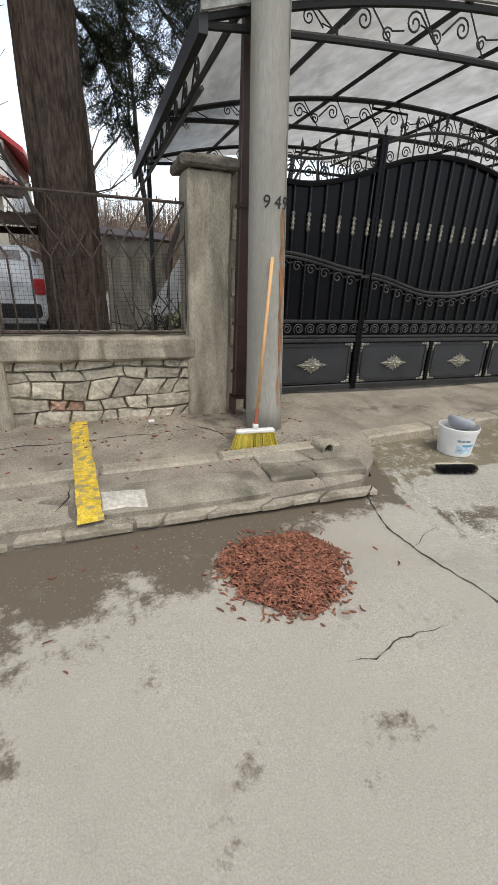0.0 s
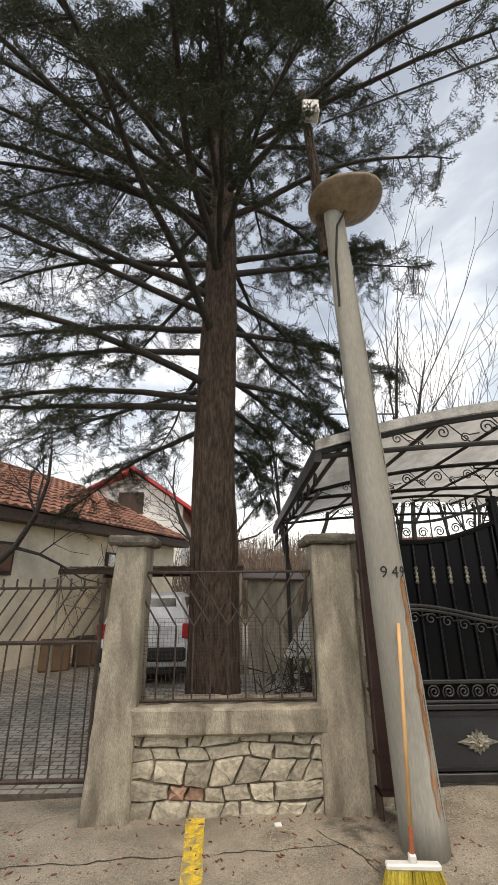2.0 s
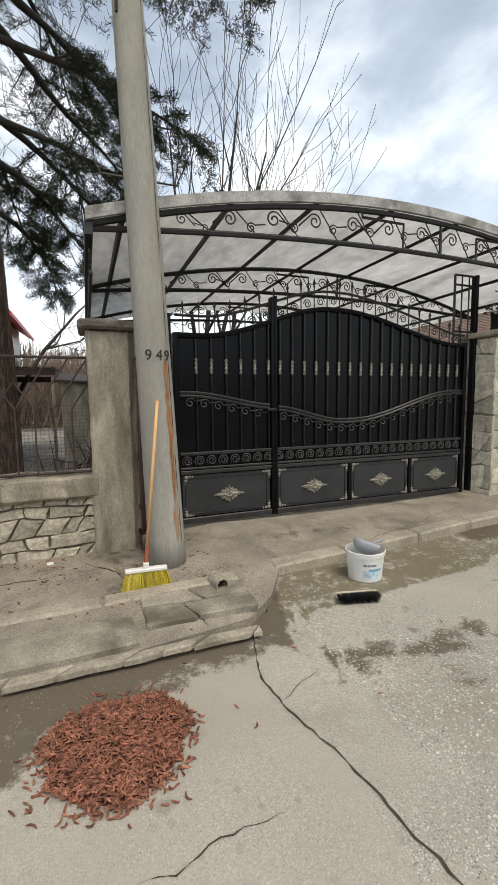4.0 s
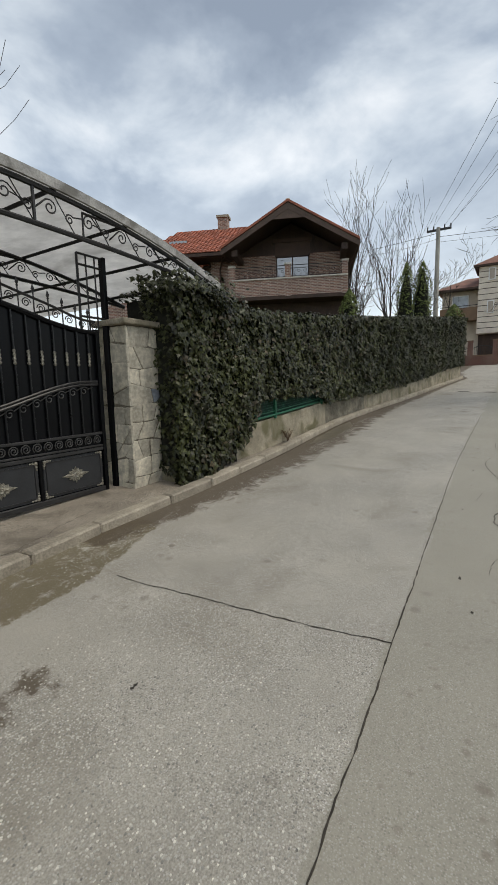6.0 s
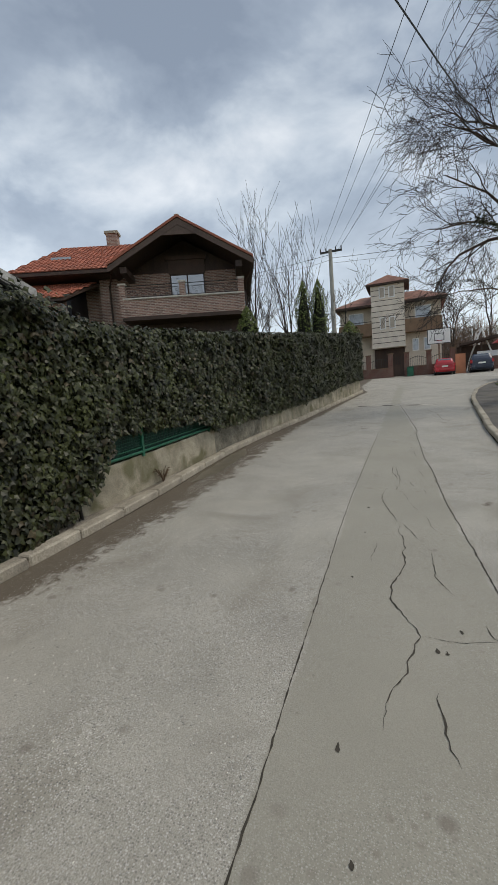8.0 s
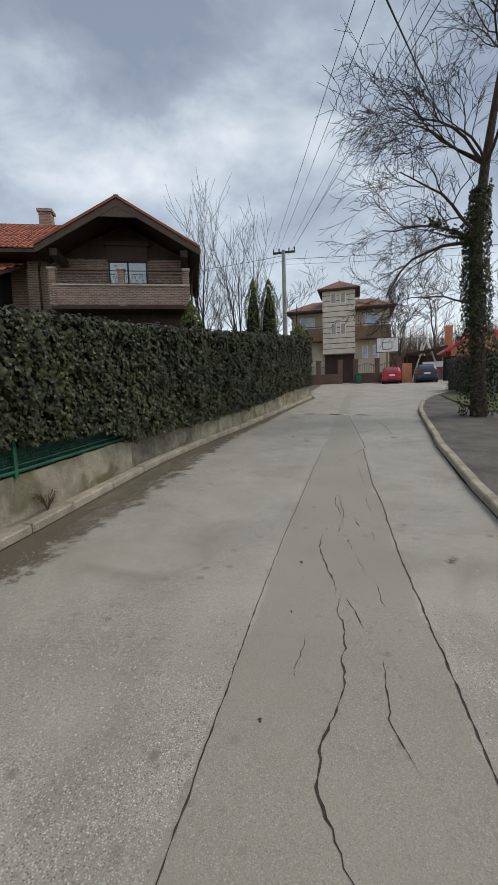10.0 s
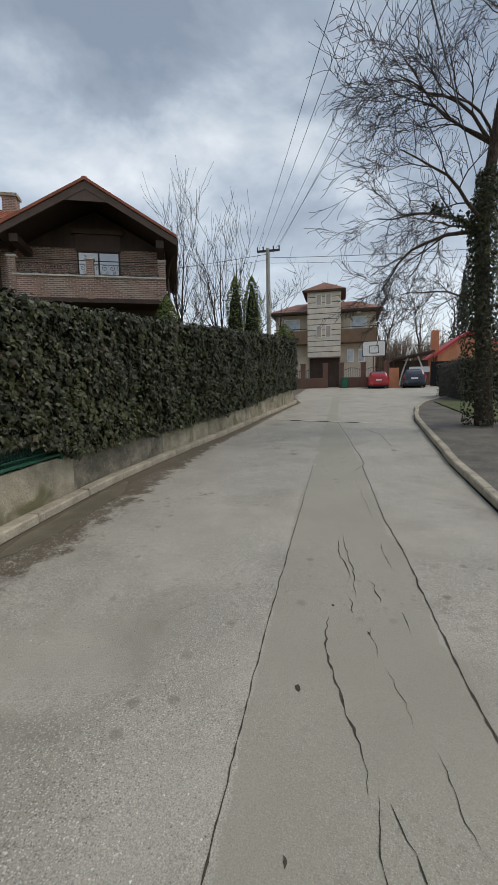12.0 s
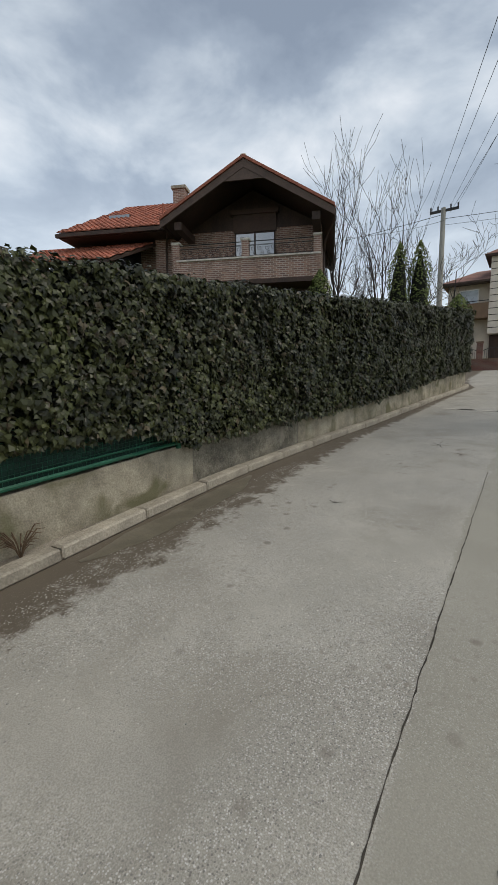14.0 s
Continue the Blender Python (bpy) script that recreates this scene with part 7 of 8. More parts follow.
# ---- trees ----
def seg_mesh(name, segs, material, parent, label="", kind=""):
    """Tapered three- to six-sided limbs: each seg is (a, b, ra, rb, sides)."""
    V, F = [], []
    for a, b, ra, rb, n in segs:
        d = b - a
        if d.length < 1e-6:
            continue
        d = d.normalized()
        s = d.cross(Vector((0.3, 0.5, 0.81)))
        s = s.normalized() if s.length > 0.05 else d.cross(Vector((1, 0, 0))).normalized()
        t = d.cross(s)
        k = len(V)
        for p, r in ((a, ra), (b, rb)):
            for i in range(n):
                c = 2 * math.pi * i / n
                V.append(tuple(p + s * (math.cos(c) * r) + t * (math.sin(c) * r)))
        for i in range(n):
            F.append((k + i, k + (i + 1) % n, k + n + (i + 1) % n, k + n + i))
    me = bpy.data.meshes.new(name)
    me.from_pydata(V, [], F)
    me.materials.append(material)
    for p in me.polygons:
        p.use_smooth = True
    ob = new(name, me)
    ob.parent = parent
    if label:
        ob["label"] = label
    if kind:
        ob["kind"] = kind
    return ob


def grow(r, p, d, length, rad, depth, segs, ends, wob=0.25, up=0.1, kids=3, spread=0.7, shrink=0.68, steps=4, min_r=0.003):
    """A limb of several bent steps with side limbs along it."""
    pts = [p.copy()]
    for i in range(steps):
        d = (d + Vector((r.uniform(-wob, wob), r.uniform(-wob, wob), r.uniform(-wob, wob) + up))).normalized()
        q = p + d * (length / steps)
        ra = max(min_r, rad * (1 - 0.7 * i / steps))
        rb = max(min_r, rad * (1 - 0.7 * (i + 1) / steps))
        segs[0 if rad > 0.03 else 1].append((p, q, ra, rb, 6 if rad > 0.03 else (4 if rad > 0.012 else 3)))
        p = q
        if depth > 0 and i >= (1 if depth > 2 else 0):
            for k in range(max(1, round(kids / steps * r.uniform(0.6, 1.6)))):
                side = d.cross(Vector((r.uniform(-1, 1), r.uniform(-1, 1), r.uniform(-1, 1))))
                if side.length < 0.05:
                    continue
                nd = (d * (1 - spread * 0.5) + side.normalized() * spread).normalized()
                grow(r, p, nd, length * shrink * r.uniform(0.6, 1.1), max(min_r, rb * 0.6), depth - 1, segs, ends, wob, up, kids, spread, shrink, max(2, steps - 1), min_r)
    ends.append((p, d))


def bare_tree(base, height, rad, seed, label, depth=3, stems=1, lean=(0, 0), spread=0.6, up=0.12, kids=5, wob=0.2, min_r=0.004, group="bare winter trees", first=0.3, shrink=0.6):
    r = random.Random(seed)
    th = empty("bare_tree", base, label, "tree", group=group)
    segs, ends = ([], []), []
    for s in range(stems):
        d = Vector((lean[0] + r.uniform(-0.25, 0.25) * (stems > 1), lean[1] + r.uniform(-0.25, 0.25) * (stems > 1), 1)).normalized()
        a = Vector((0, 0, -0.1))
        b = a + d * height * first
        segs[0].append((a, b, rad, rad * 0.8, 8))
        grow(r, b, d, height * (1 - first), rad * 0.8, depth, segs, ends, wob, up, kids, spread, shrink, 5, min_r)
    seg_mesh("trunk", segs[0], M_TWIG, th)
    seg_mesh("twig_mass", segs[1], M_TWIG, th, "fine bare twigs", "stuff")
    return th, ends


bare_tree((3.6, 9.6, 0), 7.6, 0.08, 3, "slender bare tree with upright shoots behind the canopy", depth=2, stems=4, kids=6, up=0.22, spread=0.5, min_r=0.006, first=0.25)
bare_tree((5.6, 10.5, 0), 6.6, 0.06, 9, "slender bare tree with upright shoots behind the canopy", depth=2, stems=3, kids=6, up=0.22, spread=0.5, min_r=0.006, first=0.25)
bare_tree((30.0, 8.3, 2.4), 8.0, 0.10, 5, "tall slender bare tree beside the brick house", depth=2, stems=3, kids=7, up=0.25, spread=0.45, min_r=0.009, first=0.2)
bare_tree((31.5, 6.6, 2.4), 7.6, 0.09, 6, "tall slender bare tree beside the brick house", depth=2, stems=3, kids=7, up=0.25, spread=0.45, min_r=0.009, first=0.2)
bare_tree((34.5, 4.6, 2.4), 5.6, 0.09, 7, "bare spreading tree in front of the utility pole", depth=3, stems=2, kids=5, up=0.1, spread=0.7, min_r=0.009, first=0.3)
for i, (x, y, h) in enumerate(((62, -6, 9), (66, -10, 11), (60, -13, 9), (70, -3, 10), (64, -18, 11), (58, -22, 9), (68, -26, 12), (60, 12, 9), (66, 20, 11))):
    bare_tree((x, y, 3.0), h, 0.16, 40 + i, "distant bare tree beyond the houses", depth=3, stems=2, kids=5, up=0.12, spread=0.6, min_r=0.02, group="distant bare trees", first=0.2)

# tree with ivy beside the street
r = random.Random(77)
ivt = empty("ivy_tree", (18.5, -4.05, road_z(18.5)), "bare leaning tree with ivy-clad trunk", "tree")
segs, ends = ([], []), []
trunk = [Vector((0, 0, -0.1)), Vector((0.02, 0.05, 1.6)), Vector((0.0, 0.15, 3.3)), Vector((-0.05, 0.22, 5.0)), Vector((-0.1, 0.05, 7.0)), Vector((0.0, -0.3, 9.5))]
rads = [0.24, 0.20, 0.18, 0.16, 0.12, 0.07]
for a, b, ra, rb in zip(trunk, trunk[1:], rads, rads[1:]):
    segs[0].append((a, b, ra, rb, 10))
for p, d, l, rr in ((trunk[3], (-0.3, 1.0, 0.22), 3.6, 0.075), (trunk[3], (-0.6, 0.8, 0.9), 3.6, 0.07), (trunk[3], (0.2, 0.7, 1.0), 3.6, 0.07), (trunk[4], (-0.5, 0.8, 0.9), 3.8, 0.065), (trunk[4], (0.3, 0.9, 1.0), 3.6, 0.06), (trunk[4], (-0.6, -0.5, 0.9), 3.6, 0.06),
                    (trunk[5], (-0.2, 0.6, 1.0), 3.4, 0.05), (trunk[5], (0.3, -0.4, 1.0), 3.4, 0.05), (trunk[5], (-0.6, 0.2, 0.9), 3.4, 0.05), (trunk[3], (0.5, 0.8, 0.5), 3.0, 0.05), (trunk[4], (-0.8, 0.3, 0.6), 3.6, 0.05), (trunk[2], (-0.5, 0.9, 0.35), 2.6, 0.045), (trunk[4], (-0.1, 1.0, 0.5), 3.8, 0.05)):
    grow(r, p, Vector(d).normalized(), l * 0.84, rr * 0.75, 3, segs, ends, 0.30, -0.025, 6, 0.52, 0.60, 7, 0.0055)
seg_mesh("trunk", segs[0], M_BARK, ivt)
seg_mesh("twig_mass", segs[1], M_TWIG, ivt, "fine drooping twigs", "stuff")
pl = []
for k in range(5200):
    h = r.random() ** 0.8 * 6.4
    i = 0
    while i < 4 and trunk[i + 1].z < h:
        i += 1
    t = (h - trunk[i].z) / (trunk[i + 1].z - trunk[i].z)
    c = trunk[i].lerp(trunk[i + 1], max(0, min(1, t)))
    a = r.uniform(0, 6.28)
    rr = (rads[i] + 0.09 + 0.13 * (noise.noise((h * 0.9, a, 1)) + 0.4)) * (1.35 if h < 2.5 else 1.0) + r.uniform(-0.06, 0.06)
    n = Vector((math.cos(a), math.sin(a), 0.2))
    pl.append((c + n * rr, n, r.uniform(0.06, 0.11)))
for k in range(500):
    t = r.random() ** 1.5
    c = trunk[3] + Vector((-0.3, 1.0, 0.45)).normalized() * (1.5 * t) + Vector((r.gauss(0, 0.09), r.gauss(0, 0.09), r.gauss(0, 0.09)))
    pl.append((c, (r.uniform(-1, 1), r.uniform(-1, 1), 0.3), r.uniform(0.06, 0.1)))
leaf_cloud("ivy_leaves", pl, M_IVY, ivt, 5)["label"] = "dark ivy leaves round the trunk"
hedge_r = empty("clipped_hedge", (29, -6.6, road_z(29)), "brownish clipped hedge beyond the ivy tree", "hedge")
# dark block gives the inner shade of this hedge by colour
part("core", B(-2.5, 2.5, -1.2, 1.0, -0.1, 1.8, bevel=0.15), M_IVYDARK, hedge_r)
pl = []
for k in range(3000):
    f = r.random()
    x, y, z = r.uniform(-2.6, 2.6), r.uniform(-1.3, 1.1), r.uniform(0, 1.9)
    if f < 0.4:
        y, n = 1.05, (0, 1, 0.2)
    elif f < 0.75:
        x, n = -2.55, (-1, 0, 0.2)
    else:
        z, n = 1.85, (0, 0, 1)
    pl.append(((x + r.uniform(-0.08, 0.08), y + r.uniform(-0.08, 0.08), z), n, r.uniform(0.06, 0.1)))
leaf_cloud("leaves", pl, M_IVYBR, hedge_r, 6)


# ---- conifers beside the hedge ----
def thuja(base, h, w, seed):
    r = random.Random(seed)
    th = empty("thuja", base, "narrow green columnar thuja behind the hedge", "tree", group="thujas behind the hedge")
    bm = bmesh.new()
    tube(bm, [(0, 0, -0.1), (0, 0, h * 0.9)], [0.06, 0.02], 6)
    part("trunk", bm, M_TWIG, th)
    # dark spindle, shade between the sprays put into its colour
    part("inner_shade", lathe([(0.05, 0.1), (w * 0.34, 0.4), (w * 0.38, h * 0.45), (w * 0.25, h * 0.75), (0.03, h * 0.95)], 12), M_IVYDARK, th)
    pl = []
    for k in range(2600):
        z = r.random() ** 1.1
        a = r.uniform(0, 6.28)
        R = w * 0.5 * min(1, 3.2 * (1 - z) ** 0.75, 0.5 + 3 * z) * (0.85 + 0.3 * noise.noise((math.cos(a) * 2, math.sin(a) * 2, z * 5 + seed))) * r.uniform(0.8, 1.05)
        pl.append(((math.cos(a) * R, math.sin(a) * R, 0.1 + z * h), (math.cos(a), math.sin(a), 0.8), r.uniform(0.07, 0.14)))
    leaf_cloud("foliage", pl, M_THUJA, th, seed)


M_THUJA = mat("thuja_green", (0.10, 0.13, 0.03), 0.7, grain=20, var=0.3, blotch=3, bvar=0.3, bump=0, isl=0.45)
thuja((29.2, 5.3, 2.2), 6.0, 1.25, 1)
thuja((29.6, 4.45, 2.2), 6.05, 1.25, 2)
thuja((29.8, 2.7, 2.2), 3.4, 1.4, 3)
thuja((22.8, 6.6, 1.8), 4.0, 1.1, 4)


def conifer(base, h, w, seed, label):
    r = random.Random(seed)
    th = empty("conifer", base, label, "tree", group="dark conifers")
    bm = bmesh.new()
    tube(bm, [(0, 0, -0.1), (0, 0, h)], [0.16, 0.02], 7)
    part("trunk", bm, M_TWIG, th)
    pl = []
    for k in range(2600):
        z = r.random() ** 0.9
        a = r.uniform(0, 6.28)
        R = w * 0.5 * (1 - z) * r.uniform(0.25, 1.0) * (0.8 + 0.5 * noise.noise((math.cos(a) * 2, math.sin(a) * 2, z * 7)))
        pl.append(((math.cos(a) * R, math.sin(a) * R, h * 0.12 + z * h * 0.88), (math.cos(a), math.sin(a), 0.3), r.uniform(0.15, 0.3)))
    leaf_cloud("foliage", pl, M_NEEDLE, th, seed)


conifer((53, -12.2, 2.6), 11.2, 6.0, 11, "dark conifer behind the orange house")
conifer((36.5, 5.9, 2.3), 7.2, 2.6, 12, "dark conifer beside the utility pole")

# ---- cedar ----
r = random.Random(99)
cedar = empty("cedar_tree", (-0.22, 4.2, 0), "tall cedar with rough bark and drooping dark branches", "tree")
bm = bmesh.new()
TH = 13.0
n = 40
rings = []
for i in range(60):
    z = TH * (i / 59) ** 1.3 - 0.05
    R = lerp(z, (0, 0.5, 1.2, 4, 8, 13), (0.33, 0.265, 0.25, 0.225, 0.17, 0.06))
    ring = []
    for k in range(n):
        a = 2 * math.pi * k / n
        rr = R * (1 + 0.07 * noise.noise((math.cos(a) * 5, math.sin(a) * 5, z * 1.2)) + 0.04 * (1 if k % 2 else -1) * (0.6 + noise.noise((k * 0.9, z * 2.5, 4))))
        ring.append(bm.verts.new((math.cos(a) * rr + 0.05 * math.sin(z * 0.4) - 0.07 * math.exp(-((z - 3.2) / 1.6) ** 2), math.sin(a) * rr, z)))
    rings.append(ring)
for p, q in zip(rings, rings[1:]):
    for k in range(n):
        bm.faces.new((p[k], p[(k + 1) % n], q[(k + 1) % n], q[k]))
part("trunk", bm, M_BARK, cedar, "furrowed brown bark", smooth=False)
limbs, needles = ([], []), []


def tuft(p, d, k, s):
    for i in range(k):
        n = (d * 0.4 + Vector((r.uniform(-1, 1), r.uniform(-1, 1), r.uniform(-0.6, 0.8)))).normalized()
        needles.append((p + Vector((r.uniform(-1, 1), r.uniform(-1, 1), r.uniform(-0.5, 0.5))) * s * 0.95, n, s * r.uniform(0.7, 1.2)))


def cedar_branch(z, az, length, rise, droop, rad, dens):
    d = Vector((math.cos(az), math.sin(az), rise)).normalized()
    p = Vector((0, 0, z)) + Vector((math.cos(az), math.sin(az), 0)) * 0.15
    steps = 9
    own = []
    for i in range(steps):
        d = (d + Vector((r.uniform(-0.14, 0.14), r.uniform(-0.14, 0.14), -droop + r.uniform(-0.06, 0.06)))).normalized()
        q = p + d * length / steps
        own.append((p, q, rad * (1 - 0.85 * i / steps), rad * (1 - 0.85 * (i + 1) / steps), 6))
        if i > 1:
            for s in (-1, 1):
                for rep in range(2):
                    if r.random() < 0.85:
                        side = d.cross(Vector((0, 0, 1))).normalized() * s
                        e = (side * r.uniform(0.5, 1.0) + d * r.uniform(0.3, 0.9) + Vector((0, 0, r.uniform(-0.45, 0.15)))).normalized()
                        l2 = length * r.uniform(0.14, 0.30) * (1 - 0.4 * i / steps)
                        a = p.lerp(q, r.random())
                        for j in range(5):
                            e = (e + Vector((r.uniform(-0.2, 0.2), r.uniform(-0.2, 0.2), -0.08))).normalized()
                            b = a + e * l2 / 5
                            limbs[1].append((a, b, 0.010 * (1 - j / 6), 0.010 * (1 - (j + 1) / 6), 3))
                            tuft(b, e, dens, 0.055)
                            tuft(a.lerp(b, 0.5), e, dens, 0.055)
                            if j and r.random() < 0.7:
                                e2 = (e.cross(Vector((0, 0, 1))) * r.choice((-1, 1)) + e * 0.4 + Vector((0, 0, -0.25))).normalized()
                                c = b + e2 * l2 * 0.3
                                limbs[1].append((b, c, 0.005, 0.002, 3))
                                tuft(c, e2, dens, 0.055)
                                tuft(b.lerp(c, 0.33), e2, dens, 0.055)
                                tuft(b.lerp(c, 0.66), e2, dens, 0.055)
                            a = b
        p = q
    tuft(p, d, dens * 2, 0.08)
    seg_mesh("branch", own, M_TWIG, cedar)


for z, deg, l, rise, droop, rad in ((3.6, 185, 3.8, 0.05, 0.0, 0.05), (3.9, 215, 3.6, 0.10, 0.03, 0.05), (3.3, 80, 1.8, 0.1, 0.10, 0.035), (3.7, 62, 2.1, 0.15, 0.10, 0.04), (4.1, 65, 3.0, 0.2, 0.08, 0.045), (4.4, 165, 3.6, 0.15, 0.05, 0.05), (4.6, 240, 3.6, 0.5, 0.06, 0.06),
                                    (4.2, 95, 3.0, 0.2, 0.07, 0.04), (3.4, 135, 3.0, 0.1, 0.07, 0.04), (3.9, 150, 3.4, 0.1, 0.06, 0.04), (4.3, 118, 3.2, 0.15, 0.06, 0.04), (4.0, 35, 2.2, 0.15, 0.08, 0.04), (4.7, 25, 2.4, 0.2, 0.07, 0.045), (4.7, 178, 4.0, 0.1, 0.04, 0.05), (3.7, 200, 3.2, 0.05, 0.05, 0.045), (5.6, 275, 3.0, 0.5, 0.04, 0.05), (5.8, 10, 2.6, 0.4, 0.02, 0.05), (5.0, 60, 3.4, 0.1, 0.04, 0.05), (5.2, 200, 4.2, 0.35, 0.05, 0.06), (5.5, 260, 4.2, 0.4, 0.05, 0.06), (5.6, 130, 3.5, 0.3, 0.05, 0.05), (5.3, 50, 3.3, 0.3, 0.06, 0.05)):
    cedar_branch(z, radians(deg), l, rise, droop, rad, 20)
for i in range(36):
    z = 5.6 + i * 0.185
    az = (137.5 * i + 20) % 360
    east = az < 45 or az > 285
    front = 228 < az < 300
    cedar_branch(z, radians(az), lerp(z, (5.8, 9, 12.5), (4.4, 3.8, 1.8)) * r.uniform(0.8, 1.1) * (0.5 if front else 0.8 if east else 1), r.uniform(0.4, 0.6) if east else r.uniform(0.1, 0.45), 0.02 if east else 0.05, 0.05, 18)
for z, az, l in ((6.0, 218, 5.2), (6.5, 226, 5.4), (6.2, 206, 5.2), (7.2, 222, 5.6), (7.0, 195, 5.0), (6.8, 214, 5.4), (6.9, 312, 4.6), (7.5, 325, 4.8), (4.9, 205, 4.4)):
    cedar_branch(z, radians(az), l, 0.3, 0.05, 0.05, 19)
seg_mesh("twig_mass", limbs[1], M_TWIG, cedar, "", "stuff")
V, F = [], []
for p, n, s in needles:
    side = n.cross(Vector((0.2, 0.4, 0.9))).normalized() * s * 0.07
    k = len(V)
    V += [tuple(p - side), tuple(p + side), tuple(p + n * s * 1.0)]
    F.append((k, k + 1, k + 2))
me = bpy.data.meshes.new("needles")
me.from_pydata(V, [], F)
me.materials.append(M_NEEDLE)
nd = new("needles", me)
nd.parent = cedar
tagged(nd, "dark blue-green needle tufts", kind="stuff")

# ---- yard behind the old wall ----
M_OLDCREAM = mat("old_cream_plaster", (0.80, 0.72, 0.57), 0.9, grain=30, var=0.08, blotch=0.9, bvar=0.2, bump=0.2, dirt=((0.36, 0.32, 0.26), 0.55, 0.6))
yh = empty("old_house", (-5.0, 8.1, 0), "old cream-plastered house with worn tile roof", "house", rz=math.degrees(math.atan2(7.5, 3.0)))
part("wall", B(-5, 8.0, 0.45, 6, -0.2, 3.3), M_OLDCREAM, yh)
bm = bmesh.new()
part("roof_deck", slab(bm, [(-5, 0.0, 3.25), (8.4, 0.0, 3.25), (6.0, 3.4, 5.2), (-5, 3.4, 5.2)], 0.15), M_WOODDK, yh)
tiles("roof_tiles", (-5, -0.05, 3.28), (13.4, 0, 0), (0, 3.45, 1.95), 52, 13, M_OLDTILE, yh, "worn brown-red roof tiles", clip=lambda a, b: a < 1 - 0.18 * b)
bm = bmesh.new()
part("roof_hip", slab(bm, [(8.4, 0, 3.25), (8.4, 6.5, 3.25), (6.0, 3.4, 5.2)], 0.1), M_OLDTILE, yh)
part("eave_board", B(-5, 8.3, -0.02, 0.42, 3.02, 3.1), M_WOODDK, yh)
part("chimney", B(1.0, 1.6, 3.2, 3.8, 4.8, 5.8), M_RENDER, yh)
for x in (0.6, 4.2):
    w = part("window_frame", B(x, x + 0.5, 0.38, 0.44, 1.9, 2.6), M_WOODDK, yh)
    part("pane", B(x + 0.06, x + 0.44, 0.36, 0.40, 1.96, 2.54), M_GLASSDK, w)
rh_ = empty("red_roof_house", (-6.6, 23, 0.9), "white house with bright red gabled roof", "house")
part("wall", B(-3.4, 3.4, 0, 8, -0.2, 5.0), M_WHITEP, rh_)
bm = bmesh.new()
prism(bm, [(-3.4, 5.0), (3.4, 5.0), (0.6, 6.9)], 0, 8)
part("gable", fix(bm), M_WHITEP, rh_)
for xa in (-4.1, 4.2):
    bm = bmesh.new()
    part("roof", slab(bm, [(0.6, -0.7, 7.2), (xa, -0.7, 4.7), (xa, 8.5, 4.7), (0.6, 8.5, 7.2)], 0.2), M_REDROOF, rh_, "bright red roof")
w = part("window_frame", B(-0.2, 1.2, -0.06, 0.0, 4.6, 5.8), M_WOODDK, rh_)
cpo = empty("carport", (-2.0, 10.9, 0), "flat corrugated carport on thin posts", "carport")
bm = bmesh.new()
xs = np.linspace(-1.8, 2.1, 60)
for x0, x1 in zip(xs, xs[1:]):
    z0, z1 = 2.05 + 0.018 * math.sin(x0 * 40), 2.05 + 0.018 * math.sin(x1 * 40)
    bm.faces.new([bm.verts.new(p) for p in ((x0, -2.0, z0), (x1, -2.0, z1), (x1, 3.0, z1 + 0.12), (x0, 3.0, z0 + 0.12))])
part("roof_sheet", bm, M_RENDER, cpo)
part("front_beam", B(-1.8, 2.1, -1.95, -1.85, 1.9, 2.02), M_WOODDK, cpo)
part("rear_beam", B(-1.8, 2.1, 2.85, 2.95, 1.95, 2.12), M_WOODDK, cpo)
for x, y in ((-1.75, -1.9), (2.05, -1.9), (-1.75, 2.9), (2.05, 2.9)):
    bar_ob("post", (x, y, -0.1), (x, y, 1.98), 0.03, M_RENDER, cpo)
shed = empty("tool_shed", (0.75, 9.4, 0), "small grey sheet-metal shed", "shed")
part("body", B(-0.55, 0.55, -0.5, 0.5, -0.05, 1.75), M_RENDER, shed)
bm = bmesh.new()
part("roof", slab(bm, [(-0.65, -0.6, 1.8), (0.65, -0.6, 1.75), (0.65, 0.6, 1.95), (-0.65, 0.6, 2.0)], 0.05), M_WOODDK, shed)
for i, (x, y, rz_) in enumerate(((-3.4, 10.2, 10), (-2.7, 10.6, -8), (-3.9, 9.6, 20))):
    bsk = empty("crate", (x, y, 0), "old brown wicker crate against the house wall", "crate", group="crates by the old house", rz=rz_)
    part("body", B(-0.3, 0.3, -0.25, 0.25, 0.0, 0.55, bevel=0.03), M_BROWNP, bsk)
    part("rim", B(-0.33, 0.33, -0.28, 0.28, 0.52, 0.58, bevel=0.01), M_WOODDK, bsk)
brush = empty("brush_heap", (1.1, 6.2, 0), "dark heap of cut brushwood and pale boards", "brush heap")
sg = []
for k in range(260):
    a = Vector((r.gauss(0, 0.35), r.gauss(0, 0.4), abs(r.gauss(0, 0.3))))
    sg.append((a, a + Vector((r.gauss(0, 0.3), r.gauss(0, 0.3), r.gauss(0.15, 0.25))), 0.012, 0.004, 3))
seg_mesh("stick_mass", sg, M_TWIG, brush, "", "stuff")
for k in range(6):
    st = part("board", B(-0.03, 0.03, -0.01, 0.01, 0, 1.3), M_WHITEP, brush, "pale board")
    st.matrix_basis = Matrix.Translation((-0.35 + 0.07 * k, 0.8, 0.55)) @ Matrix.Rotation(radians(32), 4, "Y")
bush = empty("brush_thicket", (3, 30, 0), "far brown thicket of bare shrubs on a slope", "thicket", kind="stuff")
sg = []
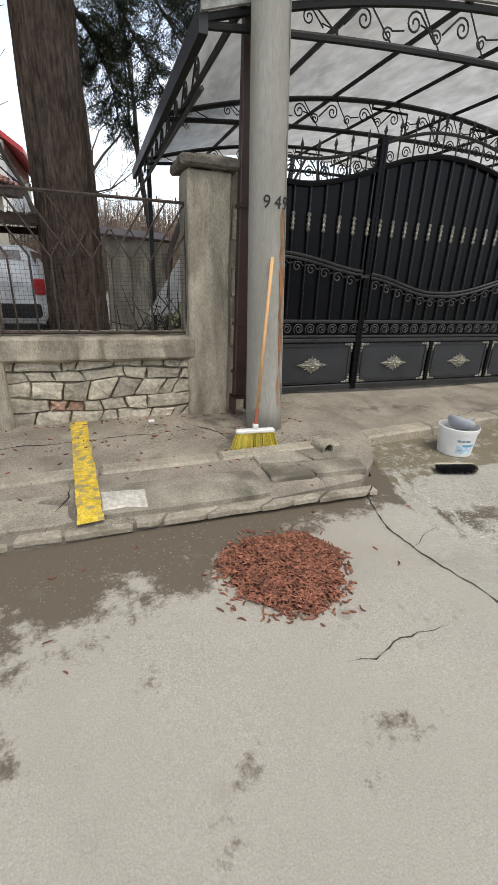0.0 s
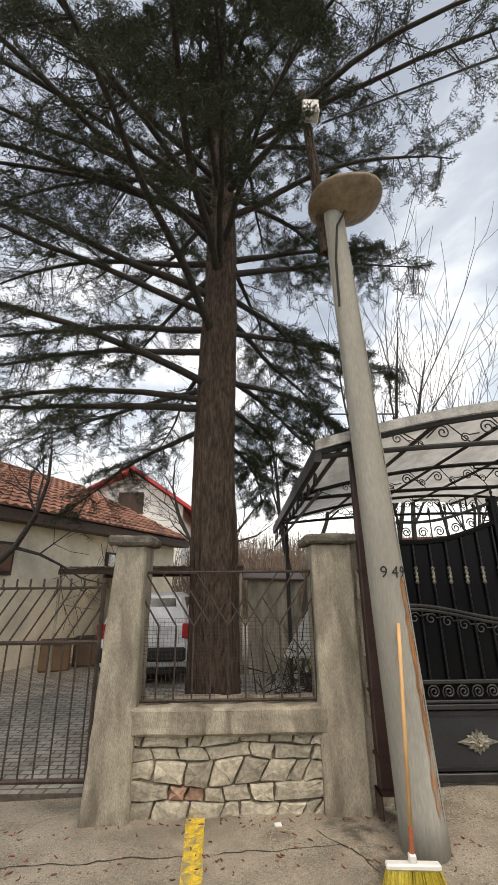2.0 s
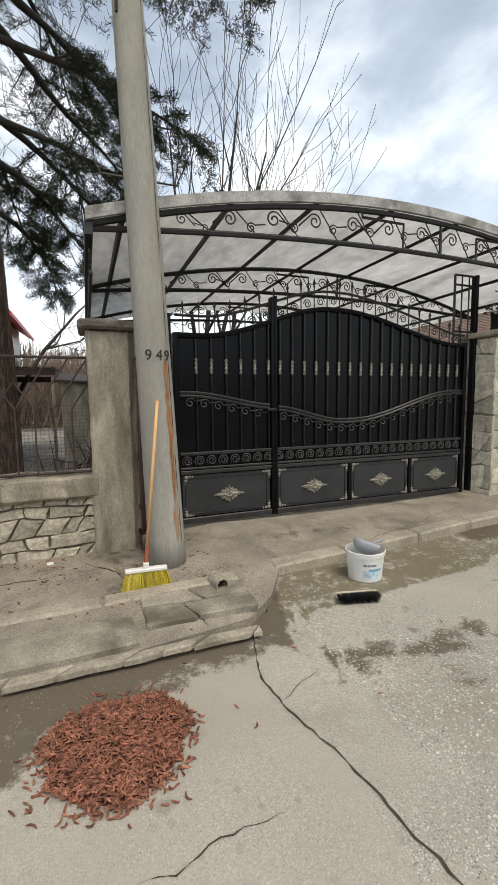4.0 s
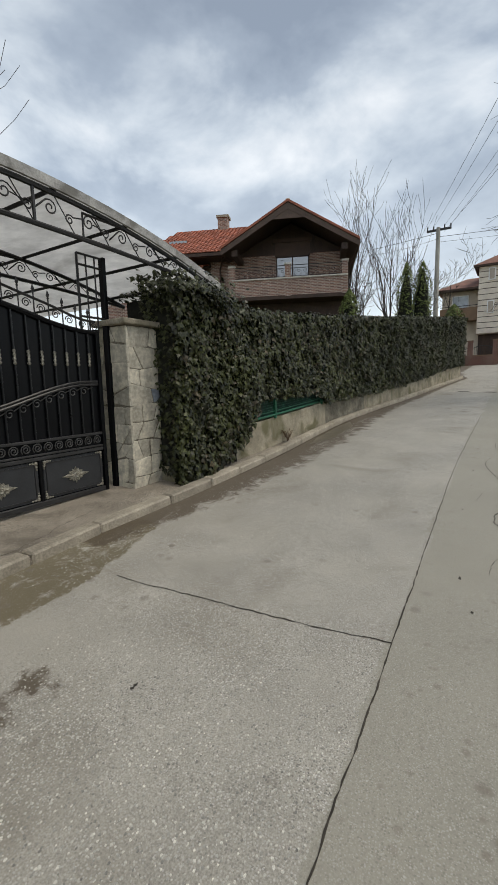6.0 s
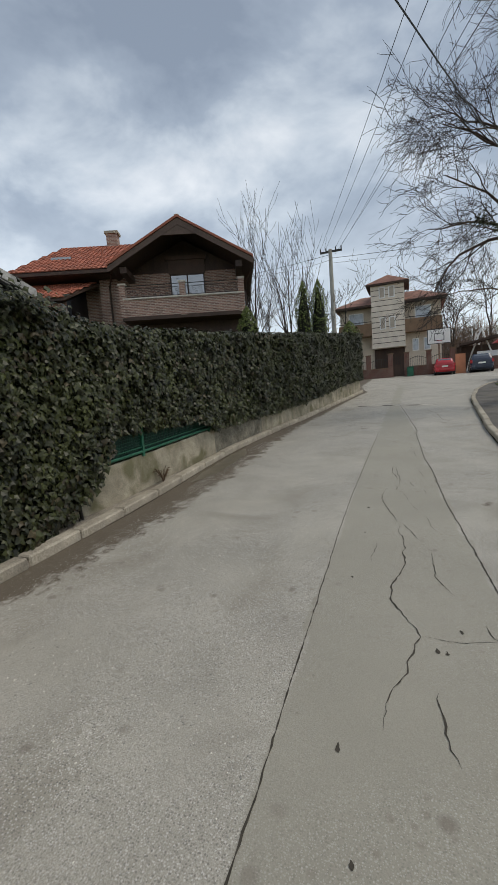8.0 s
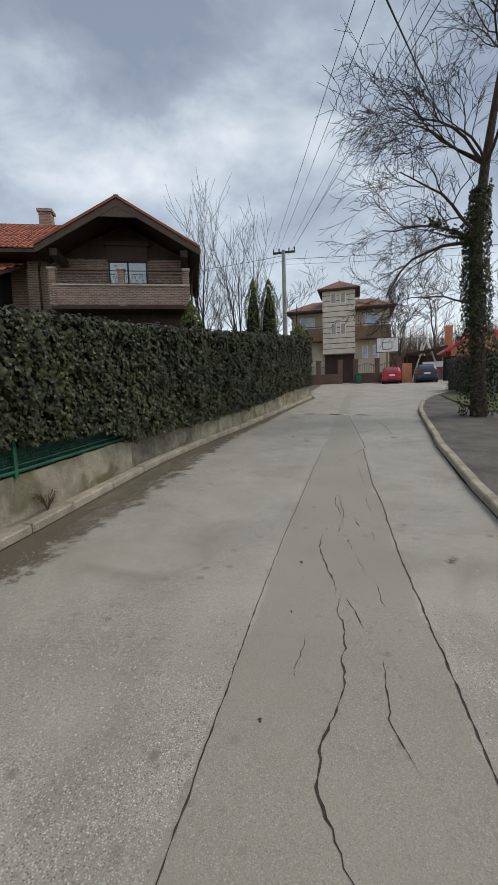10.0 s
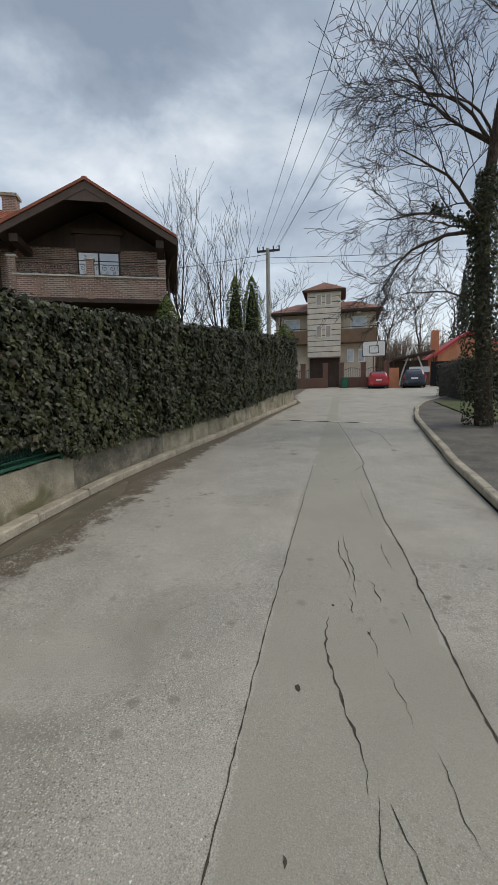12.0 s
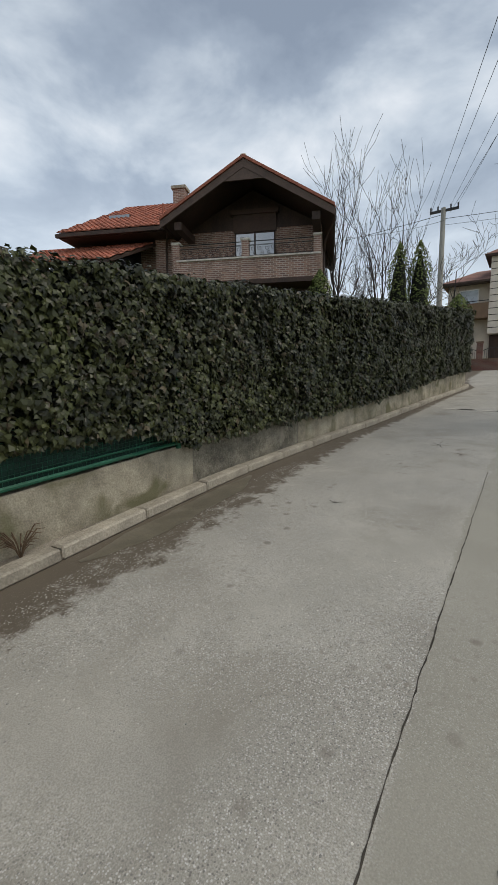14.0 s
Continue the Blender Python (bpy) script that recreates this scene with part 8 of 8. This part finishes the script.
for k in range(5200):
    x, y = r.uniform(-16, 14), r.uniform(-9, 8)
    h = r.uniform(1.6, 3.6) + max(0, y + 4) * 0.22
    a = Vector((x, y, h * 0.1))
    b = a + Vector((r.gauss(0, 0.5), r.gauss(0, 0.5), h))
    sg.append((a, b, 0.03, 0.012, 3))
    for q in range(3):
        c = a.lerp(b, r.uniform(0.3, 0.9))
        sg.append((c, c + Vector((r.gauss(0, 0.6), r.gauss(0, 0.6), r.uniform(0.2, 0.9))), 0.014, 0.006, 3))
for k in range(4200):
    x, y = r.uniform(56, 78), r.uniform(-74, -30)
    h = r.uniform(3.5, 7.0)
    a = Vector((x, y, 3.0))
    b = a + Vector((r.gauss(0, 0.6), r.gauss(0, 0.6), h))
    sg.append((a, b, 0.05, 0.015, 3))
    for q in range(4):
        c = a.lerp(b, r.uniform(0.3, 0.95))
        sg.append((c, c + Vector((r.gauss(0, 0.8), r.gauss(0, 0.8), r.uniform(0.3, 1.3))), 0.02, 0.008, 3))
M_THICK = mat("brown_thicket_twigs", (0.20, 0.145, 0.11), 0.9, grain=5, var=0.2, blotch=0.3, bvar=0.35, bump=0, isl=0.4)
seg_mesh("stems", sg, M_THICK, bush, "", "stuff")
bare_tree((-4.9, 6.9, 0), 4.6, 0.09, 21, "gnarled bare fruit tree in the yard", depth=3, stems=1, lean=(0.25, 0.1), spread=0.85, up=0.0, kids=6, wob=0.4, min_r=0.005, first=0.3)
bare_tree((-1.6, 13.5, 0), 6.0, 0.09, 22, "bare fruit tree in the yard", depth=3, stems=2, spread=0.7, up=0.08, kids=6, wob=0.3, min_r=0.006, first=0.25)
bare_tree((1.6, 12.0, 0), 6.5, 0.10, 23, "bare fruit tree in the yard", depth=3, stems=2, spread=0.6, up=0.12, kids=6, wob=0.3, min_r=0.006, first=0.3)
bare_tree((-6.0, 9.0, 0), 6.0, 0.10, 24, "bare fruit tree in the yard", depth=3, stems=1, spread=0.8, up=0.05, kids=6, wob=0.35, min_r=0.006, first=0.35)
salmon = empty("garden_house", (9.5, 13.5, 0), "salmon-rendered low house behind the driveway", "house")
part("wall", B(-2.5, 2.5, 0, 4, -0.2, 3.1), M_ORANGE, salmon)
bm = bmesh.new()
part("roof", slab(bm, [(-2.8, -0.3, 3.1), (2.8, -0.3, 3.1), (2.8, 4.3, 3.5), (-2.8, 4.3, 3.5)], 0.15), M_OLDTILE, salmon)

# ---- worn aggregate standing out of the road's concrete ----
rg = random.Random(404)
V, F = [], []
for k in range(60000):
    x = 1.9 + 11.5 * rg.random() ** 1.25
    lane = rg.random() < 0.86
    y = rg.uniform(lerp(x, (2.3, 5.5, 8.8, 14), (-0.15, 0.0, 0.11, 0.14)), kerb_y(x) - 0.25) if lane else rg.uniform(-2.0, lerp(x, (2, 6.6, 11.1, 14), (-1.55, -1.22, -0.88, -0.77)))
    if rg.random() > 0.45 + 1.3 * noise.noise((x * 0.8, y * 0.8, 11)) + 0.3 * noise.noise((x * 4, y * 4, 2)):
        continue
    e, z, turn = rg.uniform(0.003, 0.0085), rz(x, y), rg.uniform(0, 1.57)
    b = len(V)
    sq = rg.uniform(0.6, 1.0)
    for ring, h in ((1.0, -0.002), (0.7, rg.uniform(0.0012, 0.0026))):
        for q in range(5):
            a = turn + q * 1.2566 + rg.uniform(-0.25, 0.25)
            V.append((x + math.cos(a) * e * ring, y + math.sin(a) * e * ring * sq, z + h))
    F += [(b + q, b + (q + 1) % 5, b + 5 + (q + 1) % 5, b + 5 + q) for q in range(5)] + [tuple(b + 5 + q for q in range(5))]
me = bpy.data.meshes.new("aggregate")
me.from_pydata(V, [], F)
me.materials.append(mat("exposed_aggregate", (0.46, 0.445, 0.39), 0.6, grain=200, var=0.2, blotch=3, bvar=0.15, bump=0, isl=0.52, spec=0.4))
ag = new("aggregate", me)
ag.parent = ROAD
ag["kind"] = "stuff"
